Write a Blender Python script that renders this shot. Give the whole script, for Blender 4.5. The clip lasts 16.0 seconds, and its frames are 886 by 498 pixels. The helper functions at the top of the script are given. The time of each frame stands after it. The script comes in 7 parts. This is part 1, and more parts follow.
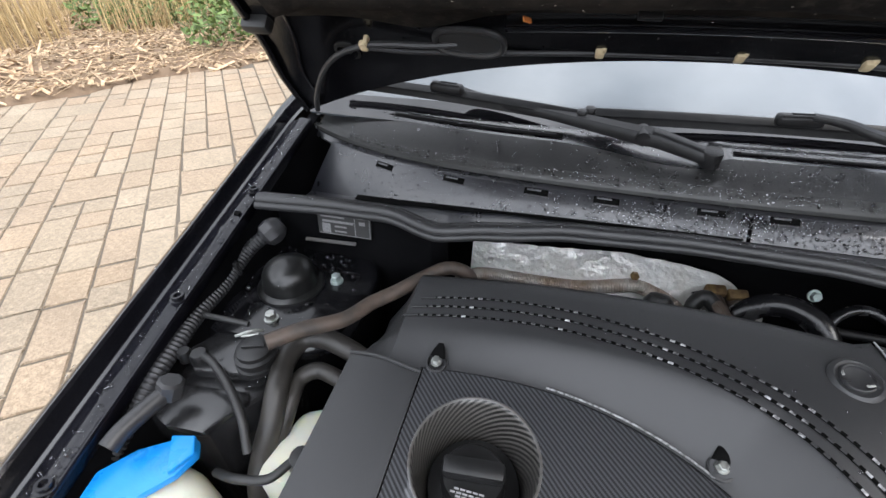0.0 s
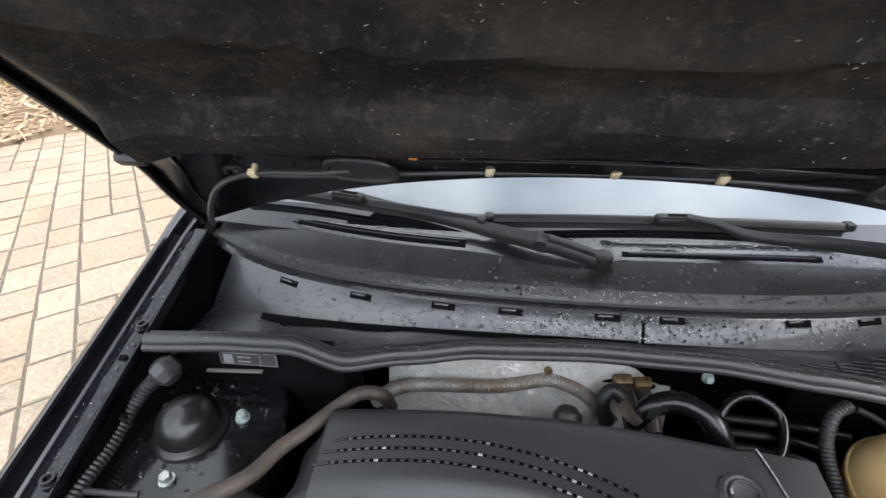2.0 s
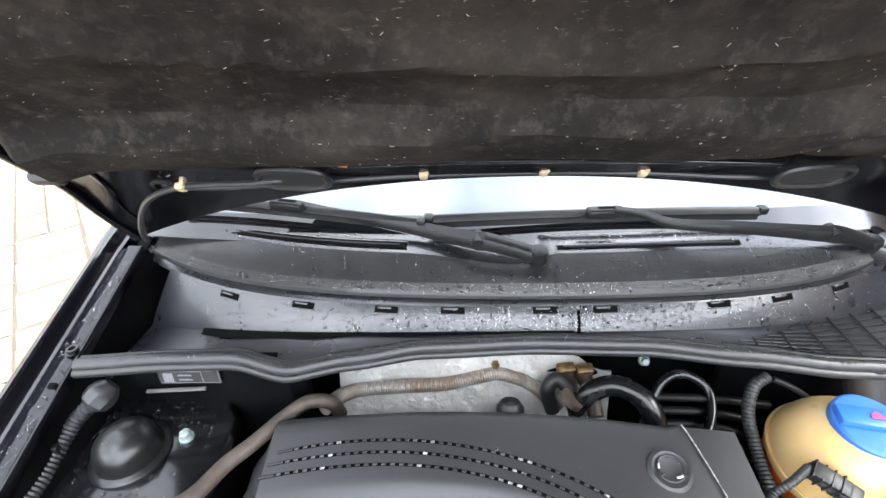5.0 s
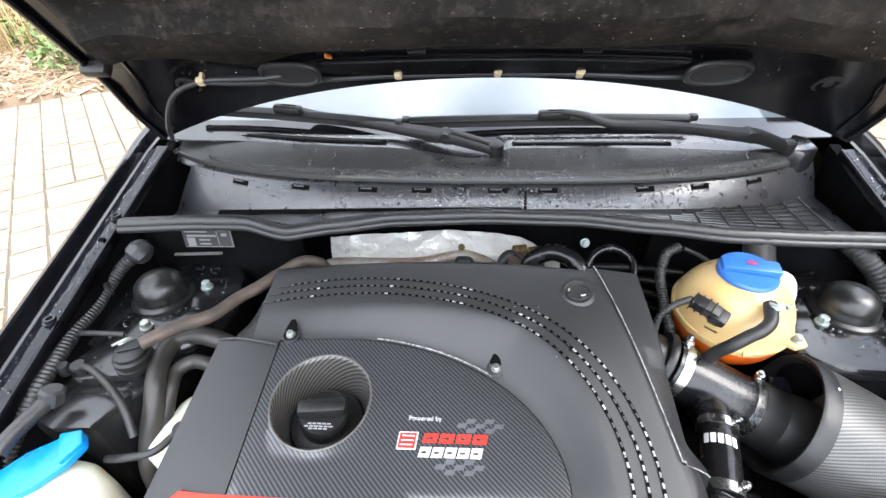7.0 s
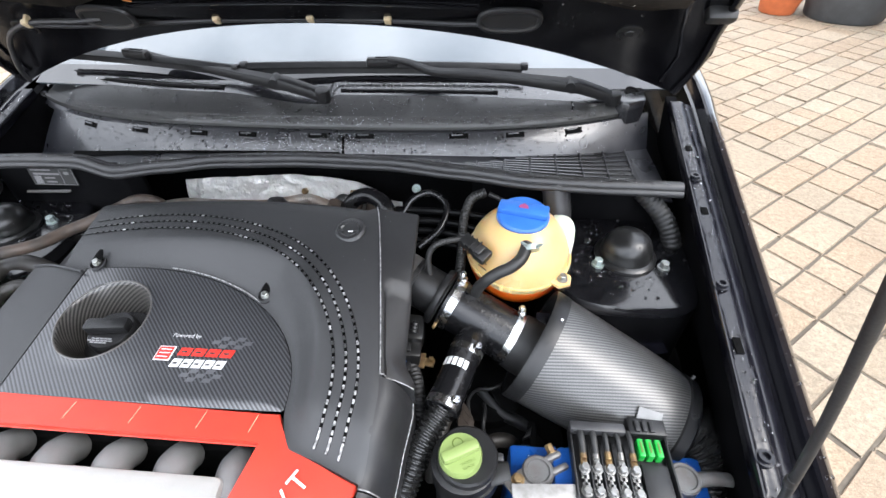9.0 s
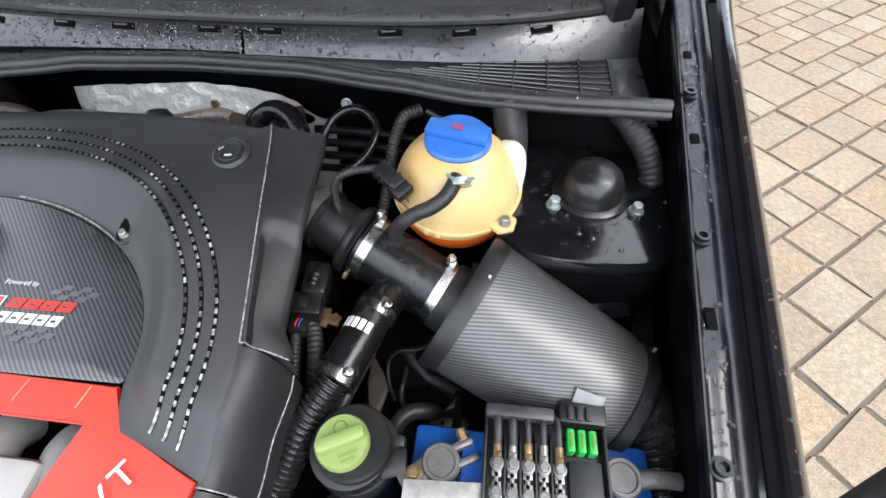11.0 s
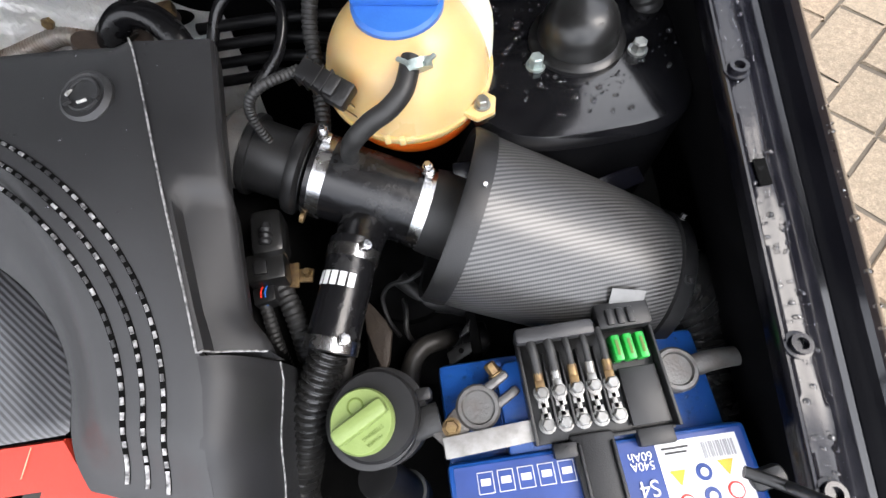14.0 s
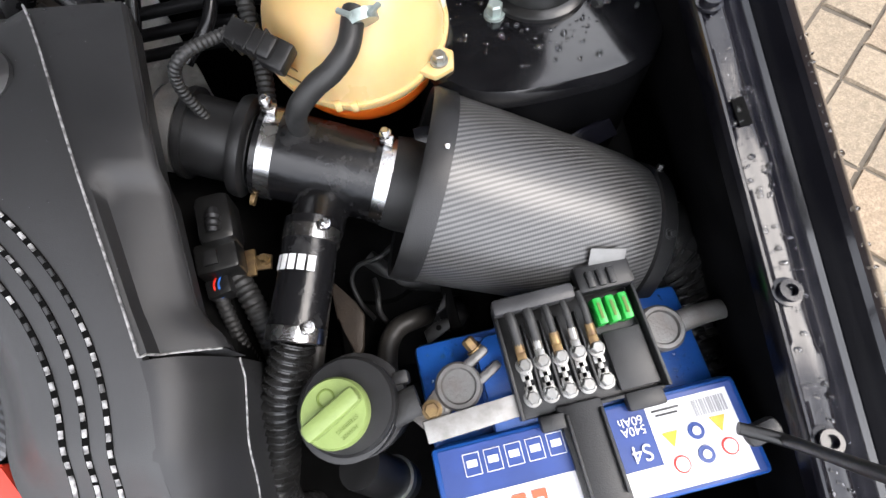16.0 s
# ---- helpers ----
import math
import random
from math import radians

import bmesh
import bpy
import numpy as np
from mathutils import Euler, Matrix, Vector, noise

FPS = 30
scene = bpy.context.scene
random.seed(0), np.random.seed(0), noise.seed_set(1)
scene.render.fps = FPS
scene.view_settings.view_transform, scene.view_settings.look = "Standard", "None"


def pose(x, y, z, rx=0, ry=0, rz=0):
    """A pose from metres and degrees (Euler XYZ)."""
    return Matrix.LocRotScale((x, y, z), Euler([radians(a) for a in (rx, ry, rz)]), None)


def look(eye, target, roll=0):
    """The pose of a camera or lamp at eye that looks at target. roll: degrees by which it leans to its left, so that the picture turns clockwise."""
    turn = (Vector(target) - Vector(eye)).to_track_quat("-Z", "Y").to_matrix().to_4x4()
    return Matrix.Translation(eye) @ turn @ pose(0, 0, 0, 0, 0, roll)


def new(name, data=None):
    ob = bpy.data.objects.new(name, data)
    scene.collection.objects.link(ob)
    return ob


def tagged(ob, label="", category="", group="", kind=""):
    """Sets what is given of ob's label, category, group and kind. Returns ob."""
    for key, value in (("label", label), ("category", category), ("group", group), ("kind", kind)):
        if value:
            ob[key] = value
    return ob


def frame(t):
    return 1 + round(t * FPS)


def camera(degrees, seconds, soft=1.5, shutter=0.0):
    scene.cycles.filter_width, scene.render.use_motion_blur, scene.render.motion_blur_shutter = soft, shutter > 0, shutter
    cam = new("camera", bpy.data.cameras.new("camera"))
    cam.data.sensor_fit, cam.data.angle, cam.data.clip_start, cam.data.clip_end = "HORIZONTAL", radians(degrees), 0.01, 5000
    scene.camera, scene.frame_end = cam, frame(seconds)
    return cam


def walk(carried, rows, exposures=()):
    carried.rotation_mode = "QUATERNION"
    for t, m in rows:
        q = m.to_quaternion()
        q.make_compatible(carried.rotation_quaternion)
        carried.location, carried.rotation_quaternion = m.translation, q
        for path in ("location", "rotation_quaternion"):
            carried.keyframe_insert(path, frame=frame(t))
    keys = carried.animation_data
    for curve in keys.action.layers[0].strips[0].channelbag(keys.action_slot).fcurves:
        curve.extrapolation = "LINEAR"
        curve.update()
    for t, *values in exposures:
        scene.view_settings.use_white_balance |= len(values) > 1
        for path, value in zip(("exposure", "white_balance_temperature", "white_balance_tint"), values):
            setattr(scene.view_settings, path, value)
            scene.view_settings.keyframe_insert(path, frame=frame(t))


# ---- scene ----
cam = camera(88.8, 16.0)
PATH = [
    (0, (-0.174, -0.422, 1.291), (-0.628, 1.126, 0.108), -0.8),
    (0.5, (-0.164, -0.459, 1.369), (-0.592, 1.123, 0.222), -0.9),
    (1, (-0.165, -0.425, 1.398), (-0.538, 1.19, 0.278), -0.9),
    (1.5, (-0.163, -0.372, 1.407), (-0.446, 1.275, 0.308), -0.8),
    (2, (-0.145, -0.334, 1.393), (-0.347, 1.331, 0.304), -0.6),
    (2.5, (-0.132, -0.327, 1.389), (-0.266, 1.345, 0.3), -0.5),
    (3, (-0.106, -0.294, 1.385), (-0.223, 1.404, 0.334), -1.0),
    (5.5, (-0.109, -0.374, 1.405), (-0.154, 1.275, 0.275), -1.0),
    (6, (-0.122, -0.434, 1.358), (-0.177, 1.195, 0.198), -0.9),
    (6.5, (-0.099, -0.497, 1.344), (-0.191, 1.126, 0.178), -1.1),
    (7, (-0.032, -0.532, 1.357), (-0.134, 1.076, 0.173), -1.2),
    (7.5, (0.068, -0.551, 1.373), (-0.025, 1.027, 0.147), -1.2),
    (8, (0.111, -0.557, 1.374), (0.019, 1.008, 0.131), -1.2),
    (8.5, (0.18, -0.56, 1.372), (0.072, 0.975, 0.094), -1.1),
    (9, (0.31, -0.568, 1.358), (0.168, 0.926, 0.036), -1.1),
    (9.5, (0.381, -0.551, 1.345), (0.201, 0.888, -0.033), -1.0),
    (10, (0.442, -0.513, 1.334), (0.241, 0.881, -0.086), -0.9),
    (12.5, (0.377, -0.369, 1.177), (0.325, 0.635, -0.552), -3.1),
    (13, (0.392, -0.353, 1.182), (0.369, 0.577, -0.589), -5.2),
    (13.5, (0.394, -0.354, 1.189), (0.386, 0.502, -0.618), -7.2),
    (14, (0.391, -0.353, 1.202), (0.38, 0.446, -0.631), -9.5),
    (14.5, (0.385, -0.353, 1.203), (0.395, 0.406, -0.647), -9.9),
    (15, (0.401, -0.322, 1.189), (0.428, 0.405, -0.674), -9.9),
    (15.5, (0.412, -0.329, 1.177), (0.458, 0.374, -0.695), -9.3),
    (16, (0.401, -0.347, 1.172), (0.457, 0.341, -0.705), -9.0),
]
EXPOSURE = [(0, 0.55, 6500, 11), (1.5, 0.55, 6400, 10), (2.2, 0.95, 6450, 10), (3, 1.38, 6500, 10), (5.5, 1.80, 6450, 10), (6.5, 1.55, 6450, 10), (8.5, 1.12, 6400, 11), (10, 0.82, 6400, 11), (12.5, 0.72, 6600, 12), (16, 0.78, 6700, 13)]
walk(cam, [(t, look(eye, target, roll)) for t, eye, target, roll in PATH], EXPOSURE)

# ---- world and light: bright overcast sky, soft sun ----
world = bpy.data.worlds.new("sky")
scene.world = world
world.use_nodes = True
wn, wl = world.node_tree.nodes, world.node_tree.links
wn.clear()
w_out = wn.new("ShaderNodeOutputWorld")
w_bg = wn.new("ShaderNodeBackground")
w_sky = wn.new("ShaderNodeTexSky")
w_sky.sky_type, w_sky.sun_disc = "NISHITA", False
w_sky.sun_elevation, w_sky.sun_rotation = radians(51), radians(107)
w_co = wn.new("ShaderNodeTexCoord")
w_no = wn.new("ShaderNodeTexNoise")
w_no.inputs["Scale"].default_value, w_no.inputs["Detail"].default_value = 2.2, 4
w_ramp = wn.new("ShaderNodeValToRGB")
w_ramp.color_ramp.elements[0].position, w_ramp.color_ramp.elements[1].position = 0.28, 0.60
w_mix = wn.new("ShaderNodeMix")
w_mix.data_type = "RGBA"
w_mix.inputs[7].default_value = (20.4, 21.4, 23.0, 1)   # cloud
wl.new(w_co.outputs["Generated"], w_no.inputs["Vector"])
wl.new(w_no.outputs["Fac"], w_ramp.inputs[0])
wl.new(w_ramp.outputs[0], w_mix.inputs[0])
wl.new(w_sky.outputs[0], w_mix.inputs[6])
# the cloud is brighter towards the veiled sun
w_dot = wn.new("ShaderNodeVectorMath")
w_dot.operation = "DOT_PRODUCT"
w_dot.inputs[1].default_value = (0.50, -0.60, 0.62)
wl.new(w_co.outputs["Generated"], w_dot.inputs[0])
w_mr = wn.new("ShaderNodeMapRange")
w_mr.inputs["From Min"].default_value, w_mr.inputs["From Max"].default_value = -0.7, 1.0
w_mr.inputs["To Min"].default_value, w_mr.inputs["To Max"].default_value = 0.22, 1.50
wl.new(w_dot.outputs["Value"], w_mr.inputs["Value"])
w_sc = wn.new("ShaderNodeVectorMath")
w_sc.operation = "SCALE"
wl.new(w_mix.outputs[2], w_sc.inputs[0])
wl.new(w_mr.outputs[0], w_sc.inputs["Scale"])
wl.new(w_sc.outputs[0], w_bg.inputs[0])
wl.new(w_bg.outputs[0], w_out.inputs[0])
w_bg.inputs[1].default_value = 0.12
sun = new("sun", bpy.data.lights.new("sun", "SUN"))
sun.data.energy, sun.data.angle, sun.data.color = 1.55, radians(28), (1.0, 0.96, 0.9)
sun.matrix_world = look((3.9, -1.2, 5.0), (0, 0, 0))

# ---- mesh helpers ----
XC = 0.015          # the car's middle line


def part(name, bm, material, parent=None, label="", smooth=True, group=""):
    """One mesh object from a bmesh, under a thing or a part."""
    me = bpy.data.meshes.new(name)
    bmesh.ops.recalc_face_normals(bm, faces=bm.faces[:])
    bm.to_mesh(me)
    bm.free()
    for p in me.polygons:
        p.use_smooth = smooth
    if smooth:
        me.set_sharp_from_angle(angle=radians(38))
    me.materials.append(material)
    ob = new(name, me)
    if parent is not None:
        ob.parent = parent
    if label:
        ob["label"] = label
    return ob


def thing(name, label, category, group="", kind="", at=(0, 0, 0)):
    e = new(name)
    e.location = at
    e.empty_display_size = 0.05
    return tagged(e, label, category, group, kind)


def loft(sections, closed=True, caps=True, uv=False):
    """A skin over rows of points; closed: each row is a ring."""
    bm = bmesh.new()
    rows = [[bm.verts.new(p) for p in s] for s in sections]
    n = len(rows[0])
    layer = bm.loops.layers.uv.new("UVMap") if uv else None
    us = [0.0]
    for a, b in zip(sections, sections[1:]):
        us.append(us[-1] + (Vector(b[0]) - Vector(a[0])).length)
    vs = [0.0]
    mid = sections[len(sections) // 2]
    for k in range(n):
        vs.append(vs[-1] + (Vector(mid[(k + 1) % n]) - Vector(mid[k])).length)
    for i in range(len(rows) - 1):
        for k in range(n if closed else n - 1):
            q = (rows[i][k], rows[i][(k + 1) % n], rows[i + 1][(k + 1) % n], rows[i + 1][k])
            f = bm.faces.new(q)
            if uv:
                for l, c in zip(f.loops, ((us[i], vs[k]), (us[i], vs[k + 1]), (us[i + 1], vs[k + 1]), (us[i + 1], vs[k]))):
                    l[layer].uv = c
    if caps and closed:
        bm.faces.new(rows[0])
        bm.faces.new(rows[-1])
    return bm


def spline(pts, n=8):
    """Catmull-Rom points through pts."""
    p = [Vector(q) for q in pts]
    p = [2 * p[0] - p[1]] + p + [2 * p[-1] - p[-2]]
    out = []
    for i in range(1, len(p) - 2):
        for k in range(n):
            t = k / n
            out.append(0.5 * ((2 * p[i]) + (p[i + 1] - p[i - 1]) * t + (2 * p[i - 1] - 5 * p[i] + 4 * p[i + 1] - p[i + 2]) * t * t
                              + (3 * p[i] - p[i - 1] - 3 * p[i + 1] + p[i + 2]) * t * t * t))
    out.append(p[-2])
    return out


def resample(path, step):
    acc = [0.0]
    for a, b in zip(path, path[1:]):
        acc.append(acc[-1] + (b - a).length)
    m = max(2, int(acc[-1] / step))
    out, j = [], 0
    for i in range(m + 1):
        s = acc[-1] * i / m
        while j < len(path) - 2 and acc[j + 1] < s:
            j += 1
        t = (s - acc[j]) / max(1e-9, acc[j + 1] - acc[j])
        out.append(path[j].lerp(path[j + 1], min(1, max(0, t))))
    return out


def frames(path):
    """Parallel-transported side and up for each point of a path."""
    out, side = [], None
    for i, p in enumerate(path):
        d = (path[min(i + 1, len(path) - 1)] - path[max(i - 1, 0)]).normalized()
        if side is None:
            side = d.cross(Vector((0, 0, 1)))
            if side.length < 0.05:
                side = d.cross(Vector((0, 1, 0)))
        side = (side - d * side.dot(d)).normalized()
        out.append((p, side, d.cross(side)))
    return out


def tube(pts, r, seg=14, n=8, ridge=None, flat=1.0, uv=False, ends=True):
    """A hose along a smooth path. ridge: (pitch, depth) of corrugation; r may be a pair, start and end."""
    path = spline(pts, n)
    if ridge:
        path = resample(path, ridge[0] / 6)
    r0, r1 = r if isinstance(r, tuple) else (r, r)
    rows = []
    fr = frames(path)
    for i, (p, a, b) in enumerate(fr):
        rad = r0 + (r1 - r0) * i / (len(fr) - 1)
        if ridge:
            rad -= ridge[1] * (0, 0.06, 0.45, 1, 1, 0.45)[i % 6]
        rows.append([p + a * rad * math.cos(k * math.tau / seg) + b * rad * flat * math.sin(k * math.tau / seg) for k in range(seg)])
    return loft(rows, True, ends, uv)


def revolve(profile, seg=32, at=(0, 0, 0), axis=(0, 0, 1), uv=False, squash=1.0):
    """A turned body: profile rows of (radius, height) along axis from at."""
    q = Vector(axis).normalized().to_track_quat("Z", "Y").to_matrix()
    o = Vector(at)
    rows = [[o + q @ Vector((max(r, 1e-4) * math.cos(k * math.tau / seg), max(r, 1e-4) * squash * math.sin(k * math.tau / seg), h)) for k in range(seg)] for r, h in profile]
    return loft(rows, True, True, uv)


def box(size, at=(0, 0, 0), bevel=0.002, turn=None, seg=2):
    bm = bmesh.new()
    bmesh.ops.create_cube(bm, size=1)
    bmesh.ops.scale(bm, vec=size, verts=bm.verts)
    if bevel:
        bmesh.ops.bevel(bm, geom=bm.edges[:], offset=min(bevel, min(size) * 0.45), segments=seg, affect="EDGES", profile=0.5)
    m = Matrix.Translation(at)
    if turn is not None:
        m = m @ (turn if isinstance(turn, Matrix) else Euler([radians(a) for a in turn]).to_matrix().to_4x4())
    bmesh.ops.transform(bm, matrix=m, verts=bm.verts)
    return bm


def prism(poly, z0, z1, bevel=0.002, m=None, seg=2):
    """An upright block over a plan outline, its edges rounded."""
    bm = bmesh.new()
    lo = [bm.verts.new((x, y, z0)) for x, y in poly]
    hi = [bm.verts.new((x, y, z1)) for x, y in poly]
    n = len(poly)
    for k in range(n):
        bm.faces.new((lo[k], lo[(k + 1) % n], hi[(k + 1) % n], hi[k]))
    bm.faces.new(lo[::-1])
    bm.faces.new(hi)
    if bevel:
        bmesh.ops.bevel(bm, geom=[e for e in bm.edges], offset=bevel, segments=seg, affect="EDGES", profile=0.5)
    if m is not None:
        bmesh.ops.transform(bm, matrix=m, verts=bm.verts)
    return bm


def join(*bms):
    out = bms[0]
    for b in bms[1:]:
        me = bpy.data.meshes.new("tmp")
        b.to_mesh(me)
        b.free()
        out.from_mesh(me)
        bpy.data.meshes.remove(me)
    return out


def sheet(rows, thick, down=(0, 0, -1)):
    """A panel of some thickness from a grid of points."""
    d = Vector(down) * thick
    ring = []
    for s in rows:
        s = [Vector(p) for p in s]
        ring.append(s + [p + d for p in reversed(s)])
    return loft(ring, True, True)


def ring_path(r, at, axis, n=28):
    q = Vector(axis).normalized().to_track_quat("Z", "Y").to_matrix()
    return [Vector(at) + q @ Vector((r * math.cos(k * math.tau / n), r * math.sin(k * math.tau / n), 0)) for k in range(n)]


def band(r, w, t, at, axis, seg=36):
    """A flat ring: radius, width along the axis, thickness."""
    return revolve([(r, -w / 2), (r + t, -w / 2), (r + t, w / 2), (r, w / 2)], seg, at, axis)


def hexbolt(r, h, at, axis=(0, 0, 1)):
    a = revolve([(r * 1.35, 0), (r * 1.35, h * 0.22), (r * 1.1, h * 0.24)], 20, at, axis)
    o = Vector(at) + Vector(axis).normalized() * h * 0.2
    b = revolve([(r, 0), (r, h * 0.7), (r * 0.82, h * 0.8), (r * 0.3, h * 0.8)], 6, o, axis)
    return join(a, b)


def lin(c):
    """Linear colour from 0..255 values."""
    return tuple((v / 255 / 12.92 if v / 255 <= 0.04045 else ((v / 255 + 0.055) / 1.055) ** 2.4) for v in c) + (1.0,)


def smooth01(a, b, x):
    t = min(1.0, max(0.0, (x - a) / (b - a)))
    return t * t * (3 - 2 * t)


def plain(text):
    """Flat lettering as a bmesh in the xy plane, 1 unit high, starting at 0."""
    cu = bpy.data.curves.new("lettering", "FONT")
    cu.body, cu.size, cu.extrude = text, 1.0, 0.0
    ob = bpy.data.objects.new("lettering", cu)
    scene.collection.objects.link(ob)
    me = bpy.data.meshes.new_from_object(ob.evaluated_get(bpy.context.evaluated_depsgraph_get()))
    bm = bmesh.new()
    bm.from_mesh(me)
    bpy.data.objects.remove(ob)
    bpy.data.curves.remove(cu)
    bpy.data.meshes.remove(me)
    return bm

# ---- materials ----
ALB = 0.78           # keeps all paints in step with the exposure


def mat(name, base, rough=0.5, metal=0.0, other=None, scale=30.0, amount=0.5, bump=0.1, fine=400.0, rough_var=0.15, coat=0.0, spec=0.5,
        trans=0.0, sss=0.0, ior=1.45, uv=False, island=0.0, obj_random=0.0, bump_dist=0.001, tones=None, world=0.0, ramp_at=(0.38, 0.66), n_rough=0.5):
    """A node material: two colours mixed by coarse and fine noise, uneven gloss and a fine relief."""
    m = bpy.data.materials.new(name)
    m.use_nodes = True
    nd, ln = m.node_tree.nodes, m.node_tree.links
    b = nd["Principled BSDF"]
    co = nd.new("ShaderNodeTexCoord")
    src = co.outputs["UV" if uv else "Object"]
    n1 = nd.new("ShaderNodeTexNoise")
    n1.inputs["Scale"].default_value, n1.inputs["Detail"].default_value = scale, 6
    n2 = nd.new("ShaderNodeTexNoise")
    n2.inputs["Scale"].default_value, n2.inputs["Detail"].default_value = fine, 3
    n1.inputs["Roughness"].default_value = n_rough
    ln.new(src, n1.inputs["Vector"])
    ln.new(src, n2.inputs["Vector"])
    ramp = nd.new("ShaderNodeMapRange")
    ramp.inputs["From Min"].default_value, ramp.inputs["From Max"].default_value = ramp_at
    ln.new(n1.outputs["Fac"], ramp.inputs["Value"])
    mul = nd.new("ShaderNodeMath")
    mul.operation = "MULTIPLY"
    mul.inputs[1].default_value = amount
    ln.new(ramp.outputs[0], mul.inputs[0])
    mix = nd.new("ShaderNodeMix")
    mix.data_type = "RGBA"
    base = tuple(c * ALB for c in base[:3]) + (1.0,)
    other = tuple(c * ALB for c in other[:3]) if other else None
    mix.inputs[6].default_value = base
    mix.inputs[7].default_value = tuple((other or tuple(min(1, c * 1.5 + 0.004) for c in base))[:3]) + (1.0,)
    ln.new(mul.outputs[0], mix.inputs[0])
    col = mix.outputs[2]
    if world:
        # stains that run on over many pieces, and a grainy face
        geo = nd.new("ShaderNodeNewGeometry")
        for sc, lo, hi, de in ((1.3, 1 - world, 1 + world, 4), (9.0, 1 - world * 0.5, 1 + world * 0.5, 5), (48.0, 0.62, 1.38, 5), (190.0, 0.50, 1.5, 3)):
            nz = nd.new("ShaderNodeTexNoise")
            nz.inputs["Scale"].default_value, nz.inputs["Detail"].default_value = sc, de
            nz.inputs["Roughness"].default_value = 0.65
            ln.new(geo.outputs["Position"], nz.inputs["Vector"])
            mr = nd.new("ShaderNodeMapRange")
            mr.inputs["From Min"].default_value, mr.inputs["From Max"].default_value = 0.3, 0.7
            mr.inputs["To Min"].default_value, mr.inputs["To Max"].default_value = lo, hi
            ln.new(nz.outputs["Fac"], mr.inputs["Value"])
            hs = nd.new("ShaderNodeHueSaturation")
            ln.new(mr.outputs[0], hs.inputs["Value"])
            ln.new(col, hs.inputs["Color"])
            col = hs.outputs[0]
    if obj_random:
        oi = nd.new("ShaderNodeObjectInfo")
        hsv = nd.new("ShaderNodeHueSaturation")
        mr = nd.new("ShaderNodeMapRange")
        mr.inputs["To Min"].default_value, mr.inputs["To Max"].default_value = 1 - obj_random, 1 + obj_random
        ln.new(oi.outputs["Random"], mr.inputs["Value"])
        ln.new(mr.outputs[0], hsv.inputs["Value"])
        ln.new(col, hsv.inputs["Color"])
        col = hsv.outputs[0]
    if island:
        ge = nd.new("ShaderNodeNewGeometry")
        hsv = nd.new("ShaderNodeHueSaturation")
        mr = nd.new("ShaderNodeMapRange")
        mr.inputs["To Min"].default_value, mr.inputs["To Max"].default_value = 1 - island, 1 + island
        ln.new(ge.outputs["Random Per Island"], mr.inputs["Value"])
        ln.new(mr.outputs[0], hsv.inputs["Value"])
        ln.new(col, hsv.inputs["Color"])
        col = hsv.outputs[0]
    if tones:
        src_r = nd.new("ShaderNodeNewGeometry").outputs["Random Per Island"] if island else nd.new("ShaderNodeObjectInfo").outputs["Random"]
        tr = nd.new("ShaderNodeValToRGB")
        tr.color_ramp.interpolation = "CONSTANT"
        while len(tr.color_ramp.elements) < len(tones):
            tr.color_ramp.elements.new(0.5)
        for k, c in enumerate(tones):
            tr.color_ramp.elements[k].position, tr.color_ramp.elements[k].color = k / len(tones), tuple(v * ALB for v in c[:3]) + (1,)
        ln.new(src_r, tr.inputs[0])
        tm = nd.new("ShaderNodeMix")
        tm.data_type = "RGBA"
        tm.inputs[0].default_value = 0.42
        ln.new(col, tm.inputs[6])
        ln.new(tr.outputs[0], tm.inputs[7])
        col = tm.outputs[2]
    ln.new(col, b.inputs["Base Color"])
    rr = nd.new("ShaderNodeMapRange")
    rr.inputs["To Min"].default_value, rr.inputs["To Max"].default_value = max(0.02, rough - rough_var), min(1, rough + rough_var)
    ln.new(n1.outputs["Fac"], rr.inputs["Value"])
    ln.new(rr.outputs[0], b.inputs["Roughness"])
    b.inputs["Metallic"].default_value = metal
    b.inputs["Specular IOR Level"].default_value = spec
    b.inputs["Coat Weight"].default_value = coat
    b.inputs["Coat Roughness"].default_value = 0.06
    b.inputs["Transmission Weight"].default_value = trans
    b.inputs["IOR"].default_value = ior
    if sss:
        b.inputs["Subsurface Weight"].default_value = sss
        b.inputs["Subsurface Radius"].default_value = (0.02, 0.012, 0.006)
        b.inputs["Subsurface Scale"].default_value = 0.5
    if bump:
        bp = nd.new("ShaderNodeBump")
        bp.inputs["Strength"].default_value, bp.inputs["Distance"].default_value = bump, bump_dist
        ln.new(n2.outputs["Fac"], bp.inputs["Height"])
        ln.new(bp.outputs[0], b.inputs["Normal"])
    return m


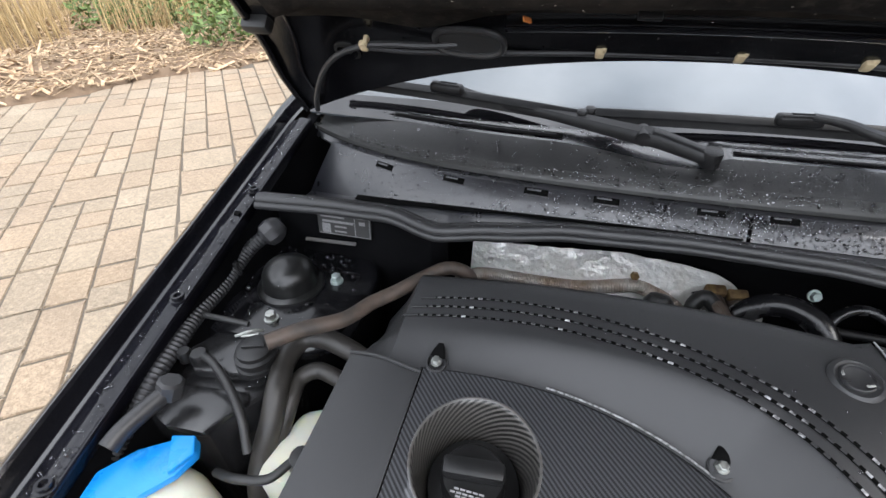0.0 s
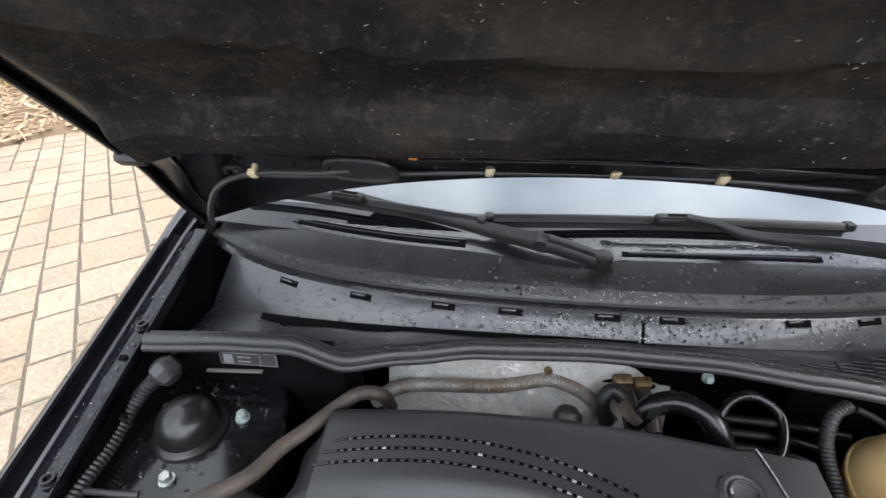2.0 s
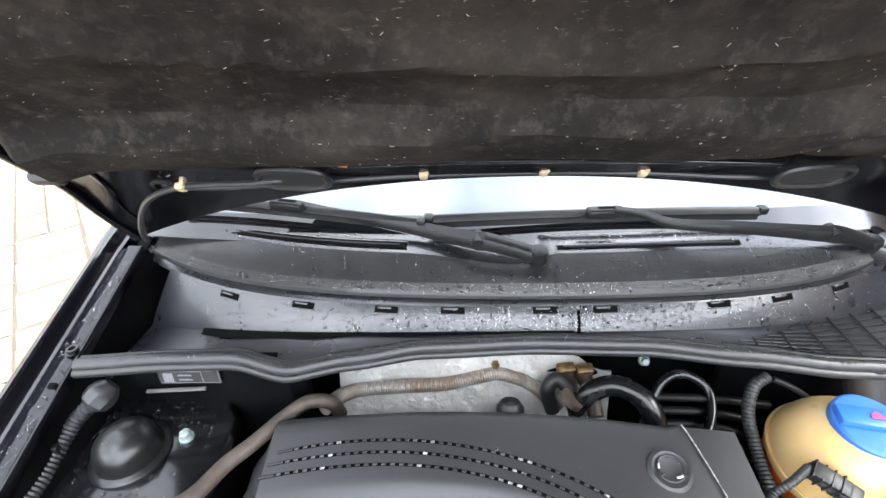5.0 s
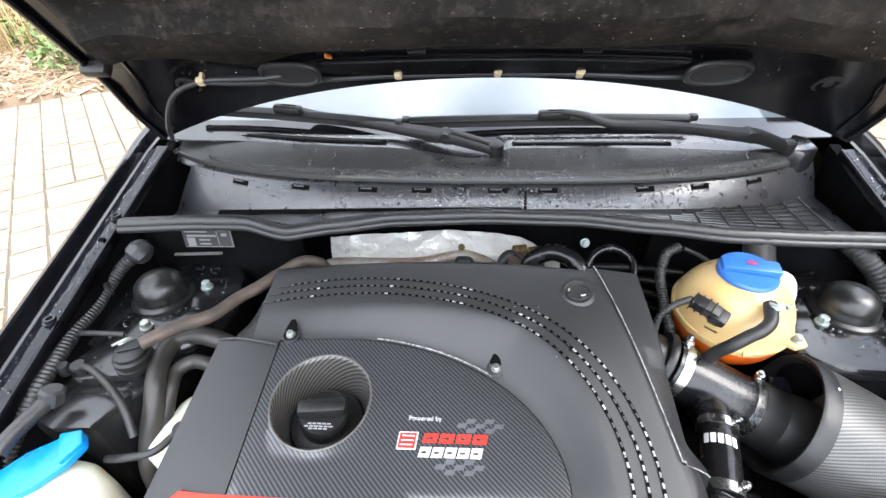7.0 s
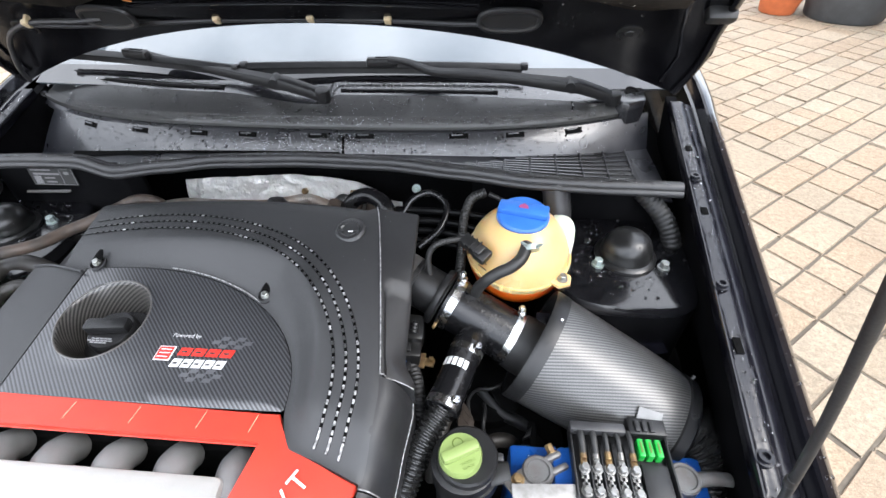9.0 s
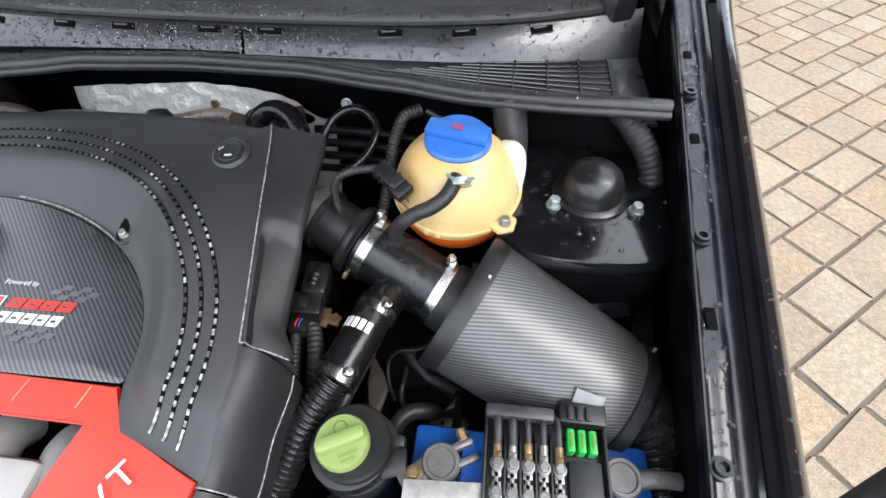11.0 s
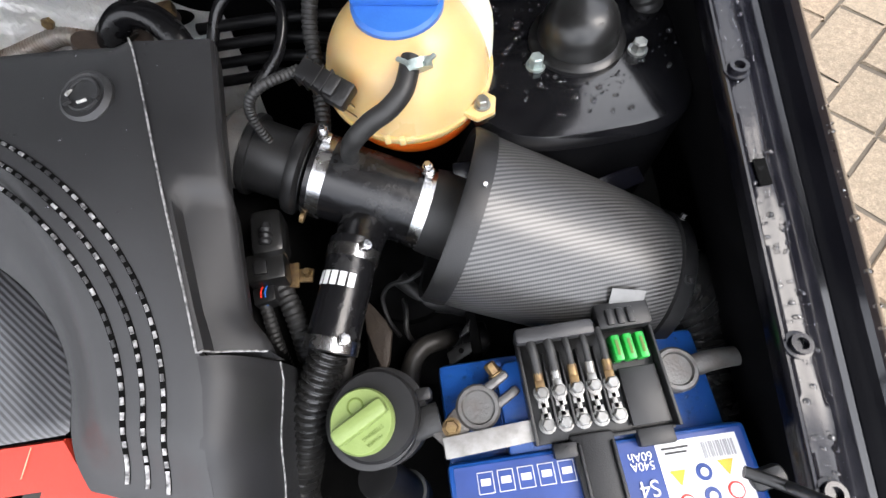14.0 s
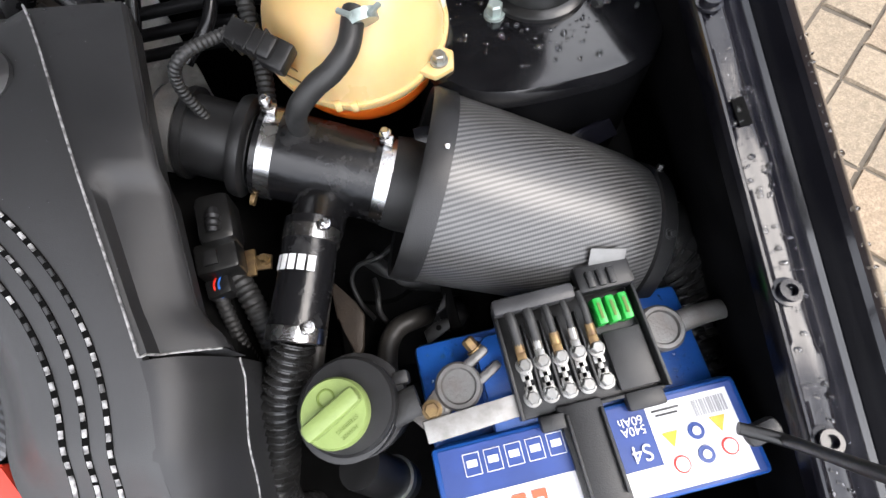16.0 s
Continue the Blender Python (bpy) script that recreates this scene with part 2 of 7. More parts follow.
def carbon(name, pitch, angle, uv=False, cross=0.36, rough=0.28, metal=0.0, coat=0.35, tones=((0.010, 0.010, 0.011), (0.048, 0.049, 0.052))):
    """Twill-weave carbon under clear lacquer: diagonal ribs broken by the crossing tows."""
    m = mat(name, tones[0], rough, metal=metal, bump=0.0, coat=coat, rough_var=0.05)
    nd, ln = m.node_tree.nodes, m.node_tree.links
    b = nd["Principled BSDF"]
    b.inputs["Coat Roughness"].default_value = 0.18
    co = nd.new("ShaderNodeTexCoord")
    mp = nd.new("ShaderNodeMapping")
    mp.inputs["Rotation"].default_value = (0, 0, radians(angle))
    ln.new(co.outputs["UV" if uv else "Object"], mp.inputs["Vector"])
    waves = []
    for direction, dist in (("X", pitch), ("Y", pitch * 0.5)):
        wv = nd.new("ShaderNodeTexWave")
        wv.wave_type, wv.bands_direction = "BANDS", direction
        wv.inputs["Scale"].default_value = math.tau / (20.0 * dist)
        wv.inputs["Distortion"].default_value = 0.25
        wv.inputs["Detail Scale"].default_value = 20.0
        ln.new(mp.outputs[0], wv.inputs["Vector"])
        waves.append(wv)
    mx = nd.new("ShaderNodeMix")
    mx.inputs[0].default_value = cross
    ln.new(waves[0].outputs["Fac"], mx.inputs[2])
    ln.new(waves[1].outputs["Fac"], mx.inputs[3])
    ramp = nd.new("ShaderNodeValToRGB")
    ramp.color_ramp.elements[0].position, ramp.color_ramp.elements[1].position = 0.30, 0.72
    ramp.color_ramp.elements[0].color = tones[0] + (1,)
    ramp.color_ramp.elements[1].color = tones[1] + (1,)
    ln.new(mx.outputs[0], ramp.inputs[0])
    ln.new(ramp.outputs[0], b.inputs["Base Color"])
    bp = nd.new("ShaderNodeBump")
    bp.inputs["Strength"].default_value, bp.inputs["Distance"].default_value = 0.25, 0.0006
    ln.new(mx.outputs[0], bp.inputs["Height"])
    ln.new(bp.outputs[0], b.inputs["Normal"])
    return m


def felt(name):
    """Dark pressed felt with brown dust smeared over it and pale fluff."""
    m = mat(name, (0.0088, 0.0076, 0.0067), 0.85, other=(0.042, 0.0355, 0.029), spec=0.25, scale=4.2, amount=1.0, n_rough=0.70, ramp_at=(0.42, 0.66), bump=0.35, fine=170, rough_var=0.08, bump_dist=0.0016)
    nd, ln = m.node_tree.nodes, m.node_tree.links
    b = nd["Principled BSDF"]
    col = b.inputs["Base Color"].links[0].from_socket
    co = nd.new("ShaderNodeTexCoord")
    for scale, squash, lo, hi, amount, tone in ((15.0, (1.0, 1.5, 1.5), 0.52, 0.80, 0.45, (0.072, 0.061, 0.051)), (55.0, (1.0, 1.0, 1.0), 0.52, 0.78, 0.5, (0.075, 0.064, 0.053)), (160.0, (0.35, 1.0, 1.0), 0.63, 0.79, 0.9, (0.18, 0.16, 0.135))):
        mp = nd.new("ShaderNodeMapping")
        mp.inputs["Scale"].default_value = squash
        mp.inputs["Rotation"].default_value = (0, 0, 0.5)
        ln.new(co.outputs["Object"], mp.inputs["Vector"])
        nz = nd.new("ShaderNodeTexNoise")
        nz.inputs["Scale"].default_value, nz.inputs["Detail"].default_value, nz.inputs["Roughness"].default_value = scale, 6, 0.7
        ln.new(mp.outputs[0], nz.inputs["Vector"])
        mr = nd.new("ShaderNodeMapRange")
        mr.inputs["From Min"].default_value, mr.inputs["From Max"].default_value, mr.inputs["To Max"].default_value = lo, hi, amount
        ln.new(nz.outputs["Fac"], mr.inputs["Value"])
        mx = nd.new("ShaderNodeMix")
        mx.data_type = "RGBA"
        mx.inputs[7].default_value = tone + (1,)
        ln.new(mr.outputs[0], mx.inputs[0])
        ln.new(col, mx.inputs[6])
        col = mx.outputs[2]
    ln.new(col, b.inputs["Base Color"])
    return m


M_PAINT = mat("black_gloss_paint", (0.006, 0.006, 0.008), 0.12, coat=0.6, scale=14, bump=0.02, rough_var=0.06)
M_RAIL = mat("black_satin_paint", (0.006, 0.006, 0.009), 0.20, spec=0.48, scale=40, bump=0.10, fine=60, rough_var=0.12, bump_dist=0.002)
M_TOWER = mat("black_tower_paint", (0.005, 0.005, 0.006), 0.14, spec=0.5, coat=0.2, scale=40, bump=0.05, fine=110, rough_var=0.08)
M_BAY = mat("bay_black", (0.004, 0.004, 0.0045), 0.40, spec=0.14, scale=25, bump=0.1, rough_var=0.2)
# flat near-black for deep or hidden parts, their shade put into the colour
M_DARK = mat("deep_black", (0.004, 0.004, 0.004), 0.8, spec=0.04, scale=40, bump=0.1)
M_COWL = mat("cowl_plastic_wet", (0.013, 0.0135, 0.017), 0.30, scale=22, bump=0.12, fine=900, rough_var=0.14, coat=0.30, spec=0.85)
M_COWL_DULL = mat("cowl_plastic_grey", (0.022, 0.022, 0.022), 0.36, spec=0.6, scale=25, bump=0.25, fine=900, rough_var=0.12)
# paler than the riser's grey: the lip's sky reflection put into the colour
M_LIP = mat("cowl_lip_grey", (0.036, 0.036, 0.035), 0.45, spec=0.65, other=(0.048, 0.048, 0.046), scale=40, bump=0.3, fine=900, rough_var=0.10)
M_RUBBER = mat("rubber", (0.022, 0.022, 0.022), 0.5, scale=60, bump=0.2, fine=500, rough_var=0.15)
M_SEAL = mat("seal_rubber", (0.026, 0.026, 0.027), 0.36, scale=50, bump=0.2, fine=500)
M_PLASTIC = mat("black_plastic", (0.011, 0.011, 0.0115), 0.36, scale=40, bump=0.25, fine=1100, rough_var=0.1)
M_CANISTER = mat("canister_plastic", (0.012, 0.012, 0.013), 0.22, spec=0.7, coat=0.2, scale=40, bump=0.2, fine=700, rough_var=0.12)
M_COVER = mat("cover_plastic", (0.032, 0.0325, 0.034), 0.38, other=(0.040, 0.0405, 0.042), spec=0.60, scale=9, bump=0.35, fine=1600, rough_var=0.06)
# darker copy of the cover plastic: shade of sides and recesses in the colour
M_COVER_SIDE = mat("cover_plastic_darkened", (0.022, 0.0222, 0.0235), 0.40, spec=0.5, scale=18, bump=0.3, fine=1600, rough_var=0.1)
M_WORN = mat("worn_edge", (0.45, 0.45, 0.45), 0.5, other=(0.08, 0.08, 0.08), scale=260, amount=1.0, bump=0.2)
# flat black for pieces that stand for the shade inside slots, gaps and holes
M_SLOT = mat("slot_black", (0.003, 0.003, 0.003), 0.7, spec=0.04, bump=0)
# bright and dim rib colours: worn edges plus painted wet glints
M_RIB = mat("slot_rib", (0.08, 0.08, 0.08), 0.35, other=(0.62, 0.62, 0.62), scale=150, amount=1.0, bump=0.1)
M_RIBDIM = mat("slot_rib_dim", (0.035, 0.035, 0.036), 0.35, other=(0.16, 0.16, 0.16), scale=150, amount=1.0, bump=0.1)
M_WETCAP = mat("wet_black_cap", (0.009, 0.009, 0.009), 0.33, spec=0.5, coat=0.15, scale=40, bump=0.05, rough_var=0.08)
M_CARBON = carbon("carbon_panel", 0.0043, -45, cross=0.13, rough=0.34, coat=0.8, tones=((0.011, 0.0115, 0.013), (0.062, 0.064, 0.070)))
M_CARBON_DRUM = carbon("carbon_drum", 0.0040, 62, uv=True, cross=0.28, rough=0.40, tones=((0.012, 0.012, 0.012), (0.088, 0.087, 0.085)), metal=0.18, coat=0.7)
M_CARBON_DRUM.node_tree.nodes["Principled BSDF"].inputs["Coat Roughness"].default_value = 0.34
M_SILICONE = mat("black_silicone", (0.008, 0.008, 0.009), 0.25, other=(0.050, 0.050, 0.051), spec=0.5, scale=34, amount=0.9, ramp_at=(0.54, 0.74), n_rough=0.62, bump=0.25, fine=220, rough_var=0.18)
M_CARBON_WELL = carbon("carbon_well", 0.0050, 40, uv=True, cross=0.15, rough=0.30, coat=0.7, tones=((0.010, 0.0095, 0.009), (0.082, 0.078, 0.072)))
M_RED = mat("red_paint", lin((214, 66, 48)), 0.38, other=lin((190, 54, 42)), scale=16, amount=0.6, bump=0.1)
M_WHITE = mat("white_print", (0.78, 0.78, 0.78), 0.5, bump=0.05)
M_REDPRINT = mat("red_print", lin((232, 52, 40)), 0.45, bump=0.05)
M_CAPRED = mat("faded_red_moulding", lin((150, 66, 112)), 0.5, bump=0.05)
M_GREYPRINT = mat("grey_print", (0.11, 0.114, 0.122), 0.4, bump=0.05)
M_ALU = mat("cast_alloy_painted", (0.62, 0.62, 0.60), 0.4, metal=0.25, other=(0.5, 0.5, 0.48), scale=20, bump=0.2)
M_BAR = mat("dull_bus_bar", (0.40, 0.39, 0.375), 0.45, metal=0.2, other=(0.24, 0.23, 0.215), scale=70, amount=0.9, bump=0.3)
M_CAST = mat("cast_brown", (0.058, 0.044, 0.034), 0.55, metal=0.2, other=(0.036, 0.028, 0.022), scale=60, bump=0.6)
M_RUNNER = mat("runner_grey", (0.22, 0.22, 0.22), 0.5, metal=0.2, scale=30, bump=0.3)
M_FOIL = mat("heat_foil", (0.92, 0.91, 0.88), 0.35, metal=0.3, other=(0.78, 0.75, 0.70), scale=26, amount=0.8, bump=0.9, fine=45, rough_var=0.18, bump_dist=0.01)
M_STEEL = mat("bright_steel", (0.62, 0.62, 0.62), 0.25, metal=1.0, scale=60, bump=0.1)
M_NUT = mat("nut_silver", (0.33, 0.33, 0.32), 0.33, metal=0.75, other=(0.22, 0.20, 0.18), scale=120, bump=0.15)
M_ZINC = mat("zinc", (0.50, 0.52, 0.50), 0.4, metal=0.9, other=(0.3, 0.28, 0.24), scale=90, bump=0.2)
M_TEAL = mat("teal_zinc", (0.40, 0.47, 0.45), 0.35, metal=0.6, scale=90, bump=0.2)
M_BRASS = mat("corroded_brass", (0.32, 0.22, 0.10), 0.45, metal=0.7, other=(0.16, 0.10, 0.06), scale=120, amount=0.9, bump=0.3)
M_RUST = mat("rusty_hose", (0.105, 0.078, 0.062), 0.5, other=(0.055, 0.046, 0.040), scale=45, amount=1.0, bump=0.5, fine=260)
M_BRAID = mat("braided_silver", (0.42, 0.39, 0.36), 0.45, metal=0.4, other=(0.26, 0.17, 0.11), scale=28, amount=0.8, bump=0.3)
M_OLD = mat("old_hose_grey", (0.026, 0.024, 0.022), 0.45, other=(0.048, 0.043, 0.038), scale=35, amount=0.7, bump=0.35, fine=300)
M_GREYCON = mat("grey_conduit", (0.034, 0.034, 0.036), 0.40, scale=60, bump=0.2)
M_TANK = mat("yellowed_tank", lin((232, 203, 148)), 0.3, other=lin((222, 180, 114)), scale=7, amount=0.8, bump=0.15, fine=120, sss=0.6)
M_FLUID = mat("coolant_stain", lin((222, 104, 26)), 0.35, scale=10, bump=0.1, sss=0.5)
M_MILK = mat("milky_tank", lin((232, 232, 214)), 0.45, other=lin((205, 208, 190)), scale=9, bump=0.15, fine=150, sss=0.5)
M_BLUECAP = mat("blue_cap", lin((58, 118, 205)), 0.35, other=lin((46, 100, 186)), scale=30, bump=0.2)
M_SKYCAP = mat("bright_blue_cap", lin((20, 140, 225)), 0.3, scale=30, bump=0.1, other=lin((30, 150, 235)))
M_LIME = mat("green_cap", lin((144, 164, 98)), 0.45, other=lin((126, 147, 82)), scale=30, bump=0.2)
M_LIMEDARK = mat("green_cap_print", lin((96, 116, 48)), 0.6, bump=0)
M_BATT = mat("battery_blue", lin((24, 82, 160)), 0.34, other=lin((16, 66, 138)), scale=40, bump=0.25, fine=300)
M_NAVY = mat("navy_label", lin((28, 60, 128)), 0.4, bump=0.03)
M_LABEL = mat("white_label", (0.74, 0.74, 0.75), 0.4, bump=0.03)
M_ORANGEPRINT = mat("orange_print", lin((214, 96, 60)), 0.45, bump=0)
M_YELLOW = mat("yellow_print", lin((232, 176, 48)), 0.45, bump=0)
M_BLACKPRINT = mat("black_print", (0.03, 0.03, 0.03), 0.5, bump=0)
M_GREYLABEL = mat("grey_label_print", (0.34, 0.34, 0.35), 0.5, bump=0)
M_STICKER = mat("faded_white_print", (0.30, 0.30, 0.305), 0.5, scale=900, amount=0.8, other=(0.10, 0.10, 0.10), bump=0)
M_FUSE = mat("green_fuse", lin((30, 160, 62)), 0.3, scale=40, bump=0.05)
M_GREYLEAD = mat("lead_grey", (0.17, 0.168, 0.165), 0.42, metal=0.45, scale=55, amount=0.6, bump=0.5, other=(0.105, 0.085, 0.068))
M_INSUL = felt("bonnet_felt")
M_DUST = mat("pale_dust", (0.27, 0.235, 0.195), 0.8, bump=0)
M_TAG = mat("dull_foil_tag", (0.20, 0.20, 0.195), 0.4, metal=0.3, scale=60, bump=0.2)
M_CLIP = mat("cream_clip", lin((214, 196, 160)), 0.5, bump=0.1)
M_LEAF = mat("orange_leaf", lin((208, 128, 62)), 0.7, bump=0.1)
M_GLASS = mat("windscreen_glass", (0.10, 0.118, 0.13), 0.03, metal=0.0, other=(0.11, 0.128, 0.14), coat=0.9, spec=0.8, bump=0.0, rough_var=0.01)
M_FRIT = mat("glass_frit", (0.005, 0.005, 0.006), 0.08, coat=0.6, bump=0.0, rough_var=0.02)
M_WIPER = mat("wiper_black", (0.010, 0.010, 0.0105), 0.40, spec=0.35, scale=60, bump=0.2, fine=900, rough_var=0.12)
M_DECK = mat("cowl_deck_wet", (0.013, 0.013, 0.015), 0.24, spec=1.0, coat=0.5, scale=30, bump=0.15, fine=900, rough_var=0.12)
M_SPOT = mat("white_speck", (0.50, 0.51, 0.53), 0.30, spec=0.8, scale=90, bump=0.0)
M_BONNET = mat("bonnet_underside_paint", (0.004, 0.004, 0.005), 0.20, spec=0.5, scale=14, bump=0.05, rough_var=0.1)
M_WATER = mat("water_drop", (0.9, 0.9, 0.9), 0.03, spec=1.0, coat=0.7, trans=1.0, ior=1.33, bump=0, rough_var=0.0, amount=0)
M_PAVER = mat("tumbled_paver", lin((165, 145, 122)), 0.8, other=lin((129, 110, 90)), scale=40, amount=0.5, bump=0.9, fine=240, obj_random=0.08, bump_dist=0.003, world=0.22, tones=[lin((170, 152, 130)), lin((163, 152, 132)), lin((174, 162, 141)), lin((165, 145, 121)), lin((156, 146, 128)), lin((168, 149, 125)), lin((173, 163, 144)), lin((162, 146, 125))])
M_PAVER_FAR = mat("tumbled_paver_far", lin((165, 145, 122)), 0.8, other=lin((129, 110, 90)), scale=40, amount=0.5, bump=0.9, fine=240, island=0.08, bump_dist=0.003, world=0.22, tones=[lin((170, 152, 130)), lin((163, 152, 132)), lin((174, 162, 141)), lin((165, 145, 121)), lin((156, 146, 128)), lin((168, 149, 125)), lin((173, 163, 144)), lin((162, 146, 125))])
M_JOINT = mat("joint_sand", (0.125, 0.104, 0.080), 0.95, scale=60, bump=0.5)
M_SOIL = mat("mulch_soil", (0.20, 0.135, 0.085), 0.95, scale=12, bump=0.9, fine=80, bump_dist=0.01)
M_CHIP = mat("wood_chip", lin((196, 172, 140)), 0.85, other=lin((122, 94, 70)), scale=20, amount=0.8, bump=0.4, island=0.5)
M_STRAW = mat("dry_grass", lin((190, 166, 122)), 0.85, other=lin((150, 120, 78)), scale=10, bump=0.1, island=0.35)
M_LEAVES = mat("green_leaves", (0.10, 0.16, 0.04), 0.6, other=(0.17, 0.22, 0.07), scale=8, bump=0.1, island=0.5)
M_TERRA = mat("terracotta", lin((206, 112, 66)), 0.75, scale=14, bump=0.3)
M_POT = mat("grey_pot", (0.075, 0.08, 0.085), 0.55, scale=10, bump=0.2)
M_TWIG = mat("red_twig", (0.17, 0.055, 0.035), 0.7, scale=20, bump=0.3, island=0.4)
M_RIBBED = mat("ribbed_hose_black", (0.014, 0.014, 0.014), 0.26, spec=0.8, scale=60, bump=0.1, rough_var=0.1)
# darker, glossless copy of the black paint: shade of the bay walls in the colour
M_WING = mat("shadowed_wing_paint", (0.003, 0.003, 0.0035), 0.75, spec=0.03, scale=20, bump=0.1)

# for the added wall out of view on the right
M_UNSEEN_WALL = mat("brown_unseen_wall", (0.13, 0.09, 0.07), 0.9, other=(0.09, 0.068, 0.055), scale=3, bump=0.4, fine=60)

# ---- car body: fenders, rails, bay walls, strut towers ----
def rail_z(y):
    return 0.925 + 0.225 * min(y, 0.32) + 0.10 * max(0.0, y - 0.32)


def rail_x(y):
    return 0.645 + 0.07 * min(y, 0.4) + 0.02 * max(0.0, y - 0.4)


def seal_pt(x):
    """The rubber seal's line across the bay."""
    knots = ((-0.61, 0.066, 0.957), (-0.48, 0.078, 0.957), (-0.40, 0.083, 0.955), (-0.33, 0.072, 0.943), (-0.25, 0.090, 0.946), (-0.15, 0.106, 0.952), (0.0, 0.114, 0.954),
             (0.15, 0.112, 0.953), (0.28, 0.098, 0.948), (0.40, 0.086, 0.941), (0.52, 0.082, 0.939), (0.65, 0.080, 0.939))
    for a, b in zip(knots, knots[1:]):
        if x <= b[0]:
            t = smooth01(a[0], b[0], x) * 0.5 + 0.5 * (x - a[0]) / (b[0] - a[0])
            return a[1] + (b[1] - a[1]) * t, a[2] + (b[2] - a[2]) * t
    return knots[-1][1:]


car = thing("car", "black car body with open engine bay, wet with rain", "car")
RAIL_IN = ((-0.0135, -0.016), (-0.0135, -0.003), (-0.0120, 0.0002), (-0.0100, 0.0004), (-0.0082, -0.0012), (-0.004, -0.0016), (0.001, -0.0010), (0.006, -0.0010), (0.0105, -0.0018), (0.0140, -0.0045), (0.019, -0.0062), (0.024, -0.0066), (0.029, -0.0095), (0.033, -0.0125))
FENDER = ((0.033, -0.014), (0.038, -0.012), (0.041, -0.002), (0.043, 0.008), (0.0465, 0.0108), (0.055, 0.0078), (0.063, 0.0012), (0.071, -0.0075),
          (0.078, -0.018), (0.084, -0.031), (0.089, -0.048), (0.093, -0.070), (0.097, -0.10), (0.100, -0.15), (0.102, -0.22), (0.102, -0.32), (0.098, -0.50))


def run(profile, side, y0, y1, step, wave=0.0, thick=0.0015):
    rows = []
    n = int((y1 - y0) / step)
    for i in range(n + 1):
        y = y0 + (y1 - y0) * i / n
        row = []
        for k, (d, dz) in enumerate(profile):
            h = rail_x(y) + d + (0.05 * min(0.8, max(0.0, y - 0.25)) if d > 0.05 else 0.0)
            w = wave * (math.sin(y * 46) + 0.6 * math.sin(y * 83 + 1.0)) * (1.0 if 4 < k < 9 else 0.0)
            row.append(Vector((XC + side * (h + w), y, rail_z(y) + dz + (0.6 * w if k > 4 else 0))))
        rows.append(row)
    return sheet(rows, thick)


for side in (-1, 1):
    part("inner_rail", run(RAIL_IN, side, -0.60, 0.30, 0.006, 0.0008), M_RAIL, car, "black pressed-steel inner rail with wet reflections")
    part("fender", run(FENDER, side, -0.62, 3.4, 0.04), M_PAINT, car, "glossy black front fender")
    for y in (-0.418, -0.320, -0.103, 0.10):
        c = (XC + side * (rail_x(y) - 0.002), y, rail_z(y) - 0.001)
        part("rail_nut", join(revolve([(0.0105, 0), (0.0105, 0.002), (0.0078, 0.0025), (0.0078, 0.007), (0.0045, 0.007), (0.0045, 0.003)], 20, c)), M_RAIL, car)
    for y, l in ((-0.190, 0.022), (0.03, 0.014), (0.17, 0.012)) if side > 0 else ((0.05, 0.008),):
        c = (XC + side * (rail_x(y) + 0.0005), y, rail_z(y) + 0.0002)
        # black plate laid on the rail for the dark inside of the slot
        part("rail_slot", box((0.010, l, 0.0012), c, 0.0004, (12.7, 0, 0)), M_SLOT, car)
    # apron wall below the rail
    rows = []
    for y in (-0.62, -0.35, -0.1, 0.1, 0.34):
        rows.append([Vector((XC + side * (rail_x(y) - 0.010), y, rail_z(y) - 0.014)), Vector((XC + side * (rail_x(y) - 0.03 * (side < 0)), y, rail_z(y) - 0.10)),
                     Vector((XC + side * (rail_x(y) - 0.045 + 0.095 * (side > 0)), y, 0.70)), Vector((XC + side * (rail_x(y) - 0.06 + 0.11 * (side > 0)), y, 0.40))])
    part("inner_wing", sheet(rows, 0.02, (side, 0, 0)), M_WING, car)

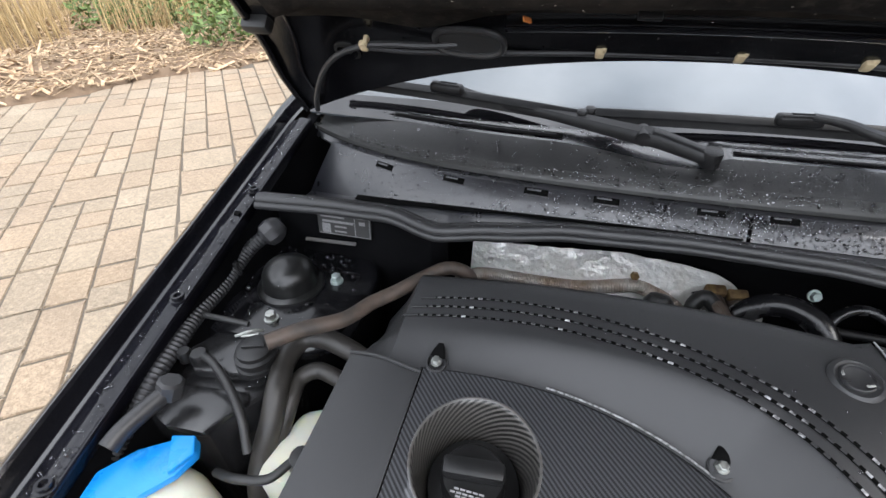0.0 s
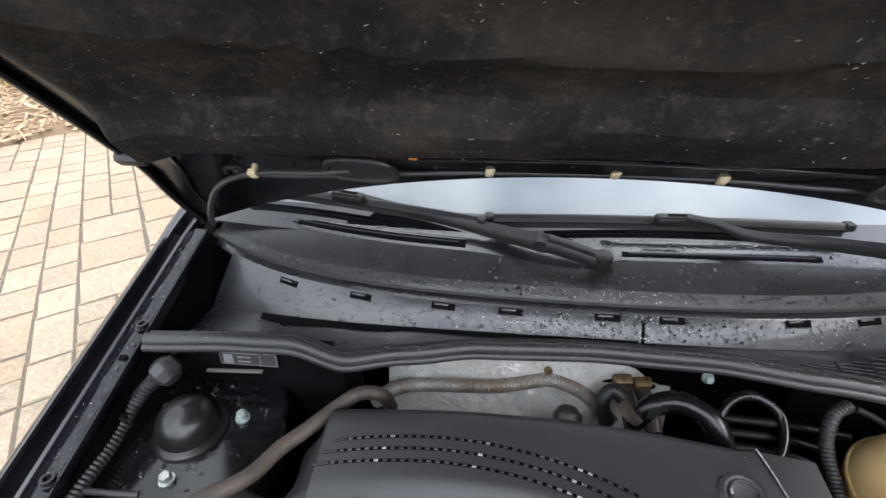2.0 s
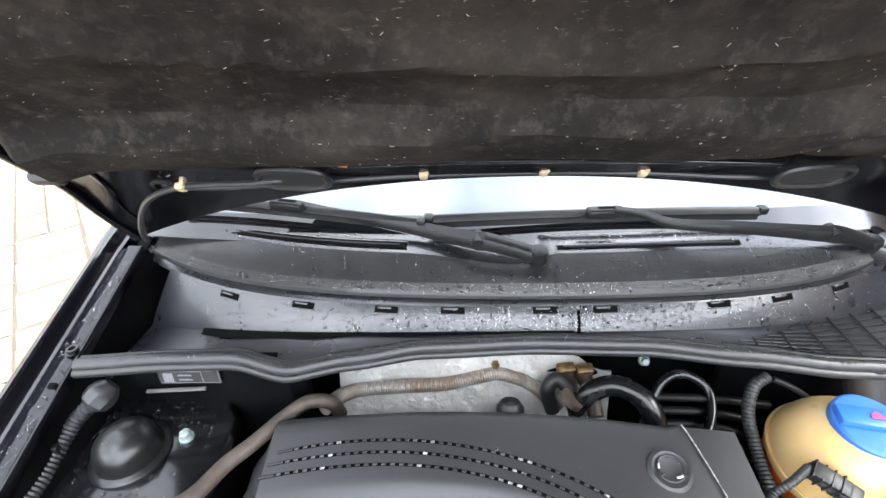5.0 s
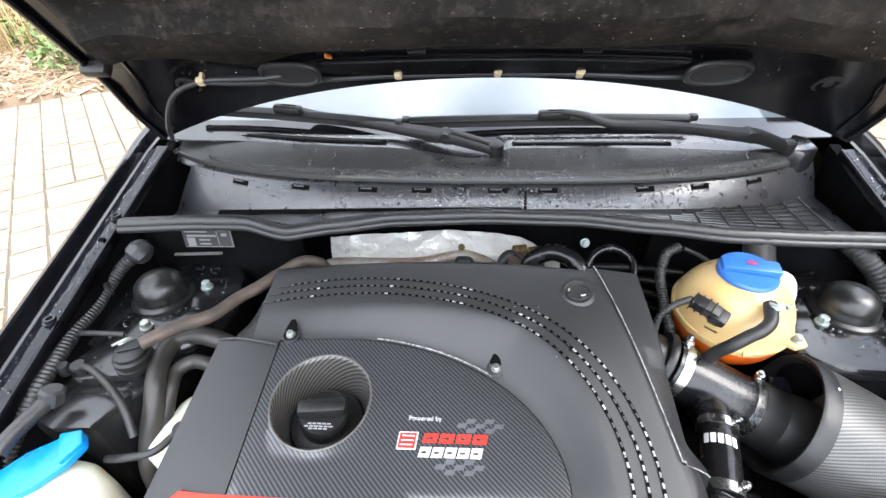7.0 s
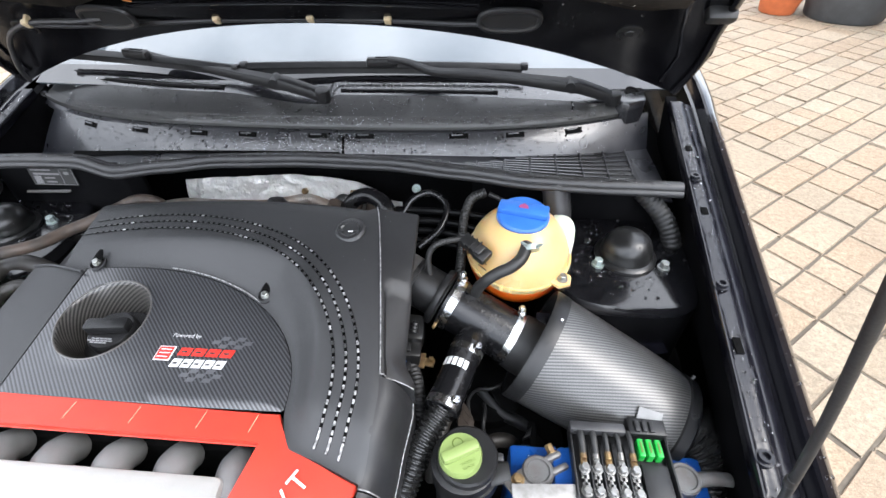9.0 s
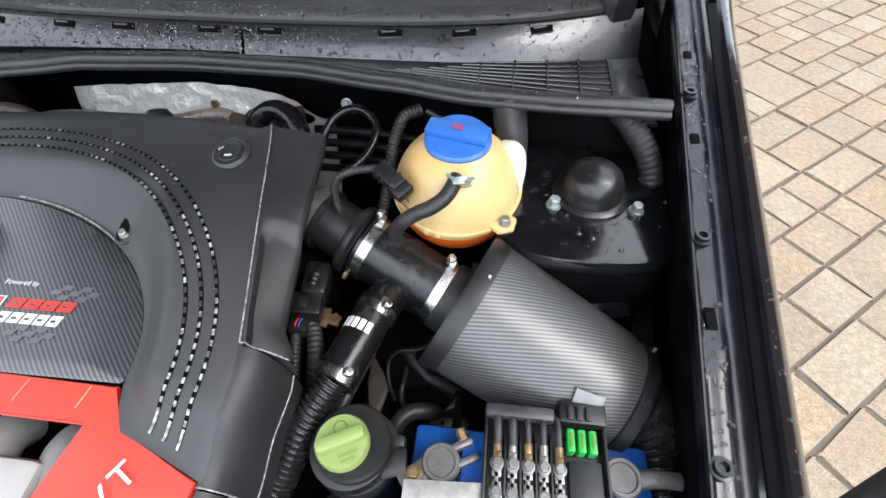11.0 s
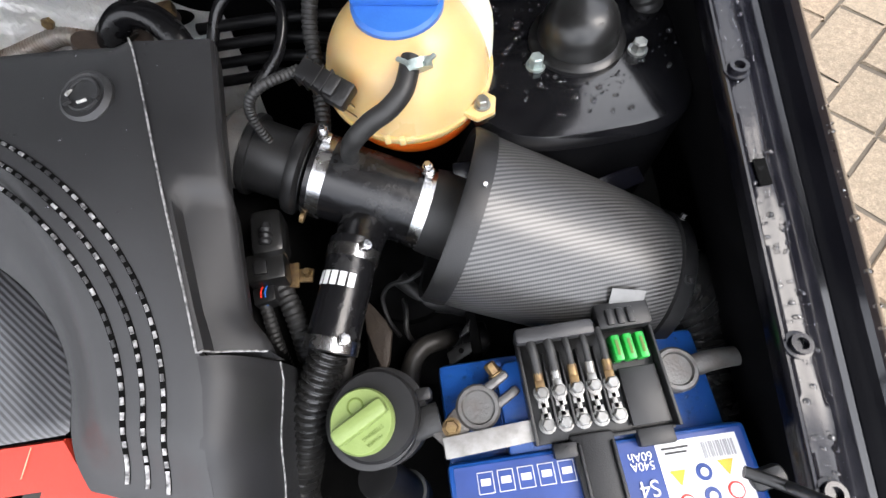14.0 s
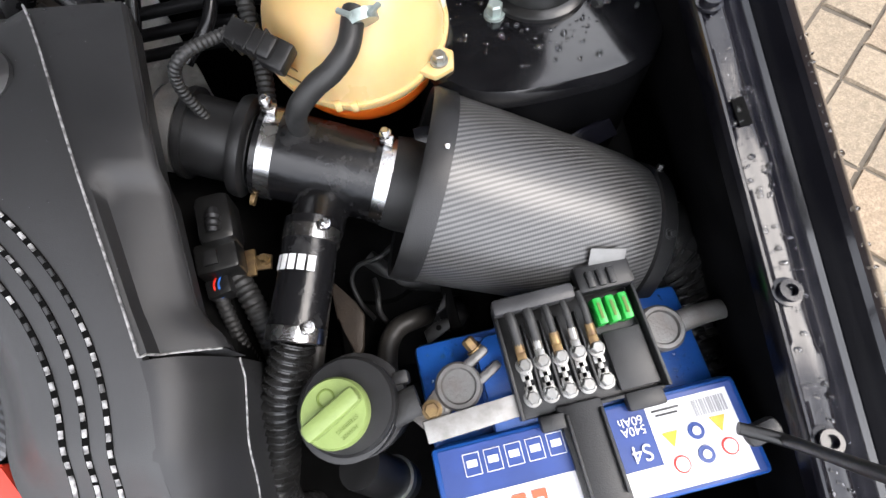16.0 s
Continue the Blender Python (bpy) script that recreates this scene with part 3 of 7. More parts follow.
# strut towers
for side, cx, cy, zt in ((-1, -0.537, 0.010, 0.850), (1, 0.557, 0.010, 0.850)):
    poly = []
    for k in range(40):
        a = k * math.tau / 40
        c, s = math.cos(a), math.sin(a)
        poly.append((cx + 0.118 * math.copysign(abs(c) ** 0.62, c) - side * 0.008, cy - 0.008 + 0.112 * math.copysign(abs(s) ** 0.62, s)))
    rows = []
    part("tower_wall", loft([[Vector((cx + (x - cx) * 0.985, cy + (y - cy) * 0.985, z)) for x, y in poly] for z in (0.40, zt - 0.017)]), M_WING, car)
    for z, g in ((zt - 0.018, 0.99), (zt - 0.012, 0.99), (zt - 0.007, 0.98), (zt - 0.001, 0.955), (zt, 0.91)):
        rows.append([Vector((cx + (x - cx) * g, cy + (y - cy) * g, z)) for x, y in poly])
    part("strut_tower", loft(rows), M_TOWER, car, "black painted strut tower beaded with rain")
    prof = [(0.048, 0.0), (0.048, 0.004), (0.044, 0.007), (0.041, 0.008), (0.040, 0.015)]
    prof += [(0.039 * math.cos(a) ** 0.8, 0.017 + 0.030 * math.sin(a)) for a in [radians(q) for q in range(0, 86, 8)]] + [(0.0, 0.049)]
    dome = thing("strut_cap", "round black plastic strut mount cap", "cap", "strut mount caps")
    part("flange", revolve([(0.038, 0.0), (0.049, 0.0), (0.049, 0.004), (0.045, 0.007), (0.038, 0.008)], 40, (cx, cy, zt)), M_WETCAP, dome)
    part("cap_dome", revolve(prof[3:], 40, (cx, cy, zt)), M_WETCAP, dome)
    spots = ((-0.525, -0.062), (-0.475, 0.034), (-0.585, 0.034)) if side < 0 else ((0.509, -0.016), (0.612, -0.017))
    for k, (bx, by) in enumerate(spots):
        b = part("tower_bolt", hexbolt(0.0072, 0.013, (bx, by, zt)), (M_ZINC, M_TEAL)[(k + (side > 0)) % 2])
        tagged(b, "zinc-plated hex bolt with washer on the strut tower", "bolt", "strut tower bolts")

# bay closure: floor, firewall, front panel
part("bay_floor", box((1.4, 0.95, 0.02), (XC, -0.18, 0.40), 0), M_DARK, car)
part("front_panel", box((1.36, 0.04, 0.42), (XC, -0.63, 0.61), 0.01), M_BAY, car)
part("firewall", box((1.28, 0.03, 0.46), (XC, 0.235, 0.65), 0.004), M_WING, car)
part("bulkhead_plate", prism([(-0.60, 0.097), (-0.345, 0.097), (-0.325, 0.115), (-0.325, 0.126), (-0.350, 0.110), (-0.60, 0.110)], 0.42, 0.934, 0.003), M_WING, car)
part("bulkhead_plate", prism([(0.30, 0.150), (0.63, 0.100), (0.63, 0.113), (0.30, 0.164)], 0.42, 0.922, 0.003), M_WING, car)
# body under the windscreen and behind, so that nothing is open
part("scuttle_floor", box((1.35, 1.2, 0.05), (XC, 0.95, 0.80), 0.01), M_DARK, car)
# side flanks and wheel-arch closing below the fenders
for side in (-1, 1):
    rows = []
    for y in [float(v) for v in np.linspace(-0.64, 3.4, 102)]:
        low = 0.22
        for wy in (-0.02, 2.5):
            if abs(y - wy) < 0.34:
                low = max(low, 0.31 + math.sqrt(0.34 ** 2 - (y - wy) ** 2))
        wide = rail_x(y) + 0.134 + 0.05 * min(0.8, max(0.0, y - 0.25))
        rows.append([Vector((XC + side * (wide - 0.012), y, z)) for z in (low, max(low, 0.45), max(low + 0.01, rail_z(y) - 0.30))])
    part("flank", sheet(rows, 0.012, (-side, 0, 0)), M_PAINT, car)
part("front_bumper", box((1.55, 0.06, 0.5), (XC, -0.67, 0.36), 0.02), M_PAINT, car)
for side in (-1, 1):
    for y in (-0.02, 2.5):
        w = part("wheel", revolve([(0.20, -0.10), (0.21, 0.0), (0.20, 0.10)], 40, (XC + side * 0.66, y, 0.31), (1, 0, 0)), M_ZINC, car)
        part("tyre", revolve([(0.20, -0.10), (0.29, -0.105), (0.31, -0.08), (0.31, 0.08), (0.29, 0.105), (0.20, 0.10)], 48, (XC + side * 0.66, y, 0.31), (1, 0, 0)), M_RUBBER, w)
part("marker_lamp", box((0.012, 0.06, 0.03), (XC - 0.768, -0.20, 0.72), 0.004), mat("red_lens", (0.45, 0.02, 0.03), 0.15, coat=0.8), car, "small red side reflector")

# cabin behind the windscreen: roof, dark side windows, tail
def roof_pt(u, y):
    z = 1.375 + 0.05 * math.sin(math.pi * (y - 1.04) / 2.0) - 0.05 * u * u
    return Vector((XC + u * 0.56, y, z))


part("roof", sheet([[roof_pt(-1 + k / 8, 1.04 + 1.9 * i / 16) for k in range(17)] for i in range(17)], 0.02), M_PAINT, car, "black roof")
for side in (-1, 1):
    rows = []
    for i in range(25):
        y = 0.42 + 2.93 * i / 24
        hi = roof_pt(side, y) if 1.04 <= y <= 2.94 else (Vector((XC + side * (0.64 - 0.13 * (y - 0.42)), y, 1.10 + 0.44 * (y - 0.42))) if y < 1.04 else Vector((XC + side * 0.58, y, 1.325 - 0.5 * (y - 2.94))))
        lo = Vector((XC + side * (rail_x(y) + 0.035), y, rail_z(y) - 0.01))
        rows.append([lo, lo.lerp(hi, 0.5) + Vector((side * 0.02, 0, 0)), hi])
    part("side_window", sheet(rows, 0.008, (-side, 0, 0)), M_FRIT, car, "dark side window")
part("rear_window", sheet([[Vector((XC + u * 0.57, y, 1.325 - 0.5 * (y - 2.94) - 0.04 * u * u)) for u in (-1, -0.5, 0, 0.5, 1)] for y in (2.93, 3.1, 3.25, 3.36)], 0.008), M_FRIT, car, "dark rear window")
part("tailgate", box((1.50, 0.06, 0.95), (XC, 3.40, 0.70), 0.03), M_PAINT, car)

# sticker on the left bulkhead
st = thing("data_sticker", "black data sticker with white print on the bulkhead", "sticker")
m_st = Matrix.Translation((-0.482, 0.0932, 0.912)) @ Euler((radians(84), 0, radians(1))).to_matrix().to_4x4()


def flat(w, h, cx, cy, lift, m):
    bm = bmesh.new()
    bm.faces.new([bm.verts.new((cx + a * w / 2, cy + b * h / 2, lift)) for a, b in ((-1, -1), (1, -1), (1, 1), (-1, 1))])
    bmesh.ops.transform(bm, matrix=m, verts=bm.verts)
    return bm


part("backing", flat(0.088, 0.036, 0, 0, 0.0004, m_st), M_BLACKPRINT, st, smooth=False)
for w, h, cx, cy in ((0.040, 0.003, -0.018, 0.013), (0.052, 0.004, -0.010, 0.005), (0.014, 0.016, -0.030, -0.007), (0.020, 0.003, -0.006, -0.003), (0.020, 0.003, -0.006, -0.011),
                     (0.016, 0.0012, 0.028, 0.015), (0.0012, 0.030, 0.018, 0), (0.010, 0.006, 0.030, 0.007), (0.084, 0.0012, 0, -0.0165), (0.0012, 0.034, 0.042, 0)):
    part("print_bar", flat(w, h, cx, cy, 0.0012, m_st), M_STICKER, st, smooth=False)

# ---- cowl, seal, windscreen ----
def arc_step(x):
    """Rear edge of the lower cowl panels."""
    u = x - XC
    return 0.157 + 0.02 * u + 0.18 * u ** 2 + 0.5 * u ** 4


def lip_front(x):
    u = x - XC
    return Vector((x, 0.1757 + 0.0098 * u + 0.157 * u ** 2 + 0.025 * u ** 3 + 0.489 * u ** 4, 0.986 - 0.0027 * u - 0.035 * u ** 2))


def riser_foot(x):
    u = x - XC
    return Vector((x, 0.1874 + 0.0098 * u + 0.173 * u ** 2 + 0.023 * u ** 3 + 0.513 * u ** 4, 0.999 + 0.0035 * u - 0.05 * u ** 2))


def arm_dip(x):
    """The crest sinks towards the middle wiper's spindle and steps up again beyond it."""
    return smooth01(-0.20, -0.01, x) ** 1.3 * (1 - smooth01(0.016, 0.042, x))


def crest(x):
    u = x - XC
    f = riser_foot(x)
    y = 0.2297 + 0.0364 * u + 0.276 * u ** 2 - 0.254 * u ** 3 - 0.106 * u ** 4
    z = 1.022 - 0.0095 * u - 0.09 * u ** 2 - 0.019 * arm_dip(x)
    return Vector((x, max(y, f.y + 0.004), max(z, f.z + 0.003)))


def deck_rear(x):
    u = x - XC
    return Vector((x, max(0.280 + 0.02 * u + 0.24 * u ** 2, crest(x).y + 0.006), 1.026 - 0.068 * u ** 2))


def deck(x, v):
    """The upper cowl's top, from the crest back to the glass."""
    a, b = crest(x), deck_rear(x)
    p = a.lerp(b, v)
    p.z += 0.004 * math.sin(math.pi * v) * (1 - 0.9 * arm_dip(x))
    return p


cowl = thing("cowl", "wet black plastic cowl panels below the windscreen, with grille", "cowl panel")


def cowl_low(x, v):
    """The lower cowl: a trough behind the seal for v below 0.3, then a steep face up to the rear edge."""
    y0, z0 = seal_pt(x)
    top = Vector((x, arc_step(x), 0.982 - 0.05 * (x - XC) ** 2))
    u = x - XC
    h = 0.028 + (0.07 * u * u + 0.15 * u ** 4 if u < 0 else 0.05 * u * u + 0.05 * u ** 4)
    foot = top + Vector((0, -h / 1.155, -h))
    front = Vector((x, min(y0 + 0.010 + 0.024 * smooth01(-0.30, -0.45, x), foot.y - 0.004), min(z0 - 0.003, foot.z - 0.001)))
    flare = Vector((-0.034 * smooth01(-0.50, -0.585, x) * (1 - v), 0, 0))
    if v < 0.3:
        return front.lerp(foot, v / 0.3) + flare
    t = (v - 0.3) / 0.7
    return foot.lerp(top, t) + Vector((0, -0.0014, 0.0012)) * math.sin(math.pi * t) + flare


def cowl_piece(x0, x1):
    rows = []
    n = int((x1 - x0) / 0.012)
    for i in range(n + 1):
        x = x0 + (x1 - x0) * i / n
        rows.append([cowl_low(x, v) for v in (0.0, 0.15, 0.27, 0.30, 0.33, 0.40, 0.50, 0.60, 0.70, 0.80, 0.90, 0.96, 1.0)])
    return sheet(rows, 0.004)


part("lower_panel", cowl_piece(-0.585, 0.0645), M_COWL, cowl, "glossy wet black lower panel")
part("lower_panel", cowl_piece(0.0695, 0.640), M_COWL, cowl, "wet black lower panel with grille openings")

rows, risers, tops, gap = [], [], [], []
for i in range(141):
    x = -0.640 + 1.262 * i / 140
    l, f, c = lip_front(x), riser_foot(x), crest(x)
    rows.append([l + Vector((0, 0.001, -0.012)), l + Vector((0, -0.0006, -0.003)), l, l.lerp(f, 0.5) + Vector((0, -0.0003, 0.0003)), f])
    risers.append([f, f.lerp(c, 0.3) + Vector((0, 0.0004, -0.0006)), f.lerp(c, 0.7) + Vector((0, -0.0006, 0.0006)), c + Vector((0, -0.0015, -0.0008)), c])
    tops.append([deck(x, k / 12) for k in range(13)])
    gap.append([Vector((x, arc_step(x) - 0.003, 0.977 - 0.045 * (x - XC) ** 2)), l + Vector((0, 0.003, -0.008))])
part("upper_lip", sheet(rows, 0.003), M_LIP, cowl, "lip of the upper cowl, paler grey for its sky sheen, flecked with rain")
part("upper_riser", sheet(risers, 0.003), M_COWL_DULL, cowl, "dark grey riser behind the lip")
part("upper_deck", sheet(tops, 0.004), M_DECK, cowl, "wet black top of the upper cowl")
# black strip laid on the panel's foot for the dark bonnet reflection there
part("foot_dark_strip", sheet([[cowl_low(x, v) + Vector((0, -0.0010, 0.0022)) for v in (0.25 + 0.018 * math.sin(x * 21 + 1) + 0.012 * math.sin(x * 47), 0.29, 0.328)] for x in [float(a) for a in np.linspace(-0.50, 0.060, 90)]], 0.0012), M_SLOT, cowl, "black strip at the foot of the panel, standing for its dark reflection")
part("panel_ledge", sheet(gap, 0.002), M_COWL, cowl)
part("panel_gap", tube([row[1] + Vector((0, -0.002, 0.0005)) for row in gap], 0.0016, 6, 1), M_SLOT, cowl)
# rounded end of the upper cowl, and beside it a black disc for the open spindle eye
part("deck_end", tube([lip_front(-0.636), (-0.652, 0.335, 0.972), (-0.655, 0.372, 0.978), (-0.640, 0.395, 0.992)], (0.010, 0.006), 10, 6, flat=0.6), M_DECK, cowl)
part("spindle_eye", revolve([(0.015, 0.0), (0.015, 0.0015), (0.011, 0.0015), (0.010, -0.001), (0.0, -0.001)], 22, (0.603, 0.325, 0.9985), (0.2, -0.3, 1)), M_SLOT, cowl)
part("deck_end", prism([(0.585, 0.270), (0.622, 0.292), (0.632, 0.345), (0.612, 0.372), (0.570, 0.350), (0.565, 0.290)], 0.950, 0.9985, 0.006), M_DECK, cowl)
for side in (-1, 1):
    part("scuttle_end", prism([(XC + side * a, b) for a, b in ((0.575, 0.18), (0.66, 0.20), (0.69, 0.36), (0.70, 0.62), (0.60, 0.62), (0.575, 0.36))], 0.66, 0.875, 0.012), M_DARK, cowl)
# long drain slots behind the crest: black strips for their shade, each with a bead along its front
for x0, x1, off, w in ((-0.500, -0.181, 0.015, 0.0085), (0.048, 0.340, 0.011, 0.0045)):
    strip, bead = [], []
    for x in np.linspace(x0, x1, 30):
        a = crest(float(x))
        b = deck_rear(float(x))
        d = (b - a).normalized()
        lift = Vector((0, 0, 0.0042))
        strip.append([a + d * (off - w) + lift, a + d * (off + w) + lift])
        bead.append(a + d * (off + 0.0005) + lift)
    slot = part("drain_slot", sheet(strip, 0.0012), M_SLOT, cowl)
    part("slot_bead", tube(bead[1:-1], 0.0017, 8, 1, flat=0.7), M_WIPER, slot)
    part("slot_edge", tube([p[1] for p in strip], 0.0012, 6, 1), M_DECK, slot)
# notches with clips in the rear edge of the lower panels, black plates for the notch shade
for x in (-0.455, -0.330, -0.205, -0.110, 0.020, 0.105, 0.272, 0.373, 0.482):
    u = x - XC
    y = arc_step(x)
    t = math.degrees(math.atan(0.02 + 0.36 * u + 2.0 * u ** 3))
    c = cowl_low(x, 0.88) + Vector((0, -0.0007, 0.0006))
    clip = part("cowl_clip", box((0.034, 0.010, 0.0012), c, 0.0003, (49, 0, t)), M_SLOT, cowl)
    part("clip_tab", box((0.020, 0.003, 0.002), c + Vector((-0.003, 0.0012, 0.0026)), 0.001, (49, 0, t)), M_COWL, clip)
    part("clip_lip", box((0.032, 0.0014, 0.0018), c + Vector((0, -0.0038, -0.0036)), 0.0007, (49, 0, t)), M_COWL, clip)
# grille slats at the front of the right panel
for k in range(9):
    rows = []
    for x in np.linspace(0.22 + 0.022 * k, 0.590, 24):
        a = cowl_low(float(x), 0.02 + 0.034 * k)
        rows.append(a + Vector((0, 0, 0.0025)))
    part("grille_slat", tube(rows, 0.0014, 6, 1), M_COWL, cowl)
for x in np.linspace(0.26, 0.585, 8):
    v1 = 0.05 + 0.25 * min(1.0, (float(x) - 0.22) / 0.20)
    rows = [cowl_low(float(x) + 0.012 * (v - 0.1), float(v)) + Vector((0, 0, 0.004)) for v in np.linspace(0.01, v1, 10)]
    part("grille_rib", tube(rows, 0.0014, 6, 1), M_COWL, cowl)
rows = []
for x in np.linspace(0.25, 0.595, 24):
    v1 = 0.04 + 0.25 * min(1.0, (float(x) - 0.22) / 0.20)
    rows.append([cowl_low(float(x), float(v)) + Vector((0, 0, 0.0012)) for v in np.linspace(0.01, v1, 10)])
part("grille_mesh", sheet(rows, 0.0008), M_PLASTIC, cowl)
seal = thing("bonnet_seal", "long black rubber bonnet seal across the bulkhead", "seal")
pts = [(x, *seal_pt(x)) for x in [float(v) for v in np.linspace(-0.602, 0.642, 60)]]
part("bulb", tube([(x, y, z) for x, y, z in pts], 0.0095, 12, 2, flat=1.0), M_SEAL, seal)
part("lip", tube([(x, y - 0.009, z - 0.006) for x, y, z in pts], 0.006, 10, 2), M_SEAL, seal)
part("rear_bead", tube([(x, y + 0.0105, z + 0.001) for x, y, z in pts], 0.0045, 8, 2), M_RUBBER, seal)

glass_rows = []
for i in range(61):
    x = -0.66 + 1.35 * i / 60
    q = (x - XC) ** 2
    row = []
    for k in range(14):
        v = k / 13 * 0.78
        row.append(Vector((x * (1 - 0.1 * v), 0.268 + 0.02 * (x - XC) + 0.19 * q + v, 1.018 - 0.058 * q + 0.50 * v - 0.05 * v * v - 0.10 * q * v)))
    glass_rows.append(row)
frit = []
for r in glass_rows:
    frit.append([r[0] + Vector((0, -0.006, 0.0005)), r[0].lerp(r[1], 0.5) + Vector((0, 0, 0.002)), r[1].lerp(r[0], 0.25) + Vector((0, 0, 0.002))])
part("frit_band", sheet(frit, 0.0008), M_FRIT, car, "black ceramic band along the foot of the glass")
screen = part("windscreen", sheet(glass_rows, 0.005), M_GLASS, car, "dark tinted windscreen mirroring a bright cloudy sky")

# ---- wipers ----
def channel(pts, wide, high, top=0.62, n=6):
    """A pressed arm of trapezoid section along a smooth path; wide and high run from start to end."""
    path = spline(pts, n)
    rows = []
    for i, p in enumerate(path):
        d = (path[min(i + 1, len(path) - 1)] - path[max(i - 1, 0)]).normalized()
        side = d.cross(Vector((0, -0.35, 1))).normalized()
        up = side.cross(d)
        t = i / (len(path) - 1)
        w, h = wide[0] + (wide[1] - wide[0]) * t, high[0] + (high[1] - high[0]) * t
        rows.append([p + side * a * w / 2 + up * b * h / 2 for a, b in ((-1, -1), (-1, -0.2), (-top, 0.85), (-top + 0.12, 1), (top - 0.12, 1), (top, 0.85), (1, -0.2), (1, -1))])
    return loft(rows)


def wiper(pivot, elbow, arm, con, blade, label):
    """Spindle head, hinged arm, clip and flat blade; arm holds the points between elbow and clip."""
    w = thing("wiper", label, "wiper", "windscreen wipers")
    p, e, c = Vector(pivot), Vector(elbow), Vector(con)
    part("arm_head", channel([p + (p - e) * 0.10, p, p.lerp(e, 0.35) + Vector((0, 0, 0.002)), p.lerp(e, 0.8) + Vector((0, 0, 0.003)), e], (0.024, 0.029), (0.012, 0.019)), M_WIPER, w)
    part("pivot_cap", revolve([(0.0135, -0.012), (0.0138, 0.006), (0.0125, 0.0095), (0.009, 0.0105), (0.0, 0.0108)], 26, p, (0, -0.2, 1)), M_WIPER, w)
    part("hinge", tube([e + Vector((0, -0.013, -0.002)), e + Vector((0, 0.013, 0.002))], 0.0095, 12, 2), M_WIPER, w)
    a0 = Vector(arm[0])
    part("arm", channel([e, e.lerp(a0, 0.5)] + [Vector(q) for q in arm], (0.027, 0.0105), (0.017, 0.007)), M_WIPER, w)
    a, b = Vector(blade[0]), Vector(blade[1])
    d = (b - a).normalized()
    turn = (0, 0, math.degrees(math.atan2(d.y, d.x)))
    k = part("blade_clip", box((0.058, 0.018, 0.017), c, 0.0055, turn, 3), M_WIPER, w)
    part("clip_window", box((0.030, 0.009, 0.0015), c + Vector((0.003, -0.002, 0.0085)), 0.0005, turn), M_SLOT, k)
    part("clip_ridge", box((0.050, 0.003, 0.004), c + Vector((0.0, -0.0075, 0.0075)), 0.0012, turn), M_WIPER, k)
    side = Vector((0, 0, 1)).cross(d).normalized()
    rows = []
    for i in range(25):
        t = i / 24
        q = a.lerp(b, t) + Vector((0, 0, -0.006 * (2 * t - 1) ** 2 * 0.6))
        rows.append([q + side * u + Vector((0, 0, h)) for u, h in ((-0.0070, -0.004), (-0.0075, -0.001), (-0.0030, 0.0055), (0.0, 0.0075), (0.0030, 0.0070), (0.0062, -0.001), (0.0055, -0.004))])
    part("blade_spine", loft(rows), M_WIPER, w)
    part("rubber_edge", loft([[r[0].lerp(r[6], 0.5) + side * u + Vector((0, 0, h)) for u, h in ((-0.0022, 0.001), (-0.0010, -0.011), (0.0010, -0.011), (0.0022, 0.001))] for r in rows]), M_RUBBER, w)
    for q, sgn in ((a, -1), (b, 1)):
        part("end_cap", box((0.014, 0.0155, 0.0125), q + d * 0.004 * sgn + Vector((0, 0, -0.001)), 0.003, turn), M_WIPER, w)
    return w


wiper((0.018, 0.225, 1.024), (-0.073, 0.239, 1.042), [(-0.20, 0.278, 1.048), (-0.300, 0.309, 1.050), (-0.345, 0.320, 1.056), (-0.368, 0.312, 1.068)], (-0.378, 0.309, 1.064), ((-0.600, 0.366, 1.052), (-0.162, 0.272, 1.054)), "black wiper resting on the screen, arm folded low")
wiper((0.559, 0.288, 1.003), (0.469, 0.268, 1.034), [(0.380, 0.258, 1.047), (0.294, 0.250, 1.058), (0.222, 0.262, 1.056), (0.175, 0.271, 1.068), (0.135, 0.275, 1.073)], (0.123, 0.279, 1.065), ((-0.143, 0.280, 1.056), (0.384, 0.318, 1.048)), "black wiper lying along the foot of the windscreen")

# ---- bonnet, propped open ----
bonnet = thing("bonnet", "black car bonnet propped open, felt-lined underside with washer hose", "bonnet")
HW = 0.650


def half(s):
    """Half the bonnet's width, s metres up from the rear edge."""
    return 0.677 - 0.17 * max(-0.03, min(s, 0.25)) - 0.20 * max(0.0, -s - 0.03)


def bon(s, x, lift=0.0):
    """A point of the bonnet's inner panel: s metres up from the rear edge's middle, lift towards the outer skin."""
    a = radians(47 + 8 * max(0.0, -s) / 0.15 - 9 * max(0.0, s - 0.45))
    y, z = 0.250 - 0.705 * s - 0.10 * max(0.0, s - 0.3) ** 2, 1.140 + 0.715 * s - 0.22 * max(0.0, s - 0.3) ** 2
    if s < 0:
        y, z = 0.250 - 0.40 * s, 1.140 + 0.84 * s
    z -= 0.022 * ((x - XC) / HW) ** 2
    return Vector((x, y + lift * math.sin(a), z + lift * math.cos(a)))


def edge(u):
    return -0.002 - 0.133 * abs(u) ** 2.1


def bon_rows(s1, lift, nx=60, ns=30):
    rows = []
    for i in range(nx + 1):
        u = -1 + 2 * i / nx
        e = edge(u)
        rows.append([bon(e + (s1 - e) * k / ns, XC + u * half(e + (s1 - e) * k / ns), lift) for k in range(ns + 1)])
    return rows


lower, upper = bon_rows(0.93, 0.0), bon_rows(0.93, 0.030)
ring = [a + b[::-1] for a, b in zip(lower, upper)]
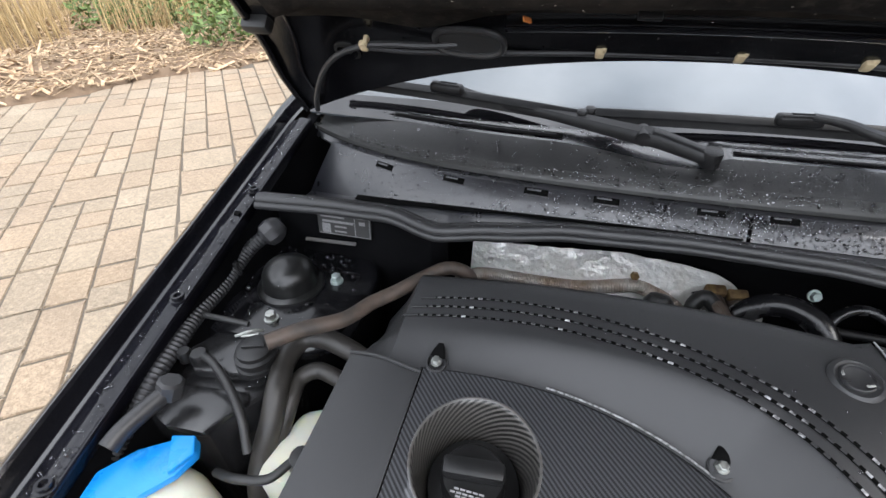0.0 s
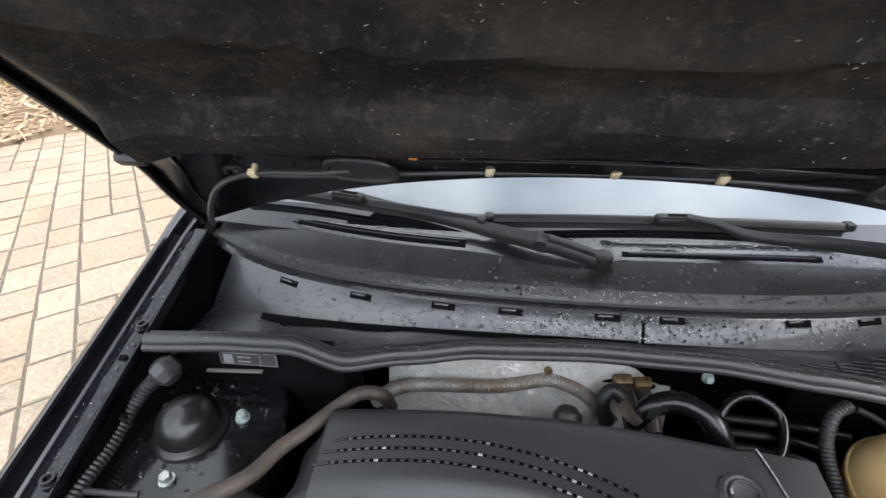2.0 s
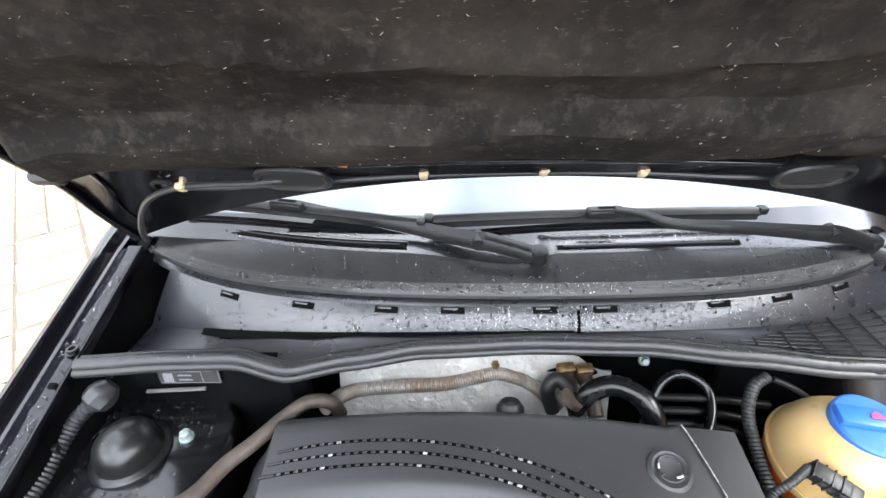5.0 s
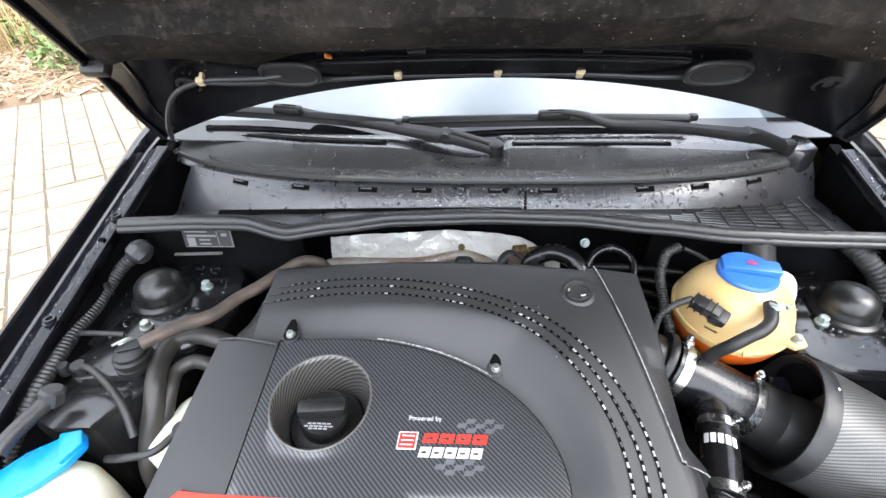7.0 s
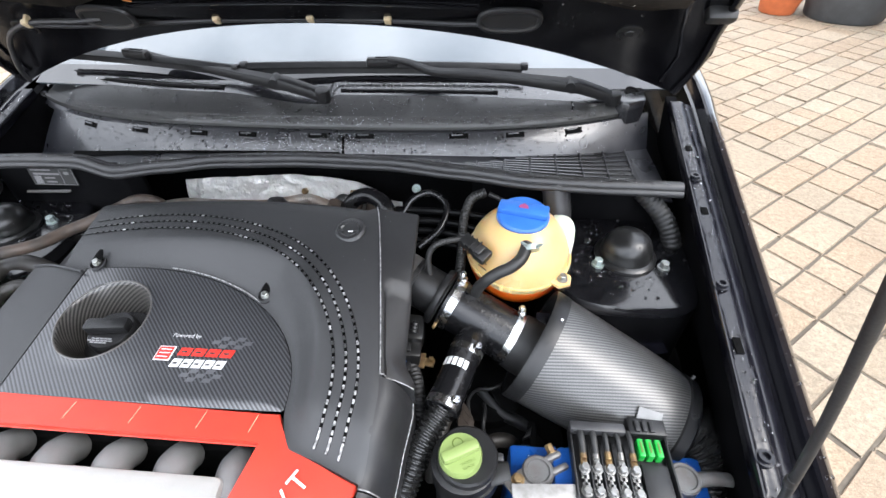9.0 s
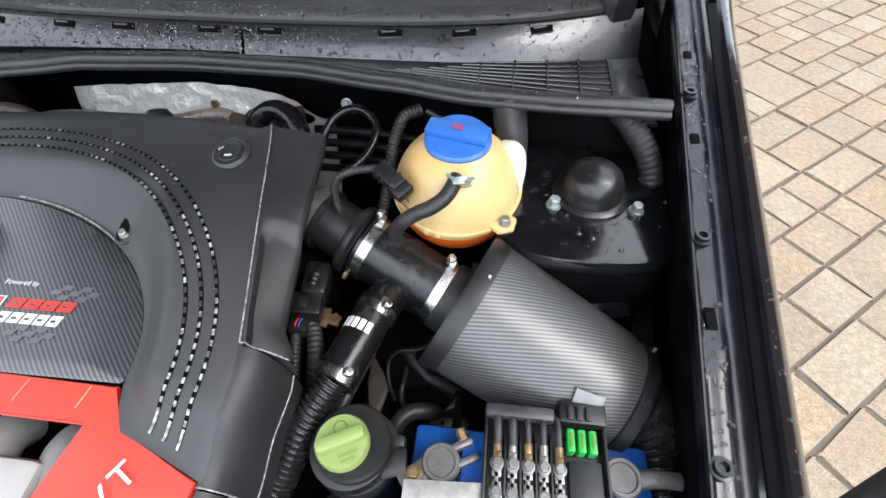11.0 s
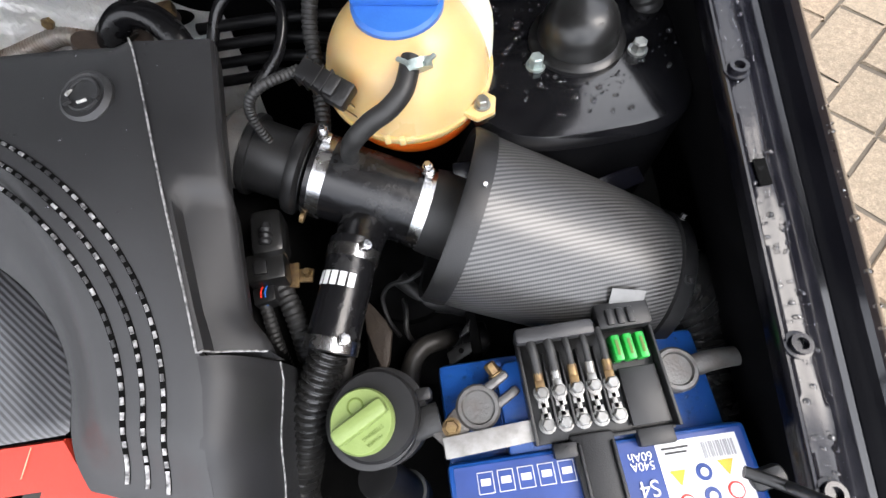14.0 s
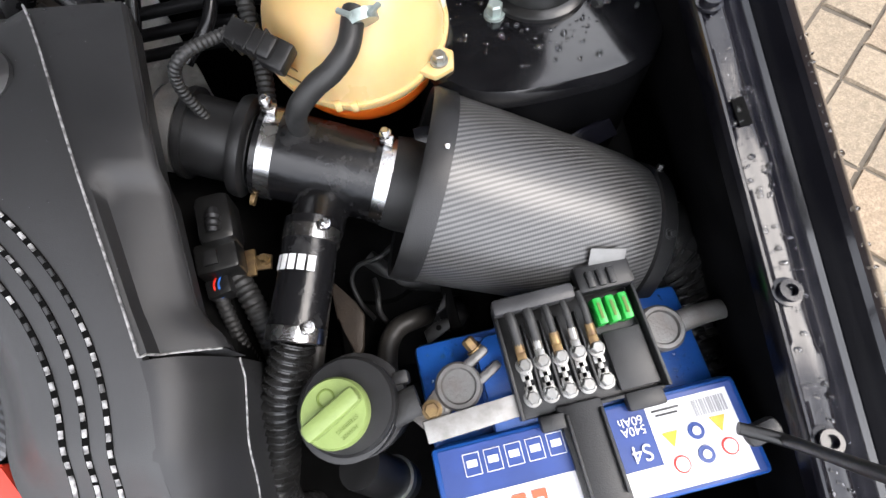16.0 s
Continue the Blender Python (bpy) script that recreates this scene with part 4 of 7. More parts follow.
part("shell", loft(ring), M_BONNET, bonnet, "glossy black bonnet shell")
# side flanges with a rolled edge
for side in (-1, 1):
    pts = [bon(s, XC + side * (half(s) - 0.010), -0.003) for s in np.linspace(-0.125, 0.9, 14)]
    part("side_flange", tube(pts, 0.008, 10, 4, flat=0.8), M_BONNET, bonnet)
    pts = [bon(s, XC + side * (half(s) - 0.060 - 0.012 * math.sin(14 * s)), -0.003) for s in np.linspace(-0.10, 0.5, 10)]
    part("edge_bead", tube(pts, 0.0028, 8, 4), M_PAINT, bonnet)
    b = join(box((0.045, 0.030, 0.022), bon(0.080, XC + side * 0.640, -0.004), 0.008, (47, 0, 0)))
    part("buffer", b, M_RUBBER, bonnet, "grey rubber side buffer")
    c = bon(0.005, XC + side * 0.532, -0.0)
    part("plug", join(revolve([(0.021, 0), (0.021, 0.003), (0.017, 0.0035), (0.016, 0.001), (0.008, 0.001), (0.007, 0.003), (0.0, 0.003)], 28, c, (0, -0.72, -0.69))), M_RUBBER, bonnet)
    # oval nozzle recess: a raised rim round a dark floor
    c = Vector((XC + side * 0.333, 0.206, 1.158))
    q = Matrix.Translation(c) @ Euler((radians(-58), 0, radians(side * 4))).to_matrix().to_4x4() @ Euler((math.pi, 0, 0)).to_matrix().to_4x4()
    ov = [q @ Vector((0.047 * math.copysign(abs(math.cos(a)) ** 0.7, math.cos(a)), 0.0205 * math.copysign(abs(math.sin(a)) ** 0.75, math.sin(a)), 0.002)) for a in np.linspace(0, math.tau, 41)]
    part("nozzle_rim", tube(ov, 0.0048, 8, 1, ends=False), M_SEAL, bonnet)
    bm = bmesh.new()
    bm.faces.new([bm.verts.new(p) for p in ov[:-1]])
    part("nozzle_floor", bm, M_RUBBER, bonnet)
# cross rib along the insulation's lower edge
pts = [bon(0.062 + 0.004 * math.cos(x * 6), x, -0.004) for x in np.linspace(-0.27, 0.30, 16)]
part("cross_rib", tube(pts, 0.007, 10, 4, flat=0.8), M_PAINT, bonnet)


def felt_edge(x):
    """Lower edge of the felt, hanging lower towards the sides."""
    return 0.090 - 0.028 * math.exp(-((x + 0.38) / 0.075) ** 2) - 0.018 * math.exp(-((x - 0.54) / 0.06) ** 2) + 0.012 * smooth01(0.2, 0.32, x) * (1 - smooth01(0.34, 0.45, x))


rows = []
for i in range(121):
    x = XC - 0.590 + 1.18 * i / 120
    row = []
    s0 = felt_edge(x)
    for k in range(61):
        v = k / 60
        s = s0 + (0.86 - s0) * v
        rim = min(1.0, v * 14) * min(1.0, (0.595 - abs(x - XC)) * 30) * min(1.0, (1 - v) * 14)
        soft = 0.009 * noise.noise((x * 4.2, s * 6, 0.3)) + 0.0035 * noise.noise((x * 11, s * 15, 4.3)) + 0.0018 * noise.noise((x * 34, s * 40, 9.3))
        # a fat pad along the lower edge, a step above it, a long rounded ridge, an embossed field
        step = 0.198 + 0.012 * math.sin(x * 7.0 + 1.0) + 0.05 * max(0.0, x - 0.12)
        pad = 0.030 * (1 - smooth01(step - 0.006, step + 0.024, s)) * smooth01(0.085, 0.15, s)
        top = 0.287 + 0.30 * (x + 0.03) ** 2
        ridge = 0.020 * math.exp(-((s - top) / 0.017) ** 2) + 0.007 * smooth01(top, top + 0.03, s)
        field = 0.004 * smooth01(0.0, 0.012, x - 0.015) * smooth01(0.0, 0.012, 0.215 - x) * smooth01(0.212, 0.218, s) * smooth01(0.262, 0.256, s)
        crease = 0.010 * math.exp(-((s - 0.13 - 0.75 * (x - 0.22)) / 0.012) ** 2) * smooth01(0.22, 0.26, x)
        left = 0.012 * smooth01(-0.50, -0.56, x)
        row.append(bon(s, x, -0.004 - rim * max(0.0, 0.006 + soft + pad + ridge + field + left - crease)))
    rows.append(row)
part("felt_lining", sheet(rows, 0.004, (0, 0.7, 0.7)), M_INSUL, bonnet, "dusty dark felt insulation with bulges and folds")
for x in (-0.108, 0.142):
    part("felt_clip", box((0.026, 0.010, 0.006), bon(0.108, x, -0.020), 0.002, (47, 0, 0)), M_PLASTIC, bonnet)
# specks of dust and grit on the felt
felt_rows = rows
rng = random.Random(5)
bm = bmesh.new()
for k in range(650):
    p = felt_rows[rng.randrange(8, 112)][min(52, int(2 + 48 * rng.random()))] + Vector((rng.uniform(-0.005, 0.005), -0.0004, -0.0004))
    r = rng.uniform(0.0003, 0.0006)
    bmesh.ops.create_icosphere(bm, subdivisions=1, radius=r, matrix=Matrix.Translation(p) @ Euler((radians(47), rng.uniform(-0.8, 0.8), 0)).to_matrix().to_4x4() @ Matrix.Diagonal((rng.uniform(0.7, 5), 0.8, 0.6, 1)))
part("grit", bm, M_DUST, bonnet)["kind"] = "stuff"
# washer hose with clips
h = [(-0.605, 0.275, 1.020), (-0.590, 0.255, 1.050), (-0.560, 0.235, 1.095), (-0.520, 0.215, 1.128), (-0.470, 0.206, 1.146), (-0.43, 0.205, 1.150), (-0.38, 0.207, 1.150), (-0.335, 0.211, 1.153)]
part("washer_hose", tube(h, 0.0045, 8, 6), M_GREYCON, bonnet)
h = [(-0.47, 0.209, 1.143), (-0.40, 0.222, 1.138), (-0.30, 0.236, 1.138), (-0.15, 0.245, 1.143), (0.015, 0.246, 1.146), (0.16, 0.243, 1.145), (0.26, 0.235, 1.143), (0.34, 0.222, 1.147)]
part("washer_hose", tube(h, 0.0038, 8, 6), M_GREYCON, bonnet)
for c in ((-0.470, 0.205, 1.146), (-0.150, 0.242, 1.145), (0.015, 0.243, 1.148), (0.148, 0.240, 1.147)):
    part("hose_clip", join(box((0.012, 0.010, 0.016), c, 0.003, (45, 0, 0)), box((0.007, 0.014, 0.009), Vector(c) + Vector((0.004, 0.0, 0.007)), 0.002, (45, 0, 0))), M_CLIP, bonnet, "cream plastic hose clip")
leaf = part("leaf_scrap", box((0.012, 0.007, 0.003), bon(0.100, -0.24, -0.021), 0.001, (47, 20, 40)), M_LEAF)
tagged(leaf, "small orange dead leaf scrap on the felt", "leaf")

# prop rod
rod = thing("prop_rod", "black steel bonnet prop rod with rubber sleeve", "prop rod")
b0, d0 = Vector((0.593, -0.408, 0.850)), Vector((-0.281, -0.019, 1.0))
part("rod", tube([b0 - d0 * 0.01, b0 + d0 * 0.1, b0 + d0 * 0.25 + Vector((0.003, 0, 0)), b0 + d0 * 0.42, b0 + d0 * 0.60], 0.0036, 12, 8), M_RUBBER, rod)
part("sleeve", tube([b0 + d0 * 0.42, b0 + d0 * 0.55, b0 + d0 * 0.80, b0 + d0 * 0.84 + Vector((0, 0.02, 0.01))], 0.0041, 14, 8), M_RUBBER, rod)
hk = b0 + d0 * 0.84 + Vector((0, 0.02, 0.01))
part("hook", tube([hk, hk + Vector((-0.01, 0.03, 0.05)), hk + Vector((-0.01, 0.06, 0.09))], 0.005, 10, 6), M_RAIL, rod)
for q in (0.155, 0.42):
    part("collar", revolve([(0.0036, -0.006), (0.0043, -0.004), (0.0043, 0.004), (0.0036, 0.006)], 16, b0 + d0 * q, d0), M_RUBBER, rod)
part("pivot_clip", join(box((0.024, 0.014, 0.011), b0 + Vector((-0.006, 0.006, -0.012)), 0.005, (0, -14, 12)), tube([b0 + Vector((-0.022, 0.012, -0.008)), b0 + Vector((0.0, 0.0, -0.004)), b0 + Vector((0.022, -0.012, -0.012))], 0.0042, 10, 5)), M_PLASTIC, rod)

# ---- engine cover ----
def z_top(x, y):
    crown = math.exp(-((x - 0.06) / (0.24 if x < 0.06 else 0.13)) ** 2 - ((y + 0.14) / 0.12) ** 2)
    z = 0.926 + 0.075 * x + 0.22 * y + 0.021 * crown
    if x > 0.07:
        w = 0.92 * (1 - smooth01(0.0, 0.055, y - front_y(x)))
        z += (red_z(x, y) + 0.003 - z) * w
    return z


def front_y(x):
    """Where the band's front edge meets the red frame."""
    return float(np.interp(x, (0.08, 0.084, 0.094, 0.106, 0.147, 0.192, 0.225), (-0.30, -0.306, -0.328, -0.346, -0.359, -0.376, -0.384)))


def red_z(x, y):
    return 0.846 + 0.13 * (y + 0.31)


def z_pan(x, y):
    return 0.892 + 0.01 * x + 0.142 * y


def arch(t, top, rx, foot=-0.29, xl=-0.335, end=-0.306, cx=-0.20, drift=0.0):
    """A curve from the left end along the back and round to the front: t from 0 to 1."""
    if t < 0.15:
        x = xl + (cx - xl) * t / 0.15
        return x, top - 0.010 * ((cx - x) / (cx - xl)) ** 2
    if t < 0.85:
        a = (t - 0.15) / 0.70 * math.pi / 2
        return cx + rx * math.sin(a), foot + (top - foot) * math.cos(a)
    u = (t - 0.85) / 0.15
    return cx + rx - drift * u * u, foot + (end - foot) * u


def outer(t):
    """The band's outer edge: the back edge, then the seam, then the front right."""
    if t < 0.5:
        x = -0.333 + 0.133 * t / 0.15 if t < 0.15 else -0.20 + 0.354 * (t - 0.15) / 0.35
        return x, 0.032 - 0.035 * (max(0.0, x + 0.20) / 0.354) ** 2 - 0.004 * (min(0.0, x + 0.20) / 0.133) ** 2
    u = (t - 0.5) / 0.5
    return 0.154 + 0.064 * u ** 0.8 - 0.022 * max(0.0, u - 0.75) * 4, -0.003 - 0.374 * u


cover = thing("engine_cover", "dark grey plastic engine cover with carbon-look panel and red frame", "engine cover")
NT = 90
rows = []
levels = (0.0, 0.02, 0.05, 0.10, 0.16, 0.22, 0.27, 0.31, 0.34, 0.37, 0.42, 0.5, 0.6, 0.7, 0.8, 0.9, 0.96, 1.0)
for i in range(NT + 1):
    t = i / NT
    xi, yi = arch(t, -0.098, 0.287, end=-0.344, drift=-0.018)
    xo, yo = outer(t)
    row = []
    for v in levels:
        x, y = xi + (xo - xi) * v, yi + (yo - yi) * v
        if t > 0.85 and x > 0.08:
            y += (front_y(x) - y) * ((t - 0.85) / 0.15) ** 2
        k = smooth01(-0.02, 0.36, v)
        z = z_pan(x, y) * (1 - k) + z_top(x, y) * k
        z -= 0.010 * smooth01(0.93, 1.0, v) * (1.0 if t < 0.5 else 0.25)
        u = max(0.0, (t - 0.80) / 0.20)
        row.append(Vector((x, y, z)))
    tail = row[-1]
    row.append(tail + Vector((0, 0.001, -0.012)) if t < 0.5 else tail + Vector((0.001, 0, -0.003)))
    rows.append(row)
part("arch_band", sheet(rows, 0.003), M_COVER, cover, "matt dark grey arched band with slotted rows")
# front face of the band down to the red frame
part("band_front", loft([[p for p in rows[-1]], [p + Vector((0.0, -0.001, -0.006)) for p in rows[-1]], [p + Vector((0.0, 0.002, -0.035)) for p in rows[-1]]], False, False), M_COVER, cover)
# left end face of the band down to the plate
e = rows[0]
part("band_end", loft([[p, p + Vector((-0.052 * (1 - k / len(e)) - 0.006, -0.005, -0.030 - 0.010 * (k / len(e)))), p + Vector((-0.05, -0.004, -0.09))] for k, p in enumerate(e)], False, False), M_COVER, cover)
# back skirt
sk = []
for i in range(0, 46):
    x, y = outer(i / NT)
    sk.append([Vector((x, y + 0.001, z_top(x, y) - 0.021)), Vector((x, y + 0.004, z_top(x, y) - 0.05)), Vector((x, y + 0.004, z_top(x, y) - 0.11))])
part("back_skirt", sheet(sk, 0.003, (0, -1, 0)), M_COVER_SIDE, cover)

# slotted rows: black strips for groove shade, light ribs with wear and wet glints in their colour
for ending, top, rx, x0 in ((-0.356, -0.008, 0.386, -0.322), (-0.350, -0.022, 0.3705, -0.330), (-0.345, -0.036, 0.355, -0.337)):
    path = []
    for i in range(161):
        x, y = arch(i / 160, top, rx, -0.288, x0, ending, cx=-0.21, drift=0.009)
        path.append(Vector((x, y, z_top(x, y) + 0.0006)))
    path = resample(path, 0.0026)
    n = len(path)
    groove = [[p + Vector((0, 0, 0.0004)) + s * w for w in (-0.0019, 0.0019)] for p, s, u in frames(path)]
    g = part("slot_groove", sheet(groove, 0.0006), M_SLOT, cover)
    fr = frames(path)
    i, solid = 6, 3
    bm = bmesh.new()
    first = fr[0:8]
    pieces = [(0, 7)]
    while i < n - 9:
        pieces.append((i + 2, i + 4))
        i += 4
    pieces.append((n - 8, n - 1))
    for a, b in pieces:
        ring = []
        for p, s, u in fr[a:b + 1]:
            up = Vector((0, 0, 1))
            ring.append([p - s * 0.0014 + up * 0.0004, p - s * 0.0010 + up * 0.0012, p + s * 0.0010 + up * 0.0012, p + s * 0.0014 + up * 0.0004])
        if len(ring) > 1:
            # more bright ribs towards the front right, where the painted glints gather
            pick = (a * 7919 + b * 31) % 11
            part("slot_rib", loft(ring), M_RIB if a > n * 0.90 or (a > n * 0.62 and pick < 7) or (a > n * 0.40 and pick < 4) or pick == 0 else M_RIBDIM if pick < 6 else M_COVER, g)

# carbon panel with the round filler well
HC = Vector((-0.213, -0.191))
HR = 0.063
bound = [arch(t, -0.099, 0.286) for t in np.linspace(0.02, 1, 60)]
bound = [(-0.293, -0.104)] + [b for b in bound if b[0] > -0.285] + [(0.084, -0.304)]
bound += [(0.084 + (-0.293 - 0.084) * k / 20, -0.304 - 0.004 * k / 20) for k in range(1, 21)]
bound += [(-0.293 + 0.000 * k / 10, -0.308 + 0.204 * k / 10) for k in range(1, 10)]
pan_out = resample([Vector((x, y, 0)) for x, y in bound + [bound[0]]], 0.008)[:-1]
rows = []
n = len(pan_out)
inner = []
for p in pan_out:
    d = (Vector((p.x, p.y)) - HC).normalized()
    inner.append(HC + d * HR)
for v in (1.0, 0.97, 0.8, 0.55, 0.3, 0.12, 0.04, 0.0):
    row = []
    for p, h in zip(pan_out, inner):
        x, y = h.x + (p.x - h.x) * v, h.y + (p.y - h.y) * v
        row.append(Vector((x, y, z_pan(x, y) + 0.0012 - (0.002 if v == 1.0 else 0) + (0.0025 if v in (0.04, 0.0) else 0))))
    rows.append(row)
part("carbon_panel", loft(rows, True, False), M_CARBON, cover, "black twill carbon-look panel")
rows = []
for r, dz in ((HR, 0.0035), (HR - 0.0015, 0.002), (HR - 0.003, -0.002), (0.054, -0.024), (0.050, -0.045), (0.049, -0.062)):
    row = []
    for k in range(64):
        x, y = HC.x + r * math.cos(k * math.tau / 64), HC.y + r * math.sin(k * math.tau / 64)
        row.append(Vector((x, y, z_pan(x, y) + dz)))
    rows.append(row)
part("well_wall", loft(rows, True, False, uv=True), M_CARBON_WELL, cover, "carbon-look wall of the round well")
part("well_rim", tube([Vector((HC.x + d * math.cos(a), HC.y + d * math.sin(a), z_pan(HC.x + d * math.cos(a), HC.y + d * math.sin(a)) + 0.003)) for a in np.linspace(0, math.tau, 41) for d in (HR + 0.001,)], 0.0015, 8, 1, ends=False), M_GREYLEAD, cover)
# worn bright lip between panel and band
part("panel_edge", tube([Vector((*arch(t, -0.0965, 0.289), z_pan(*arch(t, -0.0965, 0.289)) + 0.0032)) for t in np.linspace(0.22, 0.5, 26)], 0.0011, 6, 1), M_WORN, cover)
# oil filler cap
cap = thing("oil_cap", "black plastic oil filler cap in the cover's well", "cap")
cz = z_pan(HC.x, HC.y) - 0.044
ax = (0, -0.10, 1)
part("cap_body", revolve([(0.047, -0.02), (0.047, 0.0), (0.033, 0.002), (0.033, 0.020), (0.030, 0.024), (0.0, 0.024)], 36, (HC.x, HC.y, cz), ax), M_PLASTIC, cap)
part("grip", box((0.062, 0.020, 0.018), (HC.x, HC.y - 0.002, cz + 0.032), 0.005, (6, 0, 6)), M_PLASTIC, cap)
for dy, n_bars in ((0.021, 5), (0.0165, 4), (-0.019, 5), (-0.023, 6), (-0.0265, 4)):
    for k in range(n_bars):
        part("print_bar", box((0.0048, 0.0018, 0.0008), (HC.x + 0.0062 * (k - (n_bars - 1) / 2), HC.y + dy - 0.002, cz + 0.0247 - 0.10 * dy), 0), M_GREYLABEL, cap)


# left plate
pl = [[Vector((-0.383, -0.105, 0.872)), Vector((-0.345, -0.108, 0.8785)), Vector((-0.294, -0.105, 0.8765))],
      [Vector((-0.384, -0.17, 0.862)), Vector((-0.348, -0.17, 0.868)), Vector((-0.294, -0.17, 0.867))],
      [Vector((-0.387, -0.25, 0.847)), Vector((-0.356, -0.25, 0.853)), Vector((-0.294, -0.25, 0.855))],
      [Vector((-0.391, -0.315, 0.832)), Vector((-0.365, -0.315, 0.839)), Vector((-0.294, -0.31, 0.846))],
      [Vector((-0.405, -0.42, 0.795)), Vector((-0.38, -0.42, 0.805)), Vector((-0.345, -0.42, 0.81))]]
pl = [[r[0] + Vector((-0.006, 0, -0.10))] + [r[0] + Vector((-0.003, 0, -0.006))] + r for r in pl]
part("left_plate", sheet(pl, 0.003), M_COVER, cover, "matt grey flat left plate")
part("fold_step", tube([(-0.385, -0.103, 0.873), (-0.345, -0.106, 0.880), (-0.292, -0.115, 0.880)], 0.0022, 8, 4), M_COVER, cover)

# right wing beyond the seam, with a sunk pocket
rows = []
for i in range(41):
    u = i / 40
    y = -0.006 - 0.258 * u
    t = 0.5 + 0.5 * (0.258 * u + 0.003) / 0.374
    xs = outer(t)[0] + 0.001
    zs = z_top(xs, y) - 0.001
    xe = 0.218 + 0.007 * u + 0.016 * smooth01(0.86, 1.0, u)
    row = []
    for k in range(13):
        v = k / 12
        x = xs + (xe - xs) * v
        pocket = smooth01(0.50 + 0.06 * max(0.0, 0.35 - v) / 0.35, 0.545 + 0.06 * max(0.0, 0.35 - v) / 0.35, u) * smooth01(0.07, 0.17, v)
        row.append(Vector((x, y, zs - 0.009 * v - 0.014 * v * v * u - 0.008 * pocket)))
    row.append(row[-1] + Vector((0.002, 0, -0.004)))
    row.append(row[-2] + Vector((-0.006, 0, -0.030)))
    rows.append(row)
part("right_wing", sheet(rows, 0.003), M_COVER_SIDE, cover, "right wing of the cover in shade-darkened plastic, with a sunk pocket")
wing_edge = [p + Vector((0.0, -0.0008, 0.0008)) for p in rows[-1][:13]]
part("wing_front", loft([[rows[-1][k] for k in range(13)], [rows[-1][k] + Vector((0.002, -0.003, -0.030)) for k in range(13)]], False, False), M_COVER_SIDE, cover)
pts = []
for u in np.linspace(0, 1, 30):
    y = -0.004 - 0.262 * float(u)
    t = 0.5 + 0.5 * (0.262 * float(u) + 0.001) / 0.374
    x = outer(t)[0]
    pts.append((x, y, z_top(x, y) + 0.0008))
pts += [tuple(p) for p in wing_edge[1:]]
part("seam_edge", tube(pts, 0.0009, 6, 2), M_WORN, cover, "worn pale edge along the seam")
# rounded front right shoulder
rows = []
for i in range(25):
    u = i / 24
    y = -0.268 - 0.113 * u
    t = min(1.0, 0.5 + 0.5 * (-y - 0.003) / 0.374)
    xs = outer(t)[0]
    zs = z_top(xs, y) - 0.002
    row = []
    for k in range(15):
        a = k / 14 * math.pi / 2
        row.append(Vector((xs - 0.002 + 0.040 * math.sin(a) * (1 - 0.15 * u), y, zs - 0.085 * (1 - math.cos(a)))))
    row.append(row[-1] + Vector((0.0, 0, -0.05)))
    rows.append(row)
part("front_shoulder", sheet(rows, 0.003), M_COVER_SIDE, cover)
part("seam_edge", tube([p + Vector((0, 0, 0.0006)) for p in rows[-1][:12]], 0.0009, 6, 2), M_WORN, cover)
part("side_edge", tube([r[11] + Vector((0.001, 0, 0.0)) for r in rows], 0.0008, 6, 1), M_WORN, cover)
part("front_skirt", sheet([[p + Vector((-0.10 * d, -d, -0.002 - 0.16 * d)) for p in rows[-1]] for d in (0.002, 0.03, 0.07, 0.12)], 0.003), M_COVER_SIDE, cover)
# screws and round badge
for x, y, s in ((-0.279, -0.097, 1.0), (0.010, -0.143, 1.0)):
    z = z_pan(x, y) + 0.004
    scr = part("screw_recess", revolve([(0.0125, -0.006), (0.0125, 0.0015), (0.0105, 0.002), (0.009, -0.003), (0.0, -0.003)], 22, (x, y, z), (0, -0.25, 1)), M_COVER_SIDE, cover)
    part("screw", hexbolt(0.0048, 0.007, (x, y, z + 0.0015), (0, -0.25, 1)), M_ZINC, scr)
    # black teardrop stands for the shade in the screw's notch
    part("recess_notch", tube([(x, y + 0.004, z + 0.0045), (x + 0.0005, y + 0.009, z + 0.0085), (x + 0.001, y + 0.014, z + 0.0115), (x + 0.001, y + 0.018, z + 0.0135)], (0.0092, 0.0030), 16, 5, flat=0.25), M_SLOT, scr)
x, y = 0.123, -0.056
bz = z_top(x, y) + 0.001
bg = part("badge_disc", revolve([(0.023, -0.002), (0.023, 0.001), (0.019, 0.004), (0.017, 0.003), (0.0, 0.003)], 36, (x, y, bz), (-0.07, -0.22, 1)), M_COVER, cover, "round badge with bright ring")
ring = ring_path(0.0135, (x, y, bz + 0.0036), (-0.07, -0.22, 1), 30)
part("badge_ring", tube(ring + ring[:1], 0.0017, 8, 1, ends=False), M_COVER_SIDE, bg)
for a in (35, 165, 290):
    part("badge_mark", tube([Vector((x + 0.0125 * math.cos(radians(a + d)), y + 0.0125 * math.sin(radians(a + d)), bz + 0.0052 - 0.0028 * math.sin(radians(a + d)))) for d in (-16, -5, 5, 16)], 0.0013, 6, 2), M_ALU, bg)
for a in (90, 210, 330):
    part("badge_gap", box((0.003, 0.006, 0.003), (x + 0.0135 * math.cos(radians(a)), y + 0.0135 * math.sin(radians(a)), bz + 0.0045), 0, (0, 0, a + 90)), M_COVER, bg)
